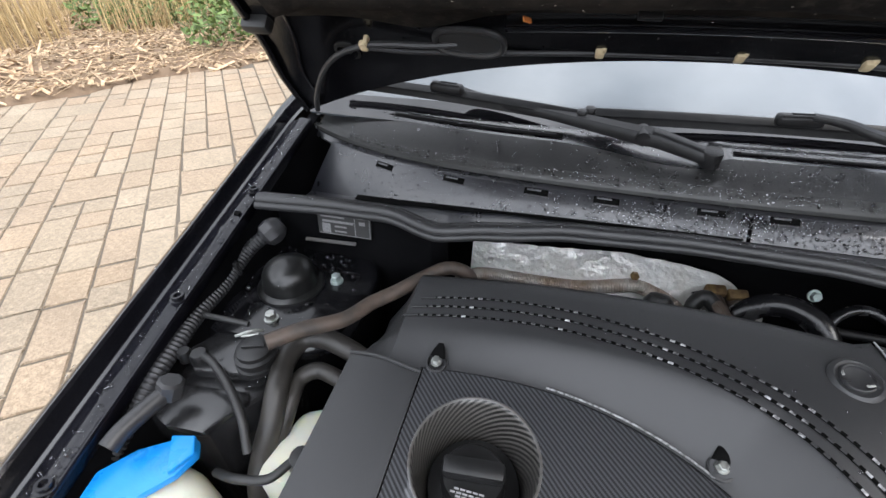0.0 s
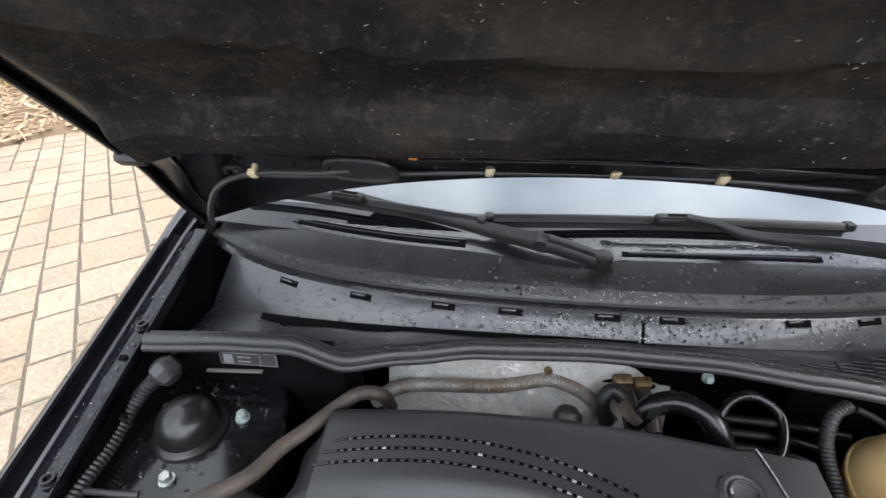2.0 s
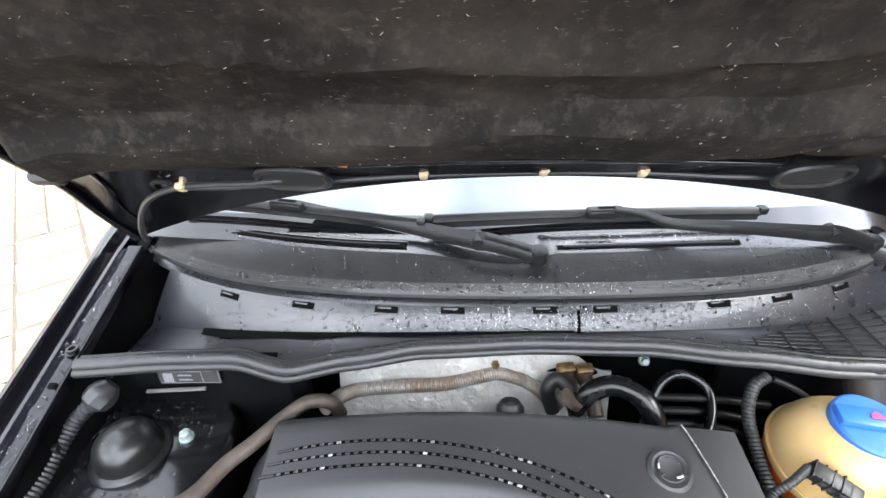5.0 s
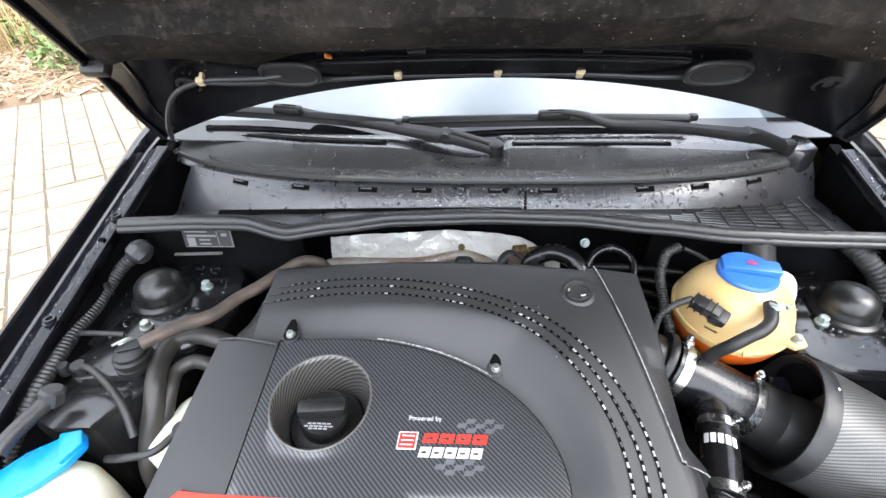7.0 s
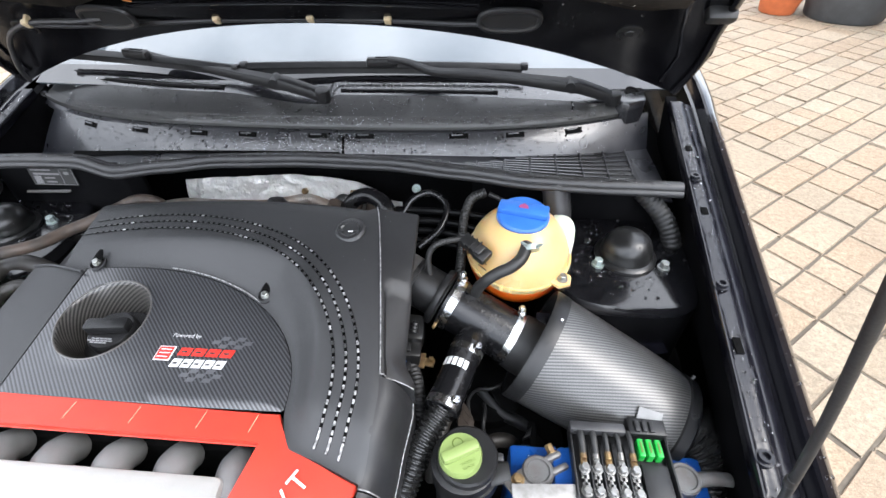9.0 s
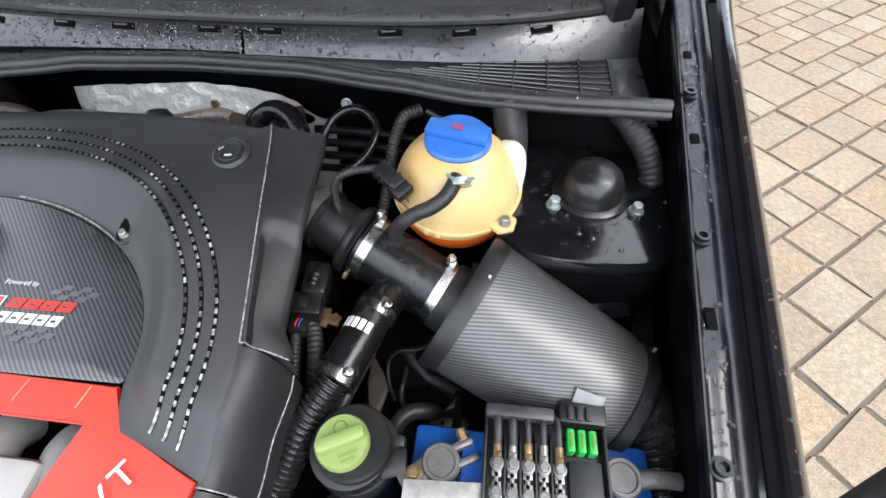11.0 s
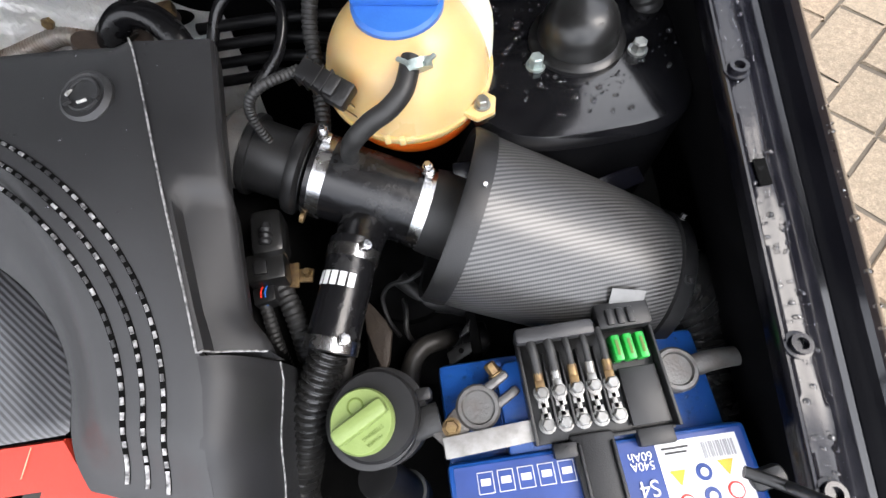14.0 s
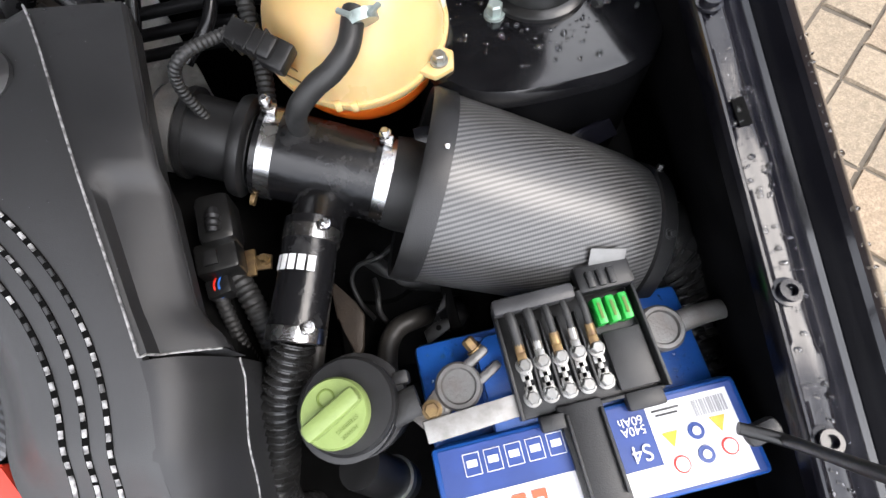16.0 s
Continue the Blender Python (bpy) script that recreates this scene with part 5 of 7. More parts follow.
# printing: readable words lettered, the maker's mark as plain shapes
def on_panel(bm, x, y, w, lift=0.0022, slant=0.0):
    """Lay flat lettering on the panel at a width."""
    xs = [v.co.x for v in bm.verts]
    k = w / (max(xs) - min(xs))
    for v in bm.verts:
        px, py = x + (v.co.x - min(xs)) * k + slant * v.co.y * k, y + v.co.y * k
        v.co = Vector((px, py, z_pan(px, py) + lift))
    return bm


part("print_words", on_panel(plain("Powered by"), -0.098, -0.214, 0.040), M_WHITE, cover, smooth=False)


def mark(x, y, w, h, m, sl=0.25, lift=0.0022):
    bm = bmesh.new()
    pts = [(x, y), (x + w, y), (x + w + sl * h, y + h), (x + sl * h, y + h)]
    bm.faces.new([bm.verts.new((a, b, z_pan(a, b) + lift)) for a, b in pts])
    part("print_mark", bm, m, cover, smooth=False)


mark(-0.110, -0.249, 0.023, 0.021, M_WHITE, 0.1)
mark(-0.1085, -0.2475, 0.020, 0.018, M_REDPRINT, 0.1, 0.0028)
for k in range(3):
    mark(-0.106 + 0.001 * k, -0.2445 + 0.0052 * k, 0.015, 0.0014, M_WHITE, 0.1, 0.0034)
for k in range(4):
    mark(-0.080 + 0.0195 * k, -0.2405, 0.0165, 0.0112, M_REDPRINT)
    mark(-0.0755 + 0.0195 * k, -0.2365, 0.008, 0.0026, M_CARBON, 0.25, 0.0026)
for k in range(5):
    mark(-0.084 + 0.0150 * k, -0.2570, 0.0128, 0.0118, M_WHITE)
    mark(-0.0805 + 0.0150 * k, -0.2530, 0.0060, 0.0028, M_CARBON, 0.25, 0.0026)
for k in range(5):
    for j in range(3):
        if (k + j) % 2:
            mark(-0.040 + 0.011 * k, -0.2275 + 0.0058 * j, 0.011, 0.0058, M_GREYPRINT, 0.4)
            mark(-0.064 + 0.011 * k, -0.2755 + 0.0058 * j, 0.011, 0.0058, M_GREYPRINT, 0.4)

# red frame in front of the panel
frame_poly = [(-0.345, -0.300), (-0.318, -0.306), (0.083, -0.306), (0.093, -0.329), (0.105, -0.347), (0.146, -0.360), (0.192, -0.377), (0.186, -0.404), (0.160, -0.50), (0.03, -0.50), (0.050, -0.42), (0.071, -0.339), (-0.300, -0.338), (-0.330, -0.36), (-0.36, -0.50), (-0.42, -0.50), (-0.40, -0.36)]
bm = prism(frame_poly, 0.0, 0.012, 0.002)
for v in bm.verts:
    v.co.z += red_z(v.co.x, v.co.y) - 0.010
part("red_frame", bm, M_RED, cover, "red painted front frame of the cover")
for x in (-0.18, -0.095, -0.01, 0.055):
    part("paint_crack", box((0.0005, 0.022, 0.0005), (x, -0.320, red_z(x, -0.322) + 0.0032), 0, (7, 0, -14)), M_CLIP, cover)
for k, c in enumerate("VT"):
    bm = plain(c)
    m = Matrix.Translation((0.122 + 0.011 * k, -0.414 + 0.021 * k, red_z(0.13, -0.40 + 0.02 * k) + 0.005)) @ Euler((radians(7), 0, radians(62))).to_matrix().to_4x4() @ Matrix.Diagonal((0.031, 0.031, 1, 1))
    bmesh.ops.transform(bm, matrix=m, verts=bm.verts)
    part("print_letter", bm, M_WHITE, cover, smooth=False)

# intake manifold in front: runners and plenum
man = thing("intake_manifold", "grey cast intake manifold with fat runners", "manifold")
for k in range(5):
    x = -0.285 + 0.078 * k
    part("runner", tube([(x, -0.335, 0.775), (x + 0.006, -0.355, 0.795), (x + 0.012, -0.38, 0.798), (x + 0.016, -0.42, 0.785)], 0.023, 18, 6, flat=0.9), M_RUNNER, man)
part("plenum", prism([(-0.35, -0.52), (0.05, -0.52), (0.035, -0.372), (-0.33, -0.372)], 0.73, 0.826, 0.010, Matrix.Translation((0, 0, 0))), M_ALU, man, "pale alloy plenum")
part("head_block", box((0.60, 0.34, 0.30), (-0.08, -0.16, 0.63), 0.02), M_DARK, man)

# ---- behind the cover: heat shield, pipes ----
shield = thing("heat_shield", "crumpled aluminium foil heat shield on the bulkhead", "heat shield")
rows = []
for i in range(61):
    x = -0.30 + 0.455 * i / 60
    top = 0.855 + 0.016 * math.exp(-((x + 0.06) / 0.13) ** 2) - 0.045 * smooth01(0.06, 0.155, x) - 0.006 * smooth01(-0.24, -0.30, x)
    row = []
    for k in range(25):
        v = k / 24
        z = top - 0.16 * v
        bump = 0.004 * noise.noise((x * 22, z * 22, 1.7)) + 0.0035 * noise.noise((x * 45, z * 45, 7.7)) + 0.002 * abs(noise.noise((x * 80, z * 80, 3.1)))
        row.append(Vector((x, 0.192 - 0.016 * (1 - v) ** 3 * 0.3 + bump - 0.055 * v, z)))
    rows.append(row)
part("foil_sheet", sheet(rows, 0.002, (0, 1, 0)), M_FOIL, shield)
part("foil_bolt", hexbolt(0.007, 0.012, (-0.041, 0.184, 0.838), (0, -0.9, 0.3)), M_BRASS, shield)
part("tab", box((0.016, 0.004, 0.030), (-0.041, 0.182, 0.820), 0.001, (-10, 0, 0)), M_BRASS, shield)
ov = [Vector((0.085 + 0.042 * math.cos(a), 0.178, 0.822 + 0.014 * math.sin(a))) for a in np.linspace(0, math.tau, 25)]
bm = bmesh.new()
bm.faces.new([bm.verts.new(p) for p in ov[:-1]])
# flat black oval stands for the dark inside of the port
part("port_hole", bm, M_SLOT, shield)

def hose(name, pts, r, material, label, category="hose", **kw):
    ob = part(name, tube(pts, r, **kw), material)
    return tagged(ob, label, category)


hose("braided_hose", [(-0.295, 0.080, 0.855), (-0.275, 0.115, 0.842), (-0.25, 0.135, 0.830), (-0.20, 0.15, 0.818), (-0.12, 0.16, 0.814), (-0.06, 0.17, 0.822), (-0.03, 0.172, 0.824), (0.02, 0.165, 0.805), (0.06, 0.13, 0.785)], 0.0115, M_BRAID, "silver braided hose along the bulkhead, rust-stained", ridge=(0.004, 0.0008))
hose("rusty_hose", [(-0.275, 0.085, 0.835), (-0.283, 0.078, 0.870), (-0.310, 0.068, 0.884), (-0.338, 0.045, 0.880), (-0.367, 0.010, 0.876), (-0.392, -0.021, 0.876), (-0.412, -0.062, 0.880), (-0.448, -0.098, 0.888), (-0.478, -0.130, 0.890)], 0.0100, M_RUST, "rust-brown rubber hose reaching across to the canister")
for x, zz in ((0.070, 0.835), (0.100, 0.832)):
    fit_ = thing("hose_fitting", "brown corroded metal hose fitting at the bulkhead", "fitting", "bulkhead fittings")
    part("stub", tube([(x, 0.176, zz - 0.005), (x + 0.003, 0.135, zz - 0.004), (x + 0.006, 0.10, zz - 0.02)], 0.012, 14, 6), M_RUST, fit_)
    part("clamp", box((0.028, 0.016, 0.014), (x, 0.168, zz + 0.008), 0.003, (20, 0, 8)), M_BRASS, fit_)
elb = thing("breather_pipe", "glossy black bent breather pipe with clamp", "pipe")
part("pipe", tube([(0.062, 0.085, 0.850), (0.085, 0.090, 0.882), (0.115, 0.088, 0.897), (0.145, 0.070, 0.895), (0.160, 0.048, 0.875), (0.162, 0.034, 0.840)], 0.0145, 18, 8), M_SILICONE, elb)
part("clamp", band(0.015, 0.008, 0.002, (0.056, 0.082, 0.875), (0.5, 0.1, 0.8)), M_RUST, elb)
hose("black_elbow", [(0.045, 0.12, 0.80), (0.035, 0.13, 0.835), (0.05, 0.14, 0.85), (0.07, 0.125, 0.838)], 0.011, M_RUBBER, "black rubber elbow by the bulkhead")
# dark lump at the back edge of the cover
knob = part("cover_grommet", revolve([(0.016, 0), (0.018, 0.006), (0.018, 0.014), (0.012, 0.022), (0.0, 0.024)], 22, (-0.035, 0.040, 0.893), (0, 0.4, 1)), M_PLASTIC)
tagged(knob, "soft black rubber grommet at the cover's back edge", "grommet")
hose("loop_pipe", [(0.165, 0.075, 0.84), (0.19, 0.11, 0.875), (0.225, 0.12, 0.885), (0.255, 0.10, 0.872), (0.245, 0.06, 0.85), (0.21, 0.03, 0.83)], 0.0065, M_SILICONE, "thin black looped pipe")
hose("corrugated_loom", [(0.322, 0.098, 0.905), (0.300, 0.085, 0.900), (0.288, 0.06, 0.875), (0.287, 0.02, 0.85), (0.285, -0.03, 0.83), (0.27, -0.075, 0.80)], 0.0085, M_RUBBER, "black corrugated wiring loom", ridge=(0.005, 0.0012))
hose("wiring", [(0.33, 0.095, 0.905), (0.355, 0.09, 0.895), (0.385, 0.085, 0.875), (0.40, 0.075, 0.855)], 0.004, M_RUBBER, "thin black wire by the bulkhead")
for k in range(4):
    hose("rear_pipe", [(0.16, 0.10 - 0.012 * k, 0.86 - 0.014 * k), (0.26, 0.095 - 0.012 * k, 0.862 - 0.015 * k), (0.34, 0.09 - 0.02 * k, 0.855 - 0.02 * k)], 0.006, M_BAY, "black pipe running behind the engine")
tube_r = thing("drain_tube", "grey plastic drain tube below the cowl", "tube")
part("tube", tube([(0.440, 0.095, 0.935), (0.446, 0.085, 0.905), (0.450, 0.07, 0.87), (0.45, 0.06, 0.80)], 0.023, 20, 6), M_GREYCON, tube_r)
hose("corner_duct", [(0.588, 0.098, 0.918), (0.606, 0.084, 0.905), (0.628, 0.064, 0.882), (0.642, 0.046, 0.850), (0.644, 0.03, 0.80)], 0.0165, M_RUBBER, "short black corrugated duct in the corner", "duct", ridge=(0.008, 0.0016))
bolt_t = part("bulkhead_bolt", hexbolt(0.0065, 0.010, (0.19, 0.17, 0.860), (0, -0.9, 0.4)), M_TEAL)
tagged(bolt_t, "teal-tinted bolt on the bulkhead", "bolt")

# ---- coolant tank ----
tank = thing("coolant_tank", "yellowed plastic coolant expansion tank with blue cap", "coolant tank")
TC = Vector((0.382, 0.004, 0.852))
TR = 0.0825
prof = []
for q in range(-60, 81, 6):
    a = radians(q)
    prof.append((TR * math.cos(a) + (0.0015 if q == 0 else 0), TR * math.sin(a)))
prof = [(r, h) for r, h in prof]
upper = [(r, h) for r, h in prof if h >= -0.014]
lower = [(r * 1.006, h) for r, h in prof if h <= -0.006]
tilt = (0.0, -0.10, 1.0)
part("upper_shell", revolve(upper[:-1] + [(0.026, 0.078)], 48, TC, tilt), M_TANK, tank, "yellowed translucent upper shell")
part("lower_shell", revolve([(0.03, -0.095)] + lower, 48, TC, tilt), M_FLUID, tank, "lower shell darkened by orange coolant")
part("flange", revolve([(TR * 0.96, 0.000), (TR + 0.003, 0.000), (TR + 0.0038, 0.003), (TR + 0.003, 0.006), (TR * 0.96, 0.006)], 48, TC, tilt), M_TANK, tank)
part("bolt_ear", prism([(0.42, -0.058), (0.440, -0.074), (0.458, -0.068), (0.462, -0.050), (0.44, -0.030)], 0.848, 0.855, 0.002), M_TANK, tank)
part("ear_bolt", hexbolt(0.006, 0.010, (0.447, -0.059, 0.855)), M_ZINC, tank)
part("overflow_lug", tube([(0.44, 0.028, 0.895), (0.452, 0.020, 0.90), (0.456, 0.010, 0.885), (0.455, 0.0, 0.86)], (0.016, 0.012), 14, 6), M_MILK, tank)
for k in range(3):
    part("moulded_tooth", box((0.006, 0.005, 0.010), TC + Vector((-0.030 + 0.014 * k, -0.0845 + 0.004 * abs(k - 1), -0.004)), 0.001), M_TANK, tank)
c0 = TC + Vector((0.0, 0.002, 0.065))
capb = part("tank_cap", revolve([(0.040, 0.0), (0.041, 0.003), (0.041, 0.014), (0.038, 0.017), (0.0, 0.018)], 40, c0, tilt), M_BLUECAP, tank, "ribbed blue screw cap")
part("cap_grip", prism([(-0.039, -0.013), (0.039, -0.013), (0.039, 0.013), (-0.039, 0.013)], 0.0, 0.012, 0.004, Matrix.Translation(c0 + Vector((0, 0, 0.016))) @ Euler((radians(5), 0, radians(-12))).to_matrix().to_4x4()), M_BLUECAP, capb)
part("cap_symbol", prism([(-0.008, -0.005), (0.008, -0.005), (0.006, 0.001), (0.0, 0.006), (-0.006, 0.001)], 0, 0.0006, 0, Matrix.Translation(c0 + Vector((0, 0.0, 0.0287))) @ Euler((radians(5), 0, radians(-12))).to_matrix().to_4x4()), M_CAPRED, capb)
part("level_mark", join(box((0.014, 0.001, 0.012), TC + Vector((-0.060, -0.057, 0.030)), 0, (20, 0, -46)), box((0.018, 0.001, 0.003), TC + Vector((-0.060, -0.060, 0.018)), 0, (15, 0, -46))), M_BRASS, tank)
part("return_hose", tube([TC + Vector((0.005, -0.058, 0.068)), (0.377, -0.080, 0.914), (0.362, -0.092, 0.907), (0.345, -0.097, 0.900), (0.327, -0.099, 0.884), (0.315, -0.088, 0.85), (0.31, -0.075, 0.79)], 0.0088, 16, 8), M_RUBBER, tank, "black rubber return hose")
part("spring_clip", join(band(0.011, 0.008, 0.0018, TC + Vector((0.009, -0.066, 0.067)), (0.1, -0.7, -0.5)), box((0.012, 0.004, 0.003), TC + Vector((0.020, -0.072, 0.078)), 0.001, (0, 0, 40)), box((0.012, 0.004, 0.003), TC + Vector((-0.002, -0.072, 0.080)), 0.001, (0, 0, -40))), M_TEAL, tank)
sens = part("level_sensor", box((0.040, 0.020, 0.018), TC + Vector((-0.076, -0.054, 0.056)), 0.004, (14, 12, -38)), M_PLASTIC, tank, "black sensor plug")
part("plug_collar", box((0.022, 0.024, 0.014), TC + Vector((-0.061, -0.066, 0.050)), 0.003, (14, 12, -38)), M_PLASTIC, sens)
for k in range(4):
    part("plug_rib", box((0.002, 0.022, 0.019), TC + Vector((-0.090 + 0.007 * k, -0.043 - 0.0055 * k, 0.0585 - 0.0012 * k)), 0.0006, (14, 12, -38)), M_PLASTIC, sens)
part("sensor_wire", tube([TC + Vector((-0.093, -0.042, 0.060)), TC + Vector((-0.125, -0.062, 0.066)), TC + Vector((-0.142, -0.066, 0.045)), TC + Vector((-0.14, -0.07, 0.0)), TC + Vector((-0.13, -0.07, -0.05))], 0.005, 10, 8, ridge=(0.004, 0.0008)), M_RUBBER, sens)
brk = part("tank_bracket", join(prism([(0.455, -0.030), (0.492, -0.036), (0.512, -0.056), (0.470, -0.078)], 0.830, 0.834, 0.001), box((0.050, 0.034, 0.003), (0.478, -0.045, 0.835), 0.001, (0, 8, 25)), box((0.028, 0.03, 0.003), (0.425, -0.100, 0.800), 0.001, (30, 0, 0))), M_RAIL)
tagged(brk, "black steel bracket holding the tank", "bracket")

# ---- intake tee, throttle and hoses ----
tee = thing("intake_tee", "glossy black silicone intake tee with steel clamps", "intake pipe")
A, B = Vector((0.268, -0.077, 0.814)), Vector((0.400, -0.128, 0.768))
ax = (B - A).normalized()
part("main_tube", tube([A, A.lerp(B, 0.33), A.lerp(B, 0.66), B], 0.0425, 30, 6), M_SILICONE, tee)
part("branch", tube([A.lerp(B, 0.42), Vector((0.316, -0.122, 0.786)), Vector((0.309, -0.148, 0.795)), Vector((0.306, -0.168, 0.803))], (0.031, 0.0228), 26, 6), M_SILICONE, tee)
for p, r in ((A.lerp(B, 0.08), 0.0425), (A.lerp(B, 0.78), 0.0425)):
    cl = part("hose_clamp", band(r, 0.013, 0.0014, p, ax, 44), M_STEEL, tee, "bright steel clamp")
    s = p + Vector((0.015, 0.014, 0.046))
    part("clamp_screw", join(box((0.013, 0.010, 0.007), s - Vector((0, 0, 0.002)), 0.002, (0, 20, -20)), hexbolt(0.004, 0.006, s + Vector((0, 0.002, 0.004)))), M_STEEL, cl)
part("rubber_collar", revolve([(0.045, -0.012), (0.047, 0.0), (0.047, 0.018), (0.044, 0.020), (0.047, 0.024), (0.050, 0.040), (0.052, 0.060)], 36, A.lerp(B, 0.90), ax), M_RUBBER, tee, "flared rubber collar")
br = thing("breather_branch", "black silicone branch hose with white lettering and clamps", "hose")
C, Dd = Vector((0.305, -0.166, 0.808)), Vector((0.274, -0.262, 0.800))
part("sleeve", tube([C + Vector((0, 0.006, 0)), C.lerp(Dd, 0.35), C.lerp(Dd, 0.7), Dd], 0.0236, 26, 6), M_SILICONE, br)
bx = (Dd - C).normalized()
for p in (C.lerp(Dd, 0.08), C.lerp(Dd, 0.93)):
    cl = part("hose_clamp", band(0.0237, 0.012, 0.0012, p, bx, 36), M_STEEL, br, "bright steel clamp")
    part("clamp_screw", join(box((0.011, 0.009, 0.007), p + Vector((0.016, -0.002, 0.021)), 0.002, (0, 30, 10)), hexbolt(0.0036, 0.005, p + Vector((0.018, -0.002, 0.024)), (0.4, 0, 1))), M_STEEL, cl)
# maker's lettering as plain white blocks wrapped on the sleeve
sd = bx.cross(Vector((0, 0, 1))).normalized()
up = sd.cross(bx).normalized()
if up.z < 0:
    up = -up
for k in range(5):
    a = radians(-44 + 20 * k + 16)
    p = C.lerp(Dd, 0.36)
    rows = []
    for da in (-0.13, -0.04, 0.05, 0.13):
        n = sd * math.sin(a + da) + up * math.cos(a + da)
        rows.append([p + n * 0.0241 - bx * 0.0065, p + n * 0.0243 + bx * 0.0065])
    part("letter_block", sheet(rows, 0.0003, tuple(-(sd * math.sin(a) + up * math.cos(a)))), M_WHITE, br)
hose("corrugated_hose", [Dd - bx * 0.004, (0.252, -0.298, 0.782), (0.242, -0.323, 0.766), (0.231, -0.349, 0.748), (0.221, -0.374, 0.730), (0.213, -0.396, 0.680), (0.209, -0.404, 0.610)], 0.0185, M_RIBBED, "black ribbed hose running down", ridge=(0.0068, 0.0038), seg=20)
thr = thing("throttle_body", "black throttle pipe and flange entering the cover", "throttle")
T0 = A - ax * 0.085
part("pipe", tube([T0, T0.lerp(A, 0.5), A - ax * 0.004], 0.037, 28, 5), M_PLASTIC, thr)
part("flange", revolve([(0.037, -0.006), (0.046, -0.006), (0.048, -0.002), (0.048, 0.004), (0.044, 0.007), (0.037, 0.007)], 40, A - ax * 0.012, ax), M_PLASTIC, thr)
part("foil_ring", band(0.0375, 0.016, 0.002, T0 + ax * 0.012, ax), M_GREYLEAD, thr)
part("lip_ring", band(0.038, 0.006, 0.004, T0 + ax * 0.026, ax), M_PLASTIC, thr)
part("flange_bolt", revolve([(0.006, 0), (0.006, 0.004), (0.003, 0.005)], 14, A + Vector((-0.014, -0.044, -0.012)), -ax), M_BRASS, thr)
vac = thing("solenoid_valve", "black solenoid valve with small pipe stub and plug", "valve")
part("body", join(box((0.032, 0.050, 0.036), (0.221, -0.140, 0.806), 0.008, (0, 8, 6)), box((0.036, 0.030, 0.032), (0.218, -0.174, 0.800), 0.004, (0, 8, 6))), M_WETCAP, vac)
part("nipple", revolve([(0.0050, 0.0), (0.0066, 0.003), (0.0050, 0.006), (0.0066, 0.009), (0.0050, 0.012), (0.0066, 0.015), (0.0052, 0.018), (0.0040, 0.022), (0.0, 0.022)], 16, (0.224, -0.156, 0.824), (0.05, 1, 0.1)), M_PLASTIC, vac)
part("latch", box((0.012, 0.014, 0.004), (0.217, -0.176, 0.818), 0.0012, (0, 8, 6)), M_PLASTIC, vac)
part("plug", box((0.022, 0.018, 0.020), (0.214, -0.197, 0.793), 0.003, (0, 0, 10)), M_PLASTIC, vac)
for k, mm in enumerate((M_REDPRINT, M_BLUECAP)):
    part("wire", tube([(0.213 + 0.004 * k, -0.189, 0.803), (0.212 + 0.004 * k, -0.197, 0.805), (0.211 + 0.004 * k, -0.206, 0.796)], 0.0009, 6, 4), mm, vac)
brc = part("brass_bracket", join(box((0.034, 0.014, 0.004), (0.240, -0.176, 0.785), 0.001, (0, 0, -8)), box((0.010, 0.026, 0.004), (0.238, -0.176, 0.787), 0.001), hexbolt(0.004, 0.008, (0.252, -0.176, 0.787))), M_BRASS)
tagged(brc, "tarnished brass cable bracket", "bracket")
hose("loom_hose", [(0.222, -0.184, 0.785), (0.230, -0.198, 0.785), (0.238, -0.224, 0.778), (0.240, -0.255, 0.755), (0.234, -0.30, 0.71)], 0.0105, M_RUBBER, "black corrugated loom going down by the cover", ridge=(0.006, 0.0016))
hose("thin_loom", [(0.208, -0.190, 0.795), (0.212, -0.212, 0.788), (0.214, -0.240, 0.765), (0.214, -0.27, 0.72)], 0.0065, M_RUBBER, "thin black corrugated loom", ridge=(0.005, 0.001))

# ---- carbon air filter drum ----
drum = thing("air_filter", "carbon-fibre air filter drum with black end rings", "air filter")
R0 = Vector((0.413, -0.146, 0.797))
fx = Vector((0.885, -0.36, -0.295)).normalized()
E0 = R0 + fx * 0.208


def drum_ring(p, r, sq=0.90, n=56):
    s = fx.cross(Vector((0, 0, 1))).normalized()
    u = s.cross(fx).normalized()
    return [p + s * r * math.cos(k * math.tau / n) + u * r * sq * math.sin(k * math.tau / n) for k in range(n)]


rows = [drum_ring(R0 + fx * (0.208 * v), r) for v, r in ((0.0, 0.0890), (0.1, 0.0885), (0.25, 0.087), (0.45, 0.0845), (0.65, 0.082), (0.82, 0.0795), (0.90, 0.077), (0.96, 0.0735), (1.0, 0.069))]
part("drum", loft(rows, True, False, uv=True), M_CARBON_DRUM, drum, "grey twill carbon drum")
rows = [drum_ring(R0 + fx * d, r) for d, r in ((0.004, 0.0905), (-0.014, 0.0915), (-0.018, 0.0895), (-0.016, 0.0845), (0.006, 0.0845), (0.02, 0.078), (0.05, 0.074))]
part("front_ring", loft(rows, True, False), M_PLASTIC, drum, "black plastic front ring")
part("inner_wall", loft([drum_ring(R0 + fx * 0.05, 0.074), drum_ring(R0 + fx * 0.055, 0.02)], True, False), M_RUST, drum)
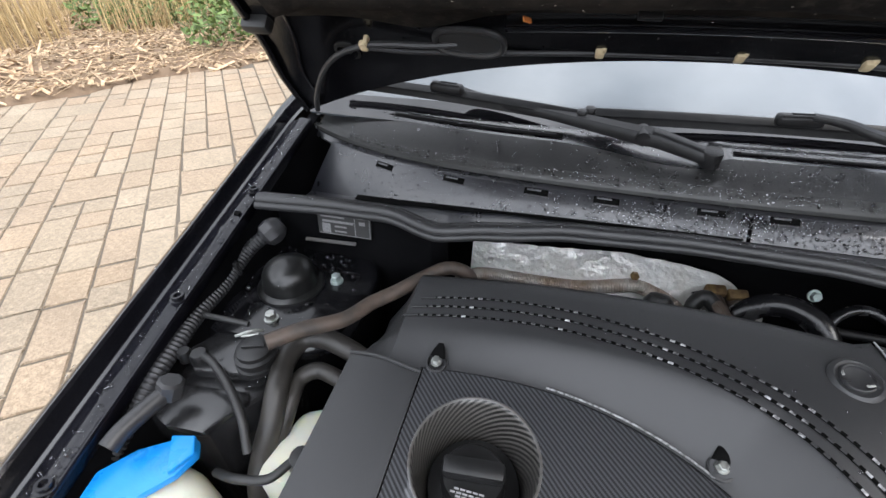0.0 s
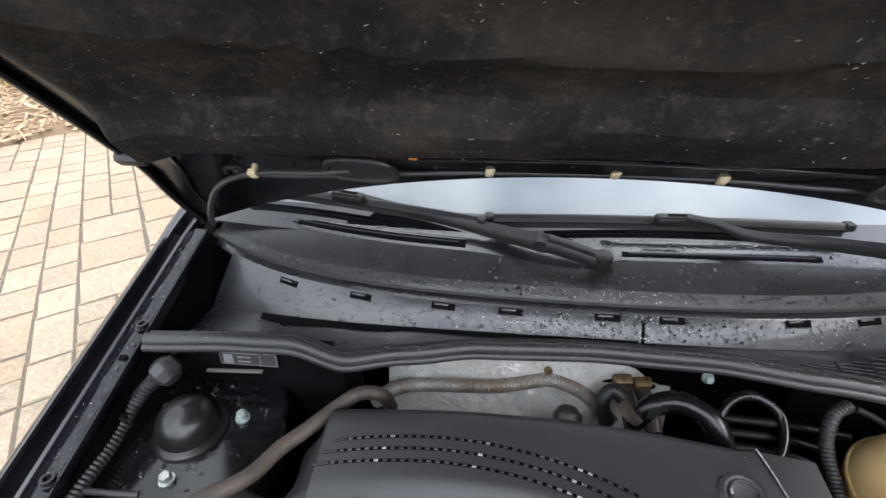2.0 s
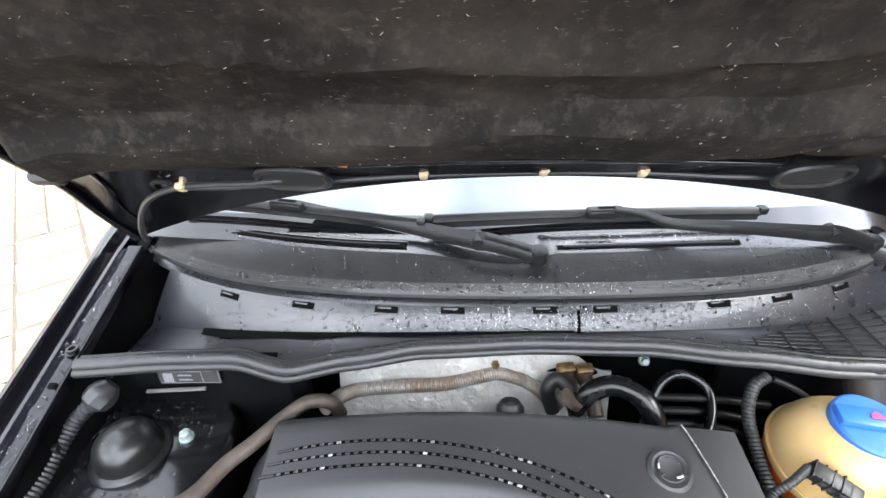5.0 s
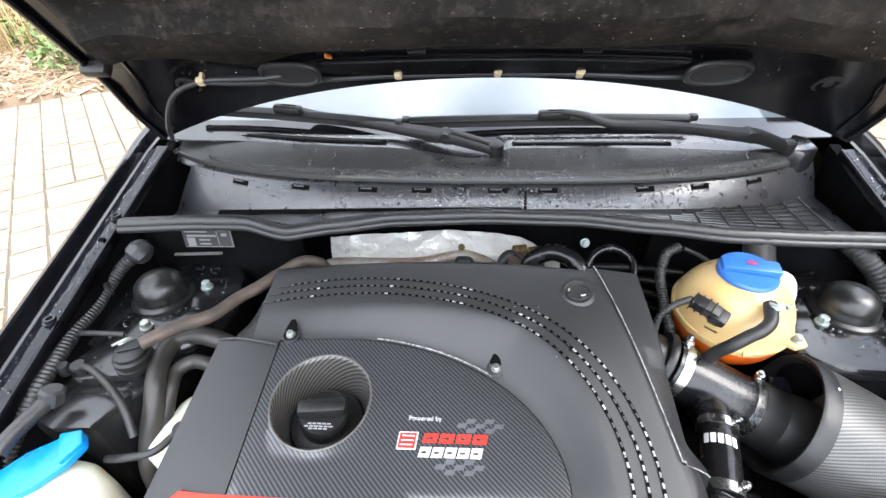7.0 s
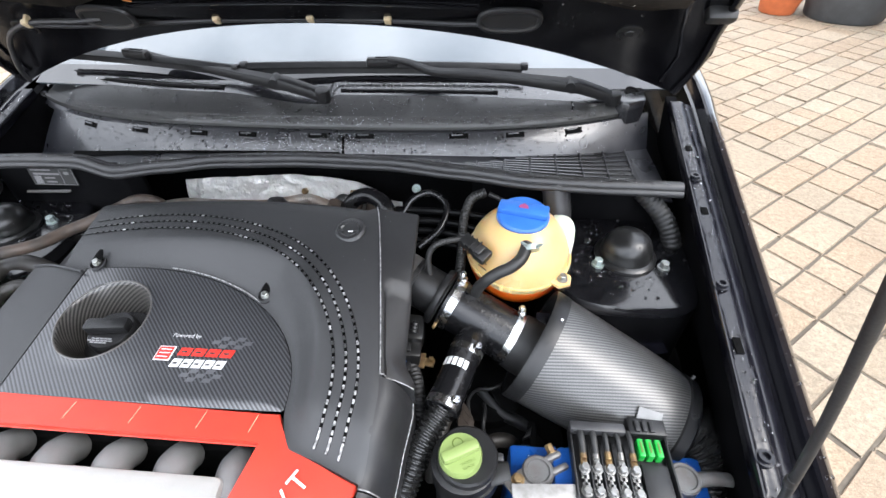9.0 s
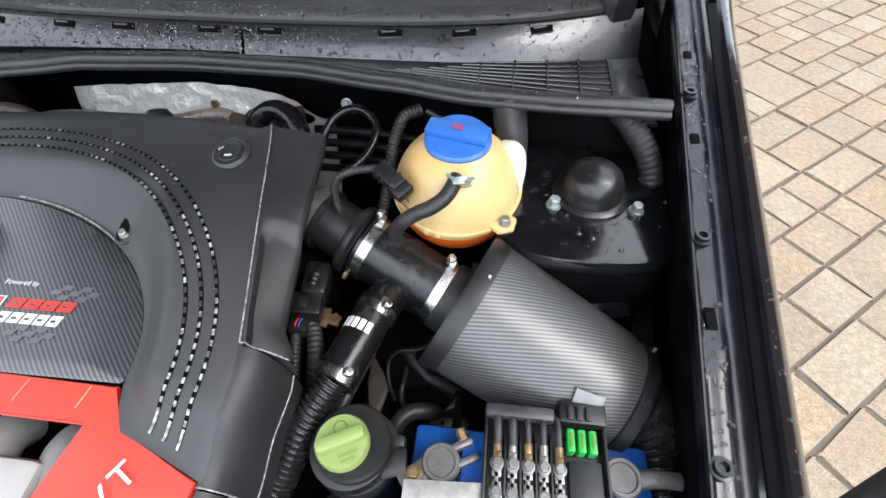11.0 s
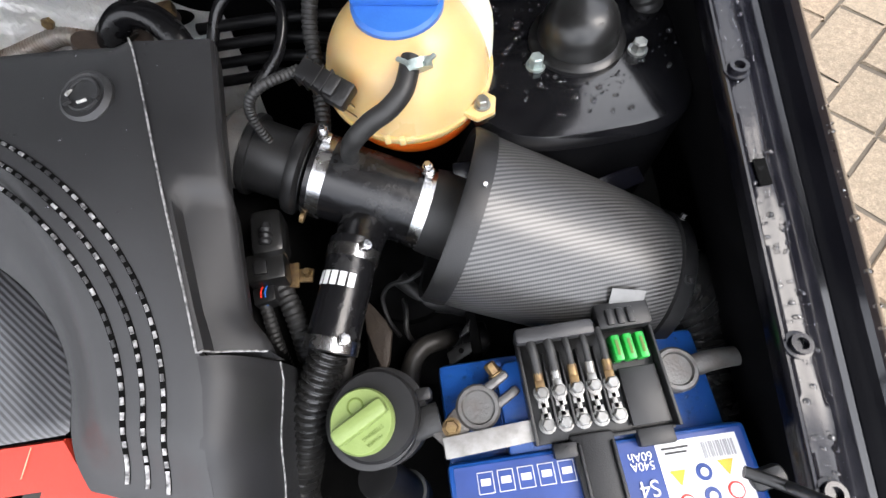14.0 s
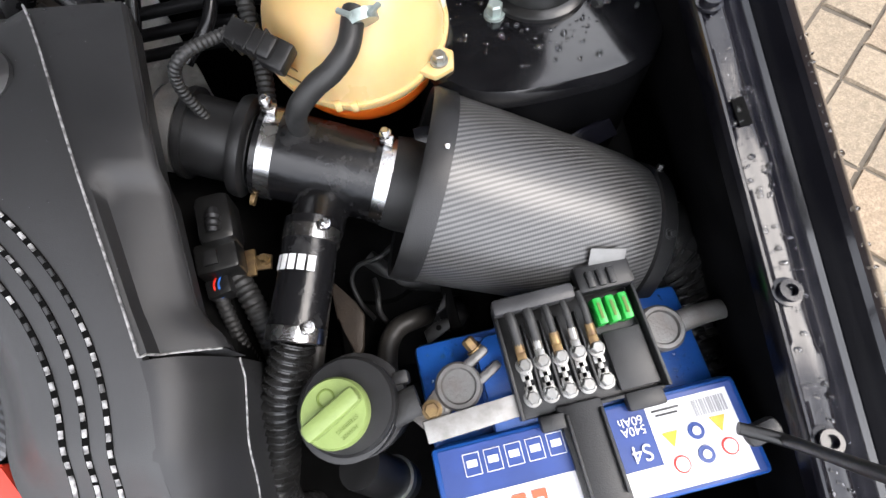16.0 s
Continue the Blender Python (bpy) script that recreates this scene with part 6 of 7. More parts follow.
part("ring_screw", hexbolt(0.0024, 0.004, R0 + fx * -0.004 + Vector((0.022, -0.014, 0.076)), (0.2, -0.2, 1)), M_STEEL, drum)
rows = [drum_ring(E0 + fx * d, r) for d, r in ((-0.012, 0.0735), (-0.010, 0.0775), (0.004, 0.0760), (0.010, 0.068), (0.014, 0.055), (0.015, 0.03))]
part("rear_ring", loft(rows, True, False), M_PLASTIC, drum, "black plastic rear ring")
for a in (20, 75, 130):
    s = fx.cross(Vector((0, 0, 1))).normalized()
    u = s.cross(fx).normalized()
    d = s * math.cos(radians(a)) + u * 0.9 * math.sin(radians(a))
    part("ring_screw", hexbolt(0.0035, 0.006, E0 - fx * 0.004 + d * 0.077, d), M_PLASTIC, drum)
hose("air_duct", [E0 + fx * 0.002, E0 + fx * 0.025, (0.636, -0.252, 0.712), (0.645, -0.285, 0.690), (0.648, -0.335, 0.660), (0.648, -0.40, 0.62)], 0.050, M_RIBBED, "black ribbed cold-air duct behind the drum", "duct", ridge=(0.011, 0.004), seg=28)
tn = Vector((-0.05, -0.70, 0.715)).normalized()
tx = (fx - tn * fx.dot(tn)).normalized()
tm = Matrix((tx, tn.cross(tx), tn)).transposed().to_4x4()
tag = part("foil_tag", box((0.030, 0.021, 0.0006), Vector((0.541, -0.256, 0.809)) + tn * 0.002, 0.0002, tm @ Euler((0, 0, radians(14))).to_matrix().to_4x4()), M_TAG)
tagged(tag, "clear silver tag stuck on the drum", "tag")

# ---- power steering reservoir ----
ps = thing("steering_reservoir", "black power steering fluid reservoir with green cap", "reservoir")
PC = Vector((0.307, -0.322, 0.0))
part("body", revolve([(0.030, 0.62), (0.036, 0.66), (0.036, 0.765), (0.040, 0.770), (0.040, 0.795), (0.034, 0.797)], 36, (PC.x, PC.y, 0)), M_PLASTIC, ps)
part("collar", revolve([(0.0365, 0.788), (0.0375, 0.790), (0.0375, 0.806), (0.035, 0.809), (0.030, 0.809)], 36, (PC.x + 0.004, PC.y + 0.002, 0)), M_PLASTIC, ps)
part("mount_ring", join(band(0.040, 0.022, 0.003, (PC.x + 0.003, PC.y + 0.003, 0.765), (0, 0, 1)), box((0.014, 0.012, 0.02), (PC.x + 0.044, PC.y + 0.016, 0.768), 0.003)), M_SEAL, ps)
gc = part("cap", revolve([(0.0252, 0.800), (0.0262, 0.803), (0.0262, 0.817), (0.0245, 0.820), (0.0, 0.820)], 40, (PC.x - 0.004, PC.y - 0.002, 0)), M_LIME, ps, "pale green screw cap with raised grip")
part("cap_grip", box((0.048, 0.014, 0.012), (PC.x - 0.004, PC.y - 0.003, 0.825), 0.004, (0, 0, 28)), M_LIME, gc)
ring = ring_path(0.0062, (PC.x - 0.008, PC.y + 0.0095, 0.8204), (0, 0, 1), 24)
part("cap_ring", tube(ring + ring[:1], 0.0008, 6, 1, ends=False), M_LIMEDARK, gc)
for j, word in enumerate(("STEERING", "POWER")):
    bm = plain(word)
    xs = [v.co.x for v in bm.verts]
    k = (0.019, 0.014)[j] / (max(xs) - min(xs))
    m = Matrix.Translation((PC.x + 0.0045 + 0.001 * j, PC.y - 0.011 - 0.0058 * j, 0.8208)) @ Euler((0, 0, radians(208))).to_matrix().to_4x4() @ Matrix.Diagonal((k, k, 1, 1)) @ Matrix.Translation((-(max(xs) + min(xs)) / 2, 0, 0))
    bmesh.ops.transform(bm, matrix=m, verts=bm.verts)
    part("cap_word", bm, M_LIMEDARK, gc, smooth=False)
part("foot_pipe", tube([(PC.x - 0.01, PC.y - 0.045, 0.74), (PC.x, PC.y - 0.06, 0.70), (PC.x + 0.01, PC.y - 0.075, 0.64)], 0.020, 18, 6), M_PLASTIC, ps)
part("foot_clamp", band(0.0205, 0.012, 0.0015, (PC.x + 0.006, PC.y - 0.068, 0.67), (0.1, -0.3, -1)), M_ZINC, ps)

# ---- battery ----
bat = thing("battery", "blue car battery with white and navy label", "battery")
X0, X1, Y0, Y1 = 0.366, 0.610, -0.437, -0.281
ZL, ZD = 0.764, 0.790
part("case", prism([(X0, Y0), (X1, Y0), (X1, Y1), (X0, Y1)], 0.575, ZL, 0.006), M_BATT, bat, "bright blue case")
part("lid", prism([(X0 - 0.001, Y0 - 0.001), (X1 + 0.001, Y0 - 0.001), (X1 + 0.001, -0.366), (X0 - 0.001, -0.366)], ZL - 0.012, ZD, 0.004), M_BATT, bat, "raised blue lid")
part("bridge", prism([(0.418, -0.372), (0.545, -0.372), (0.545, -0.300), (0.536, -0.290), (0.428, -0.290), (0.418, -0.300)], ZL - 0.004, ZD - 0.006, 0.003), M_BATT, bat)
part("eye_tab", join(box((0.010, 0.050, 0.010), (0.421, -0.320, ZL + 0.008), 0.002), revolve([(0.006, 0), (0.006, 0.004), (0.003, 0.004), (0.003, 0.0)], 16, (0.421, -0.294, ZL + 0.010))), M_BATT, bat)


def label_block(w, h, x, y, m, name="label_field", lift=0.0012):
    bm = bmesh.new()
    bm.faces.new([bm.verts.new((x + a * w, y + b * h, ZD + lift)) for a, b in ((0, 0), (1, 0), (1, 1), (0, 1))])
    return part(name, bm, m, bat, smooth=False)


label_block(X1 - X0 - 0.008, 0.0655, X0 + 0.004, Y0 + 0.002, M_NAVY, lift=0.0006)
label_block(0.066, 0.060, 0.534, -0.4330, M_LABEL)
label_block(0.030, 0.018, 0.504, -0.4330, M_LABEL)
label_block(0.100, 0.030, X0 + 0.006, Y0 + 0.003, M_LABEL)
for k in range(5):
    label_block(0.013, 0.016, X0 + 0.022 + 0.0165 * k, -0.391, M_LABEL, "pictogram", 0.0014)
    label_block(0.0118, 0.0148, X0 + 0.0226 + 0.0165 * k, -0.3904, M_NAVY, "pictogram", 0.0018)
    label_block(0.008, 0.005, X0 + 0.0245 + 0.0165 * k, -0.385, M_LABEL, "pictogram", 0.0022)
for k in range(4):
    label_block(0.011, 0.020, X0 + 0.020 + 0.0155 * k, Y0 + 0.007, M_ORANGEPRINT, "mark_block", 0.0022)
    label_block(0.005, 0.010, X0 + 0.023 + 0.0155 * k, Y0 + 0.012, M_LABEL, "mark_block", 0.0026)
for k in range(13):
    label_block(0.0011 if k % 3 else 0.0018, 0.012, 0.570 + 0.0020 * k, -0.389, M_GREYLABEL, "code_bar", 0.0018)
label_block(0.022, 0.0016, 0.538, -0.379, M_BLACKPRINT, "print_bar", 0.0018)
label_block(0.018, 0.0016, 0.540, -0.3825, M_BLACKPRINT, "print_bar", 0.0018)
for k, (x, y, kind) in enumerate(((0.546, -0.3995, 0), (0.566, -0.3980, 1), (0.585, -0.3965, 0), (0.547, -0.4175, 2), (0.567, -0.4150, 1), (0.586, -0.4135, 2))):
    if kind == 0:
        part("warning_sign", prism([(x - 0.0062, y + 0.005), (x + 0.0062, y + 0.005), (x, y - 0.006)], ZD + 0.0014, ZD + 0.002, 0), M_YELLOW, bat)
    else:
        d = part("warning_sign", revolve([(0.0062, 0), (0.0062, 0.0006), (0.0, 0.0006)], 26, (x, y, ZD + 0.0014)), M_NAVY if kind == 1 else M_REDPRINT, bat)
        part("sign_field", revolve([(0.0050 if kind == 2 else 0.0032, 0), (0.0050 if kind == 2 else 0.0032, 0.0005), (0.0, 0.0005)], 20, (x, y, ZD + 0.0022)), M_LABEL, d)
for word, x, y, w in (("S4", 0.529, -0.3985, 0.015), ("540A", 0.530, -0.3850, 0.019), ("60Ah", 0.530, -0.3780, 0.019)):
    bm = plain(word)
    xs = [v.co.x for v in bm.verts]
    k = w / (max(xs) - min(xs))
    m = Matrix.Translation((x, y, ZD + 0.0022)) @ Euler((0, 0, math.pi)).to_matrix().to_4x4() @ Matrix.Diagonal((k, k, 1, 1))
    bmesh.ops.transform(bm, matrix=m, verts=bm.verts)
    part("label_word", bm, M_LABEL, bat, smooth=False)

def terminal(x, y, z, turn, label):
    t = thing("battery_clamp", label, "battery clamp", "battery clamps")
    m = Matrix.Translation((x, y, z)) @ Euler((0, 0, radians(turn))).to_matrix().to_4x4()
    part("ring", revolve([(0.0132, -0.010), (0.0185, -0.010), (0.0195, -0.006), (0.0195, 0.007), (0.0175, 0.0095), (0.0145, 0.0095), (0.0132, 0.007)], 30, m @ Vector((0, 0, 0))), M_GREYLEAD, t)
    part("post", revolve([(0.0125, -0.03), (0.0118, 0.003), (0.0105, 0.0045), (0.0035, 0.0040), (0.003, 0.002), (0.0, 0.002)], 24, m @ Vector((0, 0, 0))), M_GREYLEAD, t)
    part("jaw", join(box((0.026, 0.008, 0.018), m @ Vector((0.025, 0.008, 0)), 0.003, m.to_3x3().to_4x4()), box((0.026, 0.008, 0.018), m @ Vector((0.025, -0.008, 0)), 0.003, m.to_3x3().to_4x4())), M_GREYLEAD, t)
    part("bolt", hexbolt(0.0055, 0.013, m @ Vector((0.030, 0.012, 0)), m.to_3x3() @ Vector((0, 1, 0.3))), M_BRASS, t)
    return t, m


t, m = terminal(0.398, -0.325, 0.782, 28, "grey lead battery clamp with corroded bolt and rubber flap")
part("lug", box((0.030, 0.022, 0.006), (0.374, -0.340, 0.786), 0.002, (0, 0, 40)), M_GREYLEAD, t)
part("lug_bolt", hexbolt(0.006, 0.009, (0.373, -0.338, 0.789)), M_BRASS, t)
part("rubber_flap", tube([(0.364, -0.328, 0.787), (0.352, -0.330, 0.786), (0.340, -0.333, 0.782)], 0.013, 16, 6, flat=0.4), M_RUBBER, t)
t, m = terminal(0.575, -0.318, 0.776, 186, "grey battery clamp with brass bolt and cable tail")
part("cable_tail", tube([(0.590, -0.317, 0.778), (0.605, -0.315, 0.780), (0.620, -0.314, 0.780), (0.632, -0.314, 0.778)], (0.0095, 0.0085), 14, 6, flat=0.7), M_GREYLEAD, t)
bar = part("terminal_bar", box((0.076, 0.017, 0.004), (0.403, -0.3515, 0.7965), 0.0012, (0, -2, 3)), M_BAR)
tagged(bar, "flat pale metal bus bar from clamp to fuse box", "bus bar")

# ---- fuse box on the battery ----
fb = thing("fuse_box", "open black fuse box clipped on the battery", "fuse box")
F0, F1, G0, G1 = 0.440, 0.556, -0.362, -0.272
part("tray", prism([(F0, G0), (F1, G0), (F1, G1), (F0, G1)], 0.782, 0.793, 0.002), M_PLASTIC, fb)
for a, b, w, d in ((F0, (G0 + G1) / 2, 0.003, G1 - G0), (F1, (G0 + G1) / 2, 0.003, G1 - G0)):
    part("wall", box((w, d, 0.016), (a, b, 0.796), 0.001), M_PLASTIC, fb)
part("wall", box((F1 - F0, 0.003, 0.014), ((F0 + F1) / 2, G1, 0.796), 0.001), M_PLASTIC, fb)
part("wall", box((F1 - F0 - 0.04, 0.003, 0.008), ((F0 + F1) / 2 + 0.018, G0, 0.794), 0.001), M_PLASTIC, fb)
part("cable_hood", prism([(F0 - 0.002, -0.282), (0.507, -0.282), (0.507, -0.268), (F0 - 0.002, -0.268)], 0.800, 0.814, 0.004), M_GREYCON, fb, "dusty grey cable hood")
part("hinge_block", join(box((0.048, 0.024, 0.016), (0.535, -0.268, 0.802), 0.004), *[box((0.006, 0.014, 0.004), (0.522 + 0.009 * k, -0.270, 0.811), 0.001) for k in range(3)]), M_PLASTIC, fb)
part("blank_plate", box((0.032, 0.046, 0.004), (0.536, -0.335, 0.797), 0.001), M_PLASTIC, fb)
for k in range(5):
    x = 0.452 + 0.0148 * k
    cab = part("cable", tube([(x - 0.002, -0.277, 0.808), (x - 0.001, -0.288, 0.810), (x, -0.300, 0.806), (x, -0.309, 0.803)], (0.0042 if k < 2 else 0.003), 12, 6), M_RUBBER, fb)
    part("lug", join(tube([(x, -0.303, 0.8045), (x, -0.312, 0.803)], 0.0042, 10, 2), box((0.008, 0.014, 0.002), (x, -0.318, 0.802), 0.0006)), M_NUT if k % 2 else M_BRASS, cab)
    part("nut", hexbolt(0.0050, 0.009, (x, -0.3225, 0.7995)), M_NUT, fb)
    part("nut", hexbolt(0.0052, 0.008, (x, -0.3475, 0.7965)), M_NUT, fb)
    part("fuse_strip", join(box((0.009, 0.010, 0.0015), (x, -0.329, 0.7985), 0.0004), box((0.004, 0.012, 0.0015), (x, -0.336, 0.7985), 0.0003), box((0.009, 0.008, 0.0015), (x, -0.342, 0.7985), 0.0004)), M_NUT, fb)
    if k:
        part("divider", box((0.002, 0.06, 0.010), (x - 0.0074, -0.320, 0.797), 0.0006), M_PLASTIC, fb)
for k in range(3):
    f = part("blade_fuse", box((0.0075, 0.022, 0.016), (0.522 + 0.0105 * k, -0.296, 0.802), 0.0015), M_FUSE, fb, "bright green blade fuse")
    part("fuse_slit", box((0.0022, 0.013, 0.001), (0.522 + 0.0105 * k, -0.296, 0.8102), 0), M_LIMEDARK, f)
part("strap", prism([(0.471, -0.52), (0.503, -0.52), (0.503, -0.358), (0.467, -0.358)], 0.7925, 0.7985, 0.002), M_PLASTIC, fb, "flat black strap over the label")
for x in (0.473, 0.500):
    part("strap_rib", box((0.0025, 0.060, 0.004), (x, -0.395, 0.800), 0.001), M_PLASTIC, fb)
part("latch", box((0.020, 0.012, 0.010), (0.462, -0.368, 0.795), 0.002), M_PLASTIC, fb)
part("latch", box((0.030, 0.014, 0.010), (0.536, -0.367, 0.795), 0.002), M_PLASTIC, fb)
tray = part("battery_tray", box((0.27, 0.21, 0.03), (0.484, -0.368, 0.56), 0.006), M_DARK)
tagged(tray, "black plastic battery tray", "tray")

# ---- dark parts low in the bay on the battery side ----
for pts, r, m, lab in (
        ([(0.326, -0.302, 0.655), (0.329, -0.284, 0.684), (0.336, -0.262, 0.696), (0.350, -0.247, 0.696), (0.371, -0.240, 0.686), (0.388, -0.230, 0.65)], 0.0108, M_OLD, "grey rubber coolant elbow low in the bay"),
        ([(0.293, -0.196, 0.748), (0.286, -0.224, 0.750), (0.277, -0.256, 0.748), (0.266, -0.290, 0.735), (0.262, -0.31, 0.70)], 0.0082, M_OLD, "dull grey pipe beside the branch hose"),
        ([(0.43, -0.22, 0.62), (0.40, -0.20, 0.66), (0.36, -0.19, 0.68), (0.33, -0.16, 0.69)], 0.010, M_RUBBER, "black hose low in the bay"),
        ([(0.362, -0.165, 0.72), (0.345, -0.175, 0.722), (0.322, -0.176, 0.716), (0.310, -0.186, 0.702), (0.313, -0.208, 0.69), (0.322, -0.225, 0.67)], 0.0026, M_RUBBER, "thin black cable by the tee"),
        ([(0.334, -0.190, 0.70), (0.336, -0.205, 0.705), (0.334, -0.228, 0.70), (0.340, -0.240, 0.66)], 0.0030, M_RUBBER, "short black cable end by the gearbox"),
        ([(0.275, -0.297, 0.68), (0.286, -0.283, 0.695), (0.300, -0.268, 0.695)], 0.0095, M_OLD, "worn grey hose stub beside the reservoir")):
    hose("bay_hose", pts, r, m, lab)
arm = part("cast_lever", join(prism([(0.290, -0.190), (0.294, -0.189), (0.304, -0.202), (0.314, -0.217), (0.320, -0.230), (0.314, -0.262), (0.311, -0.268), (0.303, -0.266), (0.300, -0.244), (0.292, -0.228)], 0.712, 0.720, 0.002),
                              *[box((0.0018, 0.007, 0.0014), (0.299 + 0.0042 * k, -0.206 - 0.0055 * k, 0.7203), 0, (0, 0, 40)) for k in range(4)],
                              *[box((0.0018, 0.006, 0.0014), (0.2965 + 0.0042 * k, -0.217 - 0.0055 * k, 0.7203), 0, (0, 0, 40)) for k in range(4)]), M_CAST)
tagged(arm, "brown cast-metal lever with raised marks", "lever")
brk_low = thing("wiring_bracket", "dark plastic wiring bracket low beside the battery", "bracket")
part("plate", prism([(0.377, -0.274), (0.375, -0.259), (0.392, -0.251), (0.411, -0.252), (0.402, -0.262)], 0.700, 0.7035, 0.001), M_PLASTIC, brk_low)
part("hole", revolve([(0.003, 0.0), (0.003, 0.0006), (0.0, 0.0006)], 14, (0.391, -0.259, 0.7036)), M_SLOT, brk_low)
part("fin", prism([(0.391, -0.246), (0.400, -0.232), (0.406, -0.226), (0.403, -0.240)], 0.700, 0.708, 0.001), M_PLASTIC, brk_low)
part("stem", box((0.012, 0.05, 0.10), (0.408, -0.240, 0.655), 0.003), M_DARK, brk_low)
gb = thing("gearbox", "gearbox casing deep in the bay, coloured near black for the shade there", "gearbox")
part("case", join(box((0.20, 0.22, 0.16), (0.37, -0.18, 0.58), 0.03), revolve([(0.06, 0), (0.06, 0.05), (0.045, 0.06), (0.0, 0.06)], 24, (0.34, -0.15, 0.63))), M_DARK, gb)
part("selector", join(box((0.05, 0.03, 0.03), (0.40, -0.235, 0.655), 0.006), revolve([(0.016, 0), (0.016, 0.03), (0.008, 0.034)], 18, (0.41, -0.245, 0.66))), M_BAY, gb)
flap = part("splash_flap", box((0.060, 0.022, 0.003), (0.585, -0.120, 0.775), 0.001, (20, 10, 20)), M_RAIL)
tagged(flap, "folded black plastic splash flap", "flap")

# ---- far side: canister, washer bottle, hoses ----
can = thing("canister", "black plastic canister with screw cap and side plate", "canister")
part("body", prism([(-0.592, -0.222), (-0.508, -0.228), (-0.470, -0.165), (-0.462, -0.100), (-0.580, -0.098), (-0.600, -0.140)], 0.66, 0.836, 0.008), M_CANISTER, can)
part("deck", prism([(-0.597, -0.136), (-0.567, -0.165), (-0.492, -0.152), (-0.464, -0.112), (-0.474, -0.090), (-0.506, -0.096), (-0.581, -0.104)], 0.838, 0.853, 0.004), M_CANISTER, can)
part("front_ledge", prism([(-0.582, -0.222), (-0.556, -0.230), (-0.508, -0.227), (-0.482, -0.178), (-0.490, -0.166), (-0.571, -0.176), (-0.590, -0.197)], 0.828, 0.8405, 0.004), M_CANISTER, can)
cc = part("screw_cap", revolve([(0.026, 0.0), (0.026, 0.006), (0.023, 0.007), (0.023, 0.012), (0.025, 0.013), (0.025, 0.018), (0.021, 0.020), (0.021, 0.026), (0.018, 0.028), (0.0, 0.028)], 36, (-0.497, -0.132, 0.852)), M_PLASTIC, can, "ribbed black screw cap")
part("cap_bar", box((0.028, 0.005, 0.003), (-0.497, -0.132, 0.8815), 0.001, (0, 0, 20)), M_PLASTIC, cc)
for x, y, r in ((-0.566, -0.150, 0.011), (-0.586, -0.152, 0.0085)):
    part("knob", revolve([(r, 0), (r, 0.012), (r * 0.8, 0.016), (0.0, 0.016)], 20, (x, y, 0.852)), M_PLASTIC, can)
part("thin_hose", tube([(-0.560, -0.150, 0.864), (-0.540, -0.157, 0.866), (-0.510, -0.174, 0.860), (-0.476, -0.200, 0.848), (-0.458, -0.225, 0.82)], 0.0050, 10, 8), M_RUBBER, can)
elbow = thing("wing_elbow", "thick dull grey rubber elbow beside the wing", "hose")
part("head", revolve([(0.011, -0.012), (0.0145, -0.009), (0.0145, 0.009), (0.011, 0.012), (0.0, 0.012)], 8, (-0.557, -0.204, 0.872), (0.3, 0.4, 1)), M_GREYCON, elbow)
part("pipe", tube([(-0.559, -0.210, 0.870), (-0.566, -0.236, 0.868), (-0.571, -0.258, 0.866), (-0.573, -0.276, 0.862)], 0.0100, 18, 6), M_GREYCON, elbow)
wb = thing("washer_bottle", "milky plastic washer fluid bottle with bright blue cap", "washer bottle")
rows = []
for z, gx, gy in ((0.55, 1.0, 1.0), (0.76, 1.0, 1.0), (0.795, 0.97, 0.97), (0.812, 0.88, 0.88), (0.820, 0.70, 0.72), (0.823, 0.4, 0.4), (0.8235, 0.05, 0.05)):
    rows.append([Vector((-0.540 + 0.076 * gx * math.copysign(abs(math.cos(a)) ** 0.7, math.cos(a)), -0.322 + 0.078 * gy * math.copysign(abs(math.sin(a)) ** 0.7, math.sin(a)), z)) for a in np.linspace(0, math.tau, 41)[:-1]])
part("bottle", loft(rows), M_MILK, wb)
m = Matrix.Translation((-0.545, -0.278, 0.826)) @ Euler((radians(6), radians(-6), radians(40))).to_matrix().to_4x4()
capw = part("cap", prism([(-0.060, -0.010), (-0.045, -0.023), (0.0, -0.027), (0.035, -0.022), (0.058, -0.009), (0.060, 0.009), (0.036, 0.020), (0.0, 0.026), (-0.040, 0.020)], 0.0, 0.012, 0.004, m), M_SKYCAP, wb, "bright blue flip cap")
part("cap_rim", prism([(0.030, -0.020), (0.058, -0.010), (0.060, 0.010), (0.036, 0.022)], 0.010, 0.018, 0.003, m), M_SKYCAP, capw)
jar = thing("fluid_bottle", "small milky plastic fluid bottle beside the engine", "bottle")
part("bottle", prism([(-0.450, -0.24), (-0.380, -0.24), (-0.372, -0.18), (-0.405, -0.134), (-0.438, -0.152)], 0.62, 0.806, 0.014), M_MILK, jar)
part("plug", revolve([(0.014, 0), (0.016, 0.01), (0.012, 0.026), (0.0, 0.028)], 16, (-0.400, -0.212, 0.804), (0.2, -0.2, 1)), M_PLASTIC, jar)
hose("plug_wire", [(-0.404, -0.222, 0.824), (-0.420, -0.245, 0.822), (-0.455, -0.252, 0.818), (-0.49, -0.245, 0.80)], 0.005, M_RUBBER, "thin black wire to the bottle plug")
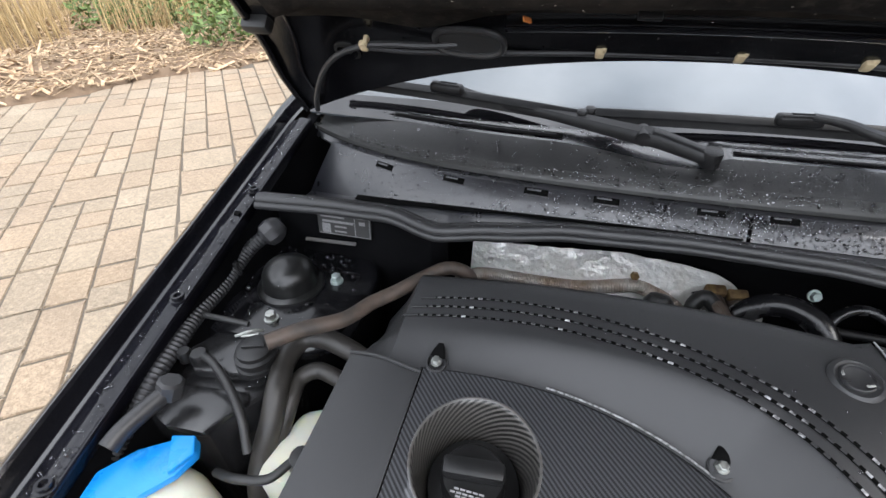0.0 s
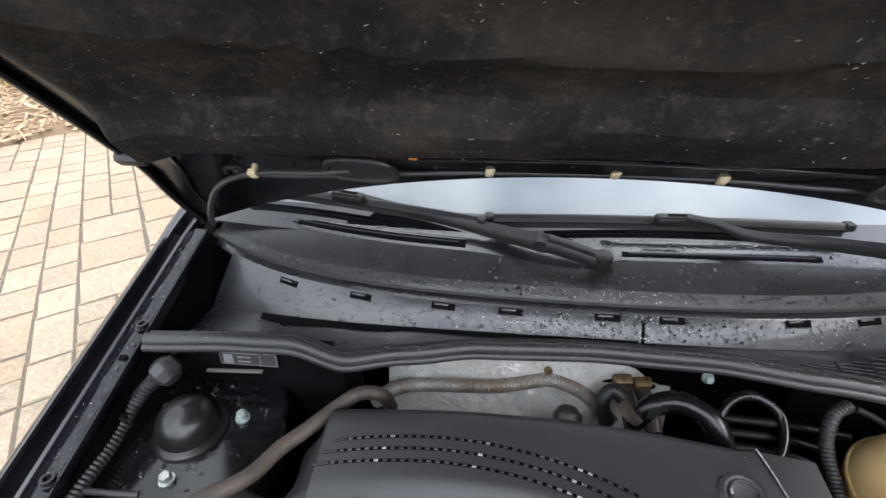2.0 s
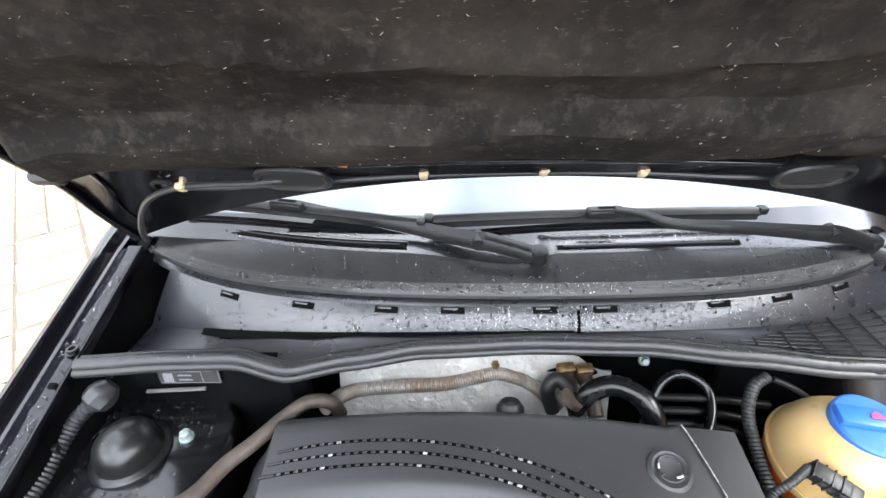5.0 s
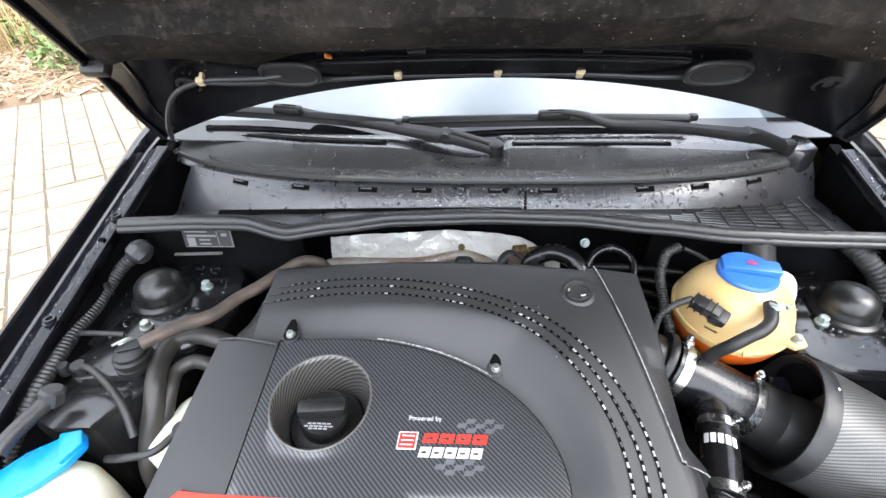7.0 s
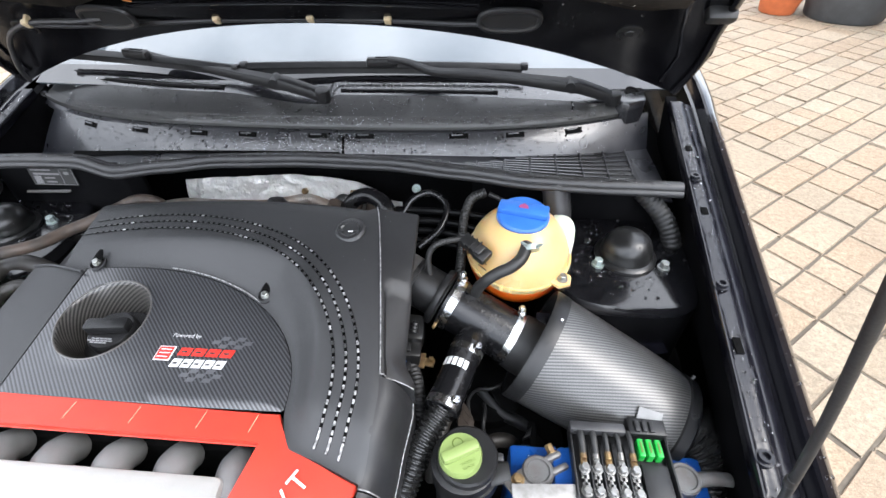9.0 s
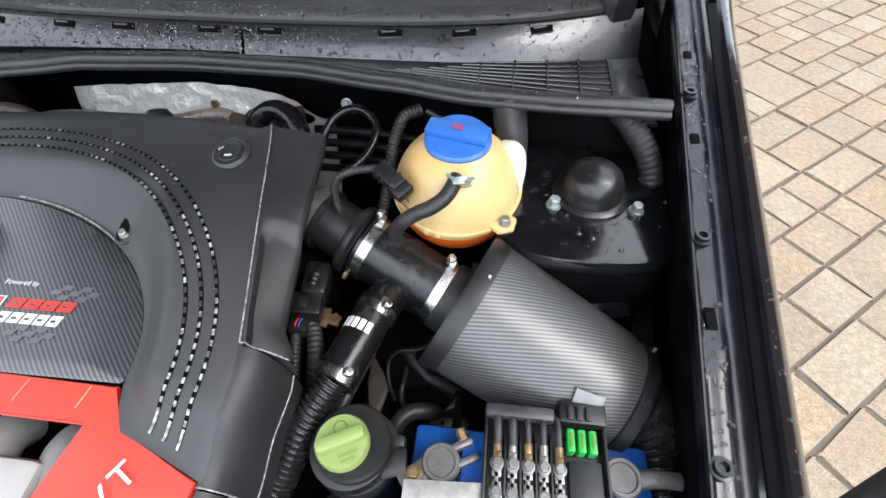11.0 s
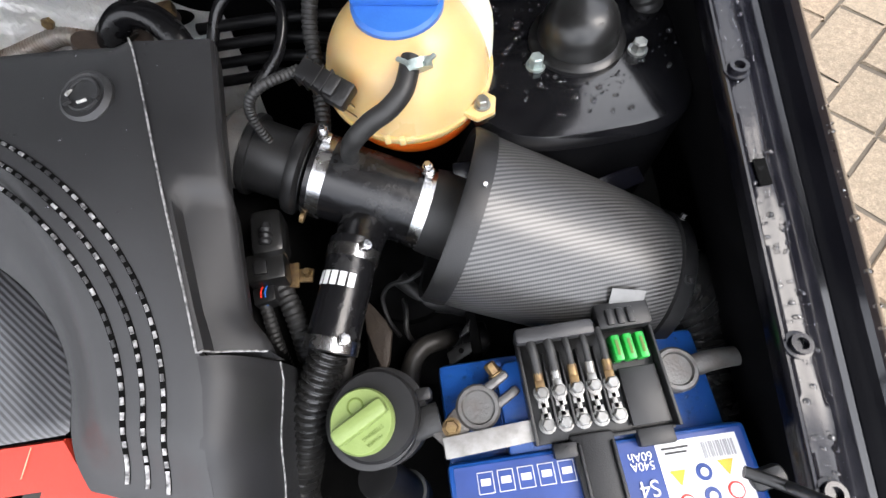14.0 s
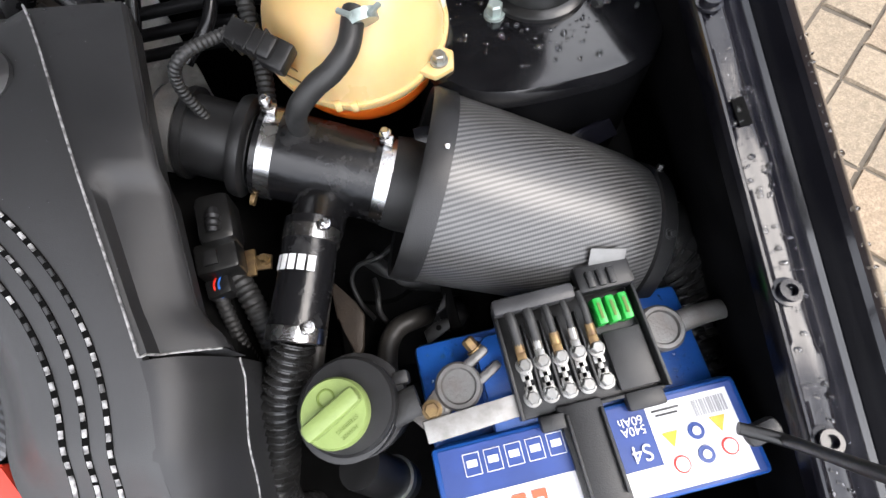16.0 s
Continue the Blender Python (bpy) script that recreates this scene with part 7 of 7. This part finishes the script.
hose("coolant_hose", [(-0.380, -0.084, 0.838), (-0.407, -0.080, 0.848), (-0.440, -0.077, 0.853), (-0.464, -0.088, 0.852), (-0.468, -0.120, 0.850), (-0.456, -0.158, 0.848), (-0.452, -0.185, 0.826), (-0.455, -0.210, 0.795), (-0.452, -0.236, 0.76), (-0.45, -0.25, 0.66)], 0.0135, M_OLD, "thick worn grey-black coolant hose bending down", seg=18)
hose("coolant_hose", [(-0.382, -0.120, 0.826), (-0.405, -0.116, 0.834), (-0.430, -0.114, 0.836), (-0.446, -0.130, 0.834), (-0.444, -0.157, 0.828), (-0.445, -0.180, 0.808), (-0.45, -0.205, 0.77)], 0.0105, M_OLD, "second worn hose beside the engine", seg=16)
con = thing("wing_conduit", "grey corrugated wiring conduit along the inner wing", "conduit")
part("conduit", tube([(-0.595, 0.050, 0.902), (-0.612, 0.030, 0.888), (-0.618, 0.000, 0.876), (-0.616, -0.040, 0.868), (-0.612, -0.094, 0.868), (-0.604, -0.145, 0.864), (-0.600, -0.20, 0.852), (-0.605, -0.30, 0.80)], 0.0110, 16, 8, ridge=(0.006, 0.0016)), M_GREYCON, con)
part("boot", revolve([(0.012, -0.012), (0.019, -0.006), (0.021, 0.006), (0.018, 0.016), (0.011, 0.024)], 8, (-0.590, 0.055, 0.904), (0.4, 0.5, 0.3)), M_GREYCON, con)
part("clip", box((0.018, 0.009, 0.026), (-0.618, -0.006, 0.876), 0.002, (0, 0, 8)), M_PLASTIC, con)
hose("tower_wire", [(-0.615, -0.094, 0.868), (-0.590, -0.093, 0.868), (-0.565, -0.092, 0.867), (-0.540, -0.088, 0.862)], 0.004, M_RUBBER, "thin black wire across the strut tower")
clipm = part("spring_clamp", join(tube([(-0.542, -0.112, 0.864), (-0.524, -0.102, 0.868), (-0.512, -0.094, 0.864)], 0.002, 8, 4), box((0.022, 0.007, 0.002), (-0.526, -0.104, 0.864), 0.0008, (15, 0, 24))), M_ZINC)
tagged(clipm, "small bright spring clamp near the strut tower", "clamp")
plate = part("bulkhead_strip", box((0.085, 0.006, 0.003), (-0.510, 0.092, 0.878), 0.001, (20, 0, 4)), M_GREYLEAD)
tagged(plate, "thin grey metal strip under the sticker", "strip")

# ---- rain drops lying on the wet panels ----
rng = random.Random(77)


def drops(name, count, place, size, parent, label="", material=None):
    """Flattened beads of water, each a small dome; place() gives a point and a normal."""
    v, f = [], []
    for k in range(count):
        p, n = place()
        r = size[0] * (size[1] / size[0]) ** (rng.random() ** 1.4)
        q = n.to_track_quat("Z", "Y").to_matrix()
        sx, sy, a = rng.uniform(0.7, 1.5), rng.uniform(0.7, 1.2), rng.uniform(0, 6.3)
        b = len(v)
        for rad, h in ((1.0, -0.1), (0.88, 0.40), (0.48, 0.68)):
            for j in range(7):
                t = j * math.tau / 7
                x, y = rad * r * sx * math.cos(t), rad * r * sy * math.sin(t)
                v.append(tuple(p + q @ Vector((x * math.cos(a) - y * math.sin(a), x * math.sin(a) + y * math.cos(a), h * r))))
        v.append(tuple(p + q @ Vector((0, 0, 0.76 * r))))
        for ring in (0, 7):
            for j in range(7):
                f.append((b + ring + j, b + ring + (j + 1) % 7, b + ring + 7 + (j + 1) % 7, b + ring + 7 + j))
        for j in range(7):
            f.append((b + 14 + j, b + 14 + (j + 1) % 7, b + 21))
    me = bpy.data.meshes.new(name)
    me.from_pydata(v, [], f)
    for pl in me.polygons:
        pl.use_smooth = True
    me.materials.append(material or M_WATER)
    ob = new(name, me)
    if parent is not None:
        ob.parent = parent
    return tagged(ob, label, kind="stuff")


def on_cowl():
    x = rng.gauss(0.06, 0.20) if rng.random() < 0.72 else rng.uniform(-0.56, 0.58)
    x = max(-0.57, min(0.59, x))
    return cowl_low(x, rng.uniform(0.34, 0.97)) + Vector((0, -0.0002, 0.0002)), Vector((0, -0.75, 0.66))


def on_upper():
    x = rng.uniform(-0.55, 0.55)
    return lip_front(x).lerp(riser_foot(x), rng.uniform(0.1, 0.9)) + Vector((0, 0, 0.0012)), Vector((0, -0.5, 1))


def on_riser():
    x = rng.gauss(0.10, 0.30)
    x = max(-0.55, min(0.48, x))
    return riser_foot(x).lerp(crest(x), rng.uniform(0.05, 0.95)) + Vector((0, -0.001, 0.0016)), Vector((0, -0.7, 0.9))


def on_upper_back():
    x = rng.uniform(-0.50, 0.5)
    return deck(x, rng.uniform(0.15, 0.95)) + Vector((0, 0, 0.0002)), Vector((0, -0.1, 1))


def on_middle():
    """White specks gathered about the middle of the cowl."""
    x = rng.gauss(0.0, 0.10)
    if rng.random() < 0.72:
        return cowl_low(x, rng.uniform(0.40, 0.97)) + Vector((0, -0.0002, 0.0002)), Vector((0, -0.75, 0.66))
    return lip_front(x).lerp(riser_foot(x), rng.uniform(0.0, 1.0)) + Vector((0, 0, 0.0012)), Vector((0, -0.4, 1))


def on_seal():
    x = rng.uniform(-0.58, 0.62)
    y, z = seal_pt(x)
    return Vector((x, y + rng.uniform(-0.005, 0.005), z + 0.0088)), Vector((0, 0, 1))


def on_tower(cx, cy):
    def place():
        while True:
            a, r = rng.uniform(0, 6.3), rng.uniform(0.054, 0.100)
            return Vector((cx + r * math.cos(a), cy + r * math.sin(a), 0.8502)), Vector((0, 0, 1))
    return place


def on_dome(cx, cy):
    def place():
        a, q = rng.uniform(0, 6.3), rng.uniform(0.25, 1.4)
        n = Vector((math.cos(a) * math.cos(q), math.sin(a) * math.cos(q), math.sin(q)))
        return Vector((cx + 0.0388 * math.cos(q) ** 0.8 * math.cos(a), cy + 0.0388 * math.cos(q) ** 0.8 * math.sin(a), 0.867 + 0.030 * math.sin(q))), n
    return place


def on_rail():
    side = rng.choice((-1, 1))
    y = rng.uniform(-0.55, 0.28)
    return Vector((XC + side * (rail_x(y) + rng.uniform(-0.008, 0.014)), y, rail_z(y) + 0.0004)), Vector((0, 0, 1))


def on_fender():
    side = rng.choice((-1, 1))
    y = rng.uniform(-0.55, 0.28)
    return Vector((XC + side * (rail_x(y) + rng.uniform(0.048, 0.058)), y, rail_z(y) + 0.0085)), Vector((0, 0, 1))


def on_battery():
    return Vector((rng.choice((rng.uniform(0.37, 0.436), rng.uniform(0.56, 0.598))), rng.uniform(-0.36, -0.285), 0.7642)), Vector((0, 0, 1))


def on_bonnet():
    x, s = rng.uniform(-0.56, 0.58), rng.uniform(-0.005, 0.075)
    return bon(s, x, -0.0004), Vector((0, -0.72, -0.69))


def on_cover():
    while True:
        x, y = rng.gauss(0.09, 0.09), rng.uniform(-0.30, 0.0)
        if x < 0.20 and math.hypot(x + 0.20, (y + 0.29) * 1.5) > 0.34:
            return Vector((x, y, z_top(x, y) + 0.0004)), Vector((0, -0.2, 1))


def on_drop_panel():
    return Vector((rng.uniform(-0.57, -0.47), rng.uniform(-0.17, -0.10), 0.8522)), Vector((0, 0, 1))


drops("rain_drop", 3000, on_cowl, (0.0005, 0.0022), cowl, "clear rain drops on the cowl")
drops("rain_drop", 1300, on_upper, (0.0008, 0.0028), cowl, "fine rain drops on the lip")
drops("rain_drop", 420, on_riser, (0.0012, 0.0036), cowl, "rain drops on the riser")
drops("white_speck", 260, on_middle, (0.0003, 0.0012), cowl, "small white specks", M_SPOT)
drops("rain_drop", 500, on_upper_back, (0.0006, 0.0032), cowl, "rain drops behind the lip")
drops("rain_drop", 600, on_seal, (0.0006, 0.0022), seal, "fine rain drops on the rubber")
drops("rain_drop", 170, on_tower(-0.537, 0.010), (0.0008, 0.0036), car, "rain drops on the strut tower")
drops("rain_drop", 170, on_tower(0.557, 0.010), (0.0008, 0.0036), car, "rain drops on the strut tower")
drops("rain_drop", 60, on_dome(0.557, 0.010), (0.0005, 0.0018), car, "rain drops on the cap")
drops("rain_drop", 40, on_dome(-0.537, 0.010), (0.0005, 0.0015), car, "rain drops on the cap")
drops("rain_drop", 700, on_rail, (0.0006, 0.0026), car, "rain drops along the rails")
drops("rain_drop", 120, on_fender, (0.0008, 0.0022), car, "rain drops along the fenders")
drops("rain_drop", 200, on_battery, (0.0006, 0.0022), bat, "rain drops on the battery")
drops("rain_drop", 320, on_bonnet, (0.0006, 0.0022), bonnet, "rain drops under the bonnet edge")
drops("rain_drop", 45, on_cover, (0.0008, 0.0022), cover, "a few rain drops on the cover")
drops("rain_drop", 60, on_drop_panel, (0.0008, 0.003), can, "rain drops on the canister")

# ---- ground: tumbled block paving, mulch bed, pots ----
rng = random.Random(11)
ground = part("ground", box((120, 120, 0.2), (0, 0, -0.107), 0), M_JOINT, None)
tagged(ground, "dark sand-filled joints of the paved drive reaching far off", "ground", kind="structure")
pavement = thing("pavement", "drive of tumbled beige and pink block pavers", "paving", kind="structure")


def bed_side(x, y):
    """Over 0 inside the planted bed."""
    return (y - 2.335) * 0.66 - (x + 5.05) * 0.75 + 0.12 * math.sin(x * 2.1) + 0.06 * math.sin(y * 5.3)


paver_meshes = {}


def paver_mesh(w, l, v):
    key = (round(w * 500), round(l * 500), v)
    if key not in paver_meshes:
        r = random.Random(hash(key) % 1000)
        bm = bmesh.new()
        n = 5
        top = []
        w2, l2 = w / 2 - 0.0017, l / 2 - 0.0017
        outline = []
        for a, b in ((-1, -1), (1, -1), (1, 1), (-1, 1)):
            for da, db in (((0.05, 0), (0, 0.05)) if a * b > 0 else ((0, 0.05), (0.05, 0))):
                outline.append((a * (w2 - da * w2) + r.uniform(-1, 1) * 0.0022, b * (l2 - db * l2) + r.uniform(-1, 1) * 0.0022))
        lo = [bm.verts.new((x, y, -0.03)) for x, y in outline]
        md = [bm.verts.new((x, y, -0.008)) for x, y in outline]
        hi = [bm.verts.new((x * (1 - 0.0035 / w2), y * (1 - 0.0035 / l2), 0.0 + r.uniform(-0.0015, 0.001))) for x, y in outline]
        for q0, q1 in ((lo, md), (md, hi)):
            for k in range(8):
                bm.faces.new((q0[k], q0[(k + 1) % 8], q1[(k + 1) % 8], q1[k]))
        bm.faces.new(hi)
        me = bpy.data.meshes.new("paver")
        bm.to_mesh(me)
        bm.free()
        me.materials.append(M_PAVER)
        paver_meshes[key] = me
    return paver_meshes[key]


far_bm_v, far_bm_f = [], []


def lay(x_test, angle, near):
    """Courses of mixed square and oblong blocks over one side of the drive."""
    c, s = math.cos(radians(angle)), math.sin(radians(angle))
    u = -9.0
    todo = []

    def put(u0, w, v0, l):
        cv, cu = v0 + l / 2, u0 + w / 2
        x, y = cv * c - cu * s, cv * s + cu * c
        if x_test(x, y) and bed_side(x, y) <= 0:
            todo.append((near(x, y), x, y, w, l))

    while u < 9.0:
        kind = rng.random()
        if kind < 0.62:
            # a double course, with a large square block here and there
            ends = [-9.0 + rng.uniform(0, 0.1)] * 2
            while min(ends) < 9.0:
                if abs(ends[0] - ends[1]) < 0.03 and rng.random() < 0.30:
                    put(u, 0.330, max(ends), 0.330)
                    ends = [max(ends) + 0.330] * 2
                else:
                    k = 0 if ends[0] <= ends[1] else 1
                    l = rng.choice((0.165, 0.165, 0.240, 0.240, 0.330))
                    if abs(ends[k] + l - ends[1 - k]) < 0.05:
                        l = max(0.12, ends[1 - k] - ends[k])
                    put(u + 0.165 * k, 0.165, ends[k], l)
                    ends[k] += l
            u += 0.330
        else:
            w = 0.240 if kind < 0.86 else 0.165
            v = -9.0 + rng.uniform(0, 0.2)
            while v < 9.0:
                l = rng.choice((0.165, 0.165, 0.240, 0.330))
                put(u, w, v, l)
                v += l
            u += w
    todo.sort()
    for k, (d, x, y, w, l) in enumerate(todo):
        me = paver_mesh(l, w, rng.randrange(4))
        m = Matrix.Translation((x, y, rng.uniform(-0.003, 0.003))) @ Euler((rng.uniform(-0.01, 0.01), rng.uniform(-0.01, 0.01), radians(angle) + rng.uniform(-0.006, 0.006))).to_matrix().to_4x4()
        if k < 300:
            ob = new("paver", me)
            ob.parent = pavement
            ob.matrix_basis = m
        else:
            base = len(far_bm_v)
            far_bm_v.extend([tuple(m @ q.co) for q in me.vertices])
            far_bm_f.extend([tuple(base + i for i in p.vertices) for p in me.polygons])


lay(lambda x, y: -6.5 < x < 0.08 and -4.0 < y < 6.5, 129.5, lambda x, y: math.hypot(x + 2.3, y - 1.2))
lay(lambda x, y: 0.02 < x < 6.4 and -4.0 < y < 7.0, 38.5, lambda x, y: math.hypot(x - 1.7, y - 0.9))
me = bpy.data.meshes.new("pavers")
me.from_pydata(far_bm_v, [], far_bm_f)
me.materials.append(M_PAVER_FAR)
far = new("far_paving", me)
far.parent = pavement
far["kind"] = "stuff"

# ---- planted bed: soil, bark, dry stalks, leaves ----
rng = random.Random(23)


def inside(x0, x1, y0, y1, least=-0.03):
    while True:
        x, y = rng.uniform(x0, x1), rng.uniform(y0, y1)
        if bed_side(x, y) > least:
            return x, y


rows = []
for i in range(61):
    row = []
    for k in range(41):
        x, y = -14 + 12.5 * i / 60, 1.5 + 10.5 * k / 40
        d = bed_side(x, y)
        row.append(Vector((x, y, (0.05 + 0.10 * smooth01(0, 1.2, d) + 0.04 * noise.noise((x * 2, y * 2, 0))) if d > 0 else -0.06)))
    rows.append(row)
soil = part("planting_bed", sheet(rows, 0.05), M_SOIL)
tagged(soil, "raised bed of brown soil and bark mulch", "planting bed", kind="structure")


def soil_z(x, y):
    return 0.05 + 0.10 * smooth01(0, 1.2, bed_side(x, y)) + 0.04 * noise.noise((x * 2, y * 2, 0))


def scatter(name, count, area, make, material, label, category):
    v, f = [], []
    for k in range(count):
        x, y = inside(*area)
        make(x, y, soil_z(x, y), v, f)
    me = bpy.data.meshes.new(name)
    me.from_pydata(v, [], f)
    me.materials.append(material)
    return tagged(new(name, me), label, category, kind="stuff")


def slab(x, y, z, v, f, l, w, t, lean=0.35):
    m = Matrix.Translation((x, y, z + t)) @ Euler((rng.gauss(0, lean), rng.gauss(0, lean), rng.uniform(0, 6.3))).to_matrix().to_4x4()
    b = len(v)
    for a in (-1, 1):
        for c in (-1, 1):
            for d in (-1, 1):
                v.append(tuple(m @ Vector((a * l * rng.uniform(0.8, 1), c * w * rng.uniform(0.7, 1), d * t))))
    f.extend([(b, b + 1, b + 3, b + 2), (b + 4, b + 6, b + 7, b + 5), (b, b + 4, b + 5, b + 1), (b + 2, b + 3, b + 7, b + 6), (b, b + 2, b + 6, b + 4), (b + 1, b + 5, b + 7, b + 3)])


def chip(x, y, z, v, f):
    big = rng.random()
    slab(x, y, z, v, f, rng.uniform(0.02, 0.06) if big < 0.9 else rng.uniform(0.08, 0.22), rng.uniform(0.006, 0.022), 0.004)


def stalk(x, y, z, v, f):
    h, lean, a = rng.uniform(0.35, 1.1), rng.gauss(0, 0.28), rng.uniform(0, 6.3)
    b, w = len(v), rng.uniform(0.003, 0.007)
    for k in range(4):
        t = k / 3
        o = lean * h * t * t
        for s in (-1, 1):
            v.append((x + o * math.cos(a) + s * w * (1 - 0.8 * t) * math.sin(a), y + o * math.sin(a) - s * w * (1 - 0.8 * t) * math.cos(a), z + h * t))
    for k in range(3):
        f.append((b + 2 * k, b + 2 * k + 1, b + 2 * k + 3, b + 2 * k + 2))


def twigpiece(x, y, z, v, f):
    slab(x, y, z + 0.02, v, f, rng.uniform(0.10, 0.28), 0.004, 0.003, 0.12)


def leaf_at(x, y, z, v, f, size=0.05, high=0.5):
    m = Matrix.Translation((x, y, z + rng.uniform(0.05, high))) @ Euler((rng.gauss(0, 0.7), rng.gauss(0, 0.7), rng.uniform(0, 6.3))).to_matrix().to_4x4()
    b, l = len(v), rng.uniform(0.5, 1.0) * size
    for p in ((-l, 0, 0), (-0.3 * l, 0.4 * l, 0.1 * l), (0.5 * l, 0.33 * l, 0.05 * l), (l, 0, -0.1 * l), (0.5 * l, -0.33 * l, 0.05 * l), (-0.3 * l, -0.4 * l, 0.1 * l)):
        v.append(tuple(m @ Vector(p)))
    f.append(tuple(range(b, b + 6)))


scatter("bark_mulch", 9000, (-9, -2.6, 2.2, 8), chip, M_CHIP, "pale bark chips and wood splinters strewn over the bed", "mulch")
scatter("dry_twig", 1500, (-9, -2.6, 2.4, 8), twigpiece, M_CHIP, "dry fallen twigs and straw on the bed", "twigs")


def clump(cx, cy, r):
    def make(x, y, z, v, f):
        a, q = rng.uniform(0, 6.3), r * math.sqrt(rng.random())
        x, y = cx + q * math.cos(a), cy + q * math.sin(a)
        stalk(x, y, soil_z(x, y), v, f)
    return make


for cx, cy, r, n in ((-6.7, 3.6, 0.7, 420), (-5.7, 4.9, 0.6, 300), (-7.8, 4.6, 0.9, 420), (-6.4, 6.2, 1.0, 420)):
    g = scatter("dry_grass", n, (-9, -2.6, 2.4, 8), clump(cx, cy, r), M_STRAW, "clump of tall straw-coloured dry grass", "grass")
for cx, cy, r, n in ((-6.2, 5.2, 0.8, 900), (-4.9, 5.4, 0.7, 700), (-4.25, 4.35, 0.35, 260), (-7.6, 6.6, 1.2, 900), (-3.9, 5.0, 0.5, 300)):
    def make(x, y, z, v, f, cx=cx, cy=cy, r=r):
        a, q = rng.uniform(0, 6.3), r * math.sqrt(rng.random())
        leaf_at(cx + q * math.cos(a), cy + q * math.sin(a), soil_z(cx, cy), v, f, 0.055, 0.35)
    scatter("green_plant", n, (-9, -2.6, 2.4, 8), make, M_LEAVES, "low green leafy plant in the bed", "plant")

# ---- plain wall added out of view: closes the drive and darkens the fender's reflections ----
tagged(part("wall_east", box((0.3, 17.6, 4.6), (6.6, -3.2, 2.3), 0.01), M_UNSEEN_WALL), "added plain brown wall out of view, darkens reflections from the right", "wall", kind="structure")

# ---- pots on the far side of the drive ----
pot = thing("flower_pot", "terracotta flower pot on the paving", "flower pot")
part("pot_wall", revolve([(0.16, 0.0), (0.17, 0.02), (0.23, 0.30), (0.25, 0.31), (0.25, 0.36), (0.22, 0.36), (0.20, 0.30), (0.0, 0.29)], 36, (3.42, 5.05, 0.005)), M_TERRA, pot)
pot = thing("flower_pot", "large dark grey plastic tub with a shrub", "flower pot")
part("pot_wall", revolve([(0.33, 0.0), (0.345, 0.02), (0.41, 0.36), (0.44, 0.37), (0.44, 0.41), (0.39, 0.41), (0.38, 0.36), (0.0, 0.35)], 44, (3.98, 4.86, 0.005)), M_POT, pot)
v, f = [], []
for k in range(46):
    a, lean, h = rng.uniform(0, 6.3), rng.uniform(0.1, 0.9), rng.uniform(0.4, 0.9)
    x, y = 4.55 + rng.gauss(0, 0.12), 4.15 + rng.gauss(0, 0.12)
    b = len(v)
    for j in range(4):
        t = j / 3
        for s in range(3):
            w = 0.007 * (1 - 0.7 * t)
            v.append((x + lean * h * t * math.cos(a) + w * math.cos(s * 2.1), y + lean * h * t * math.sin(a) + w * math.sin(s * 2.1), h * t))
    for j in range(3):
        for s in range(3):
            f.append((b + 3 * j + s, b + 3 * j + (s + 1) % 3, b + 3 * j + 3 + (s + 1) % 3, b + 3 * j + 3 + s))
me = bpy.data.meshes.new("twigs")
me.from_pydata(v, [], f)
me.materials.append(M_TWIG)
shrub = thing("shrub", "bare red-twigged shrub with a few green leaves", "shrub")
tw = new("branches", me)
tw.parent = shrub
v, f = [], []
for k in range(90):
    leaf_at(4.5 + rng.gauss(0, 0.28), 4.2 + rng.gauss(0, 0.28), 0.0, v, f, 0.05, 0.6)
me = bpy.data.meshes.new("leaves")
me.from_pydata(v, [], f)
me.materials.append(M_LEAVES)
lv = new("crown", me)
lv.parent = shrub
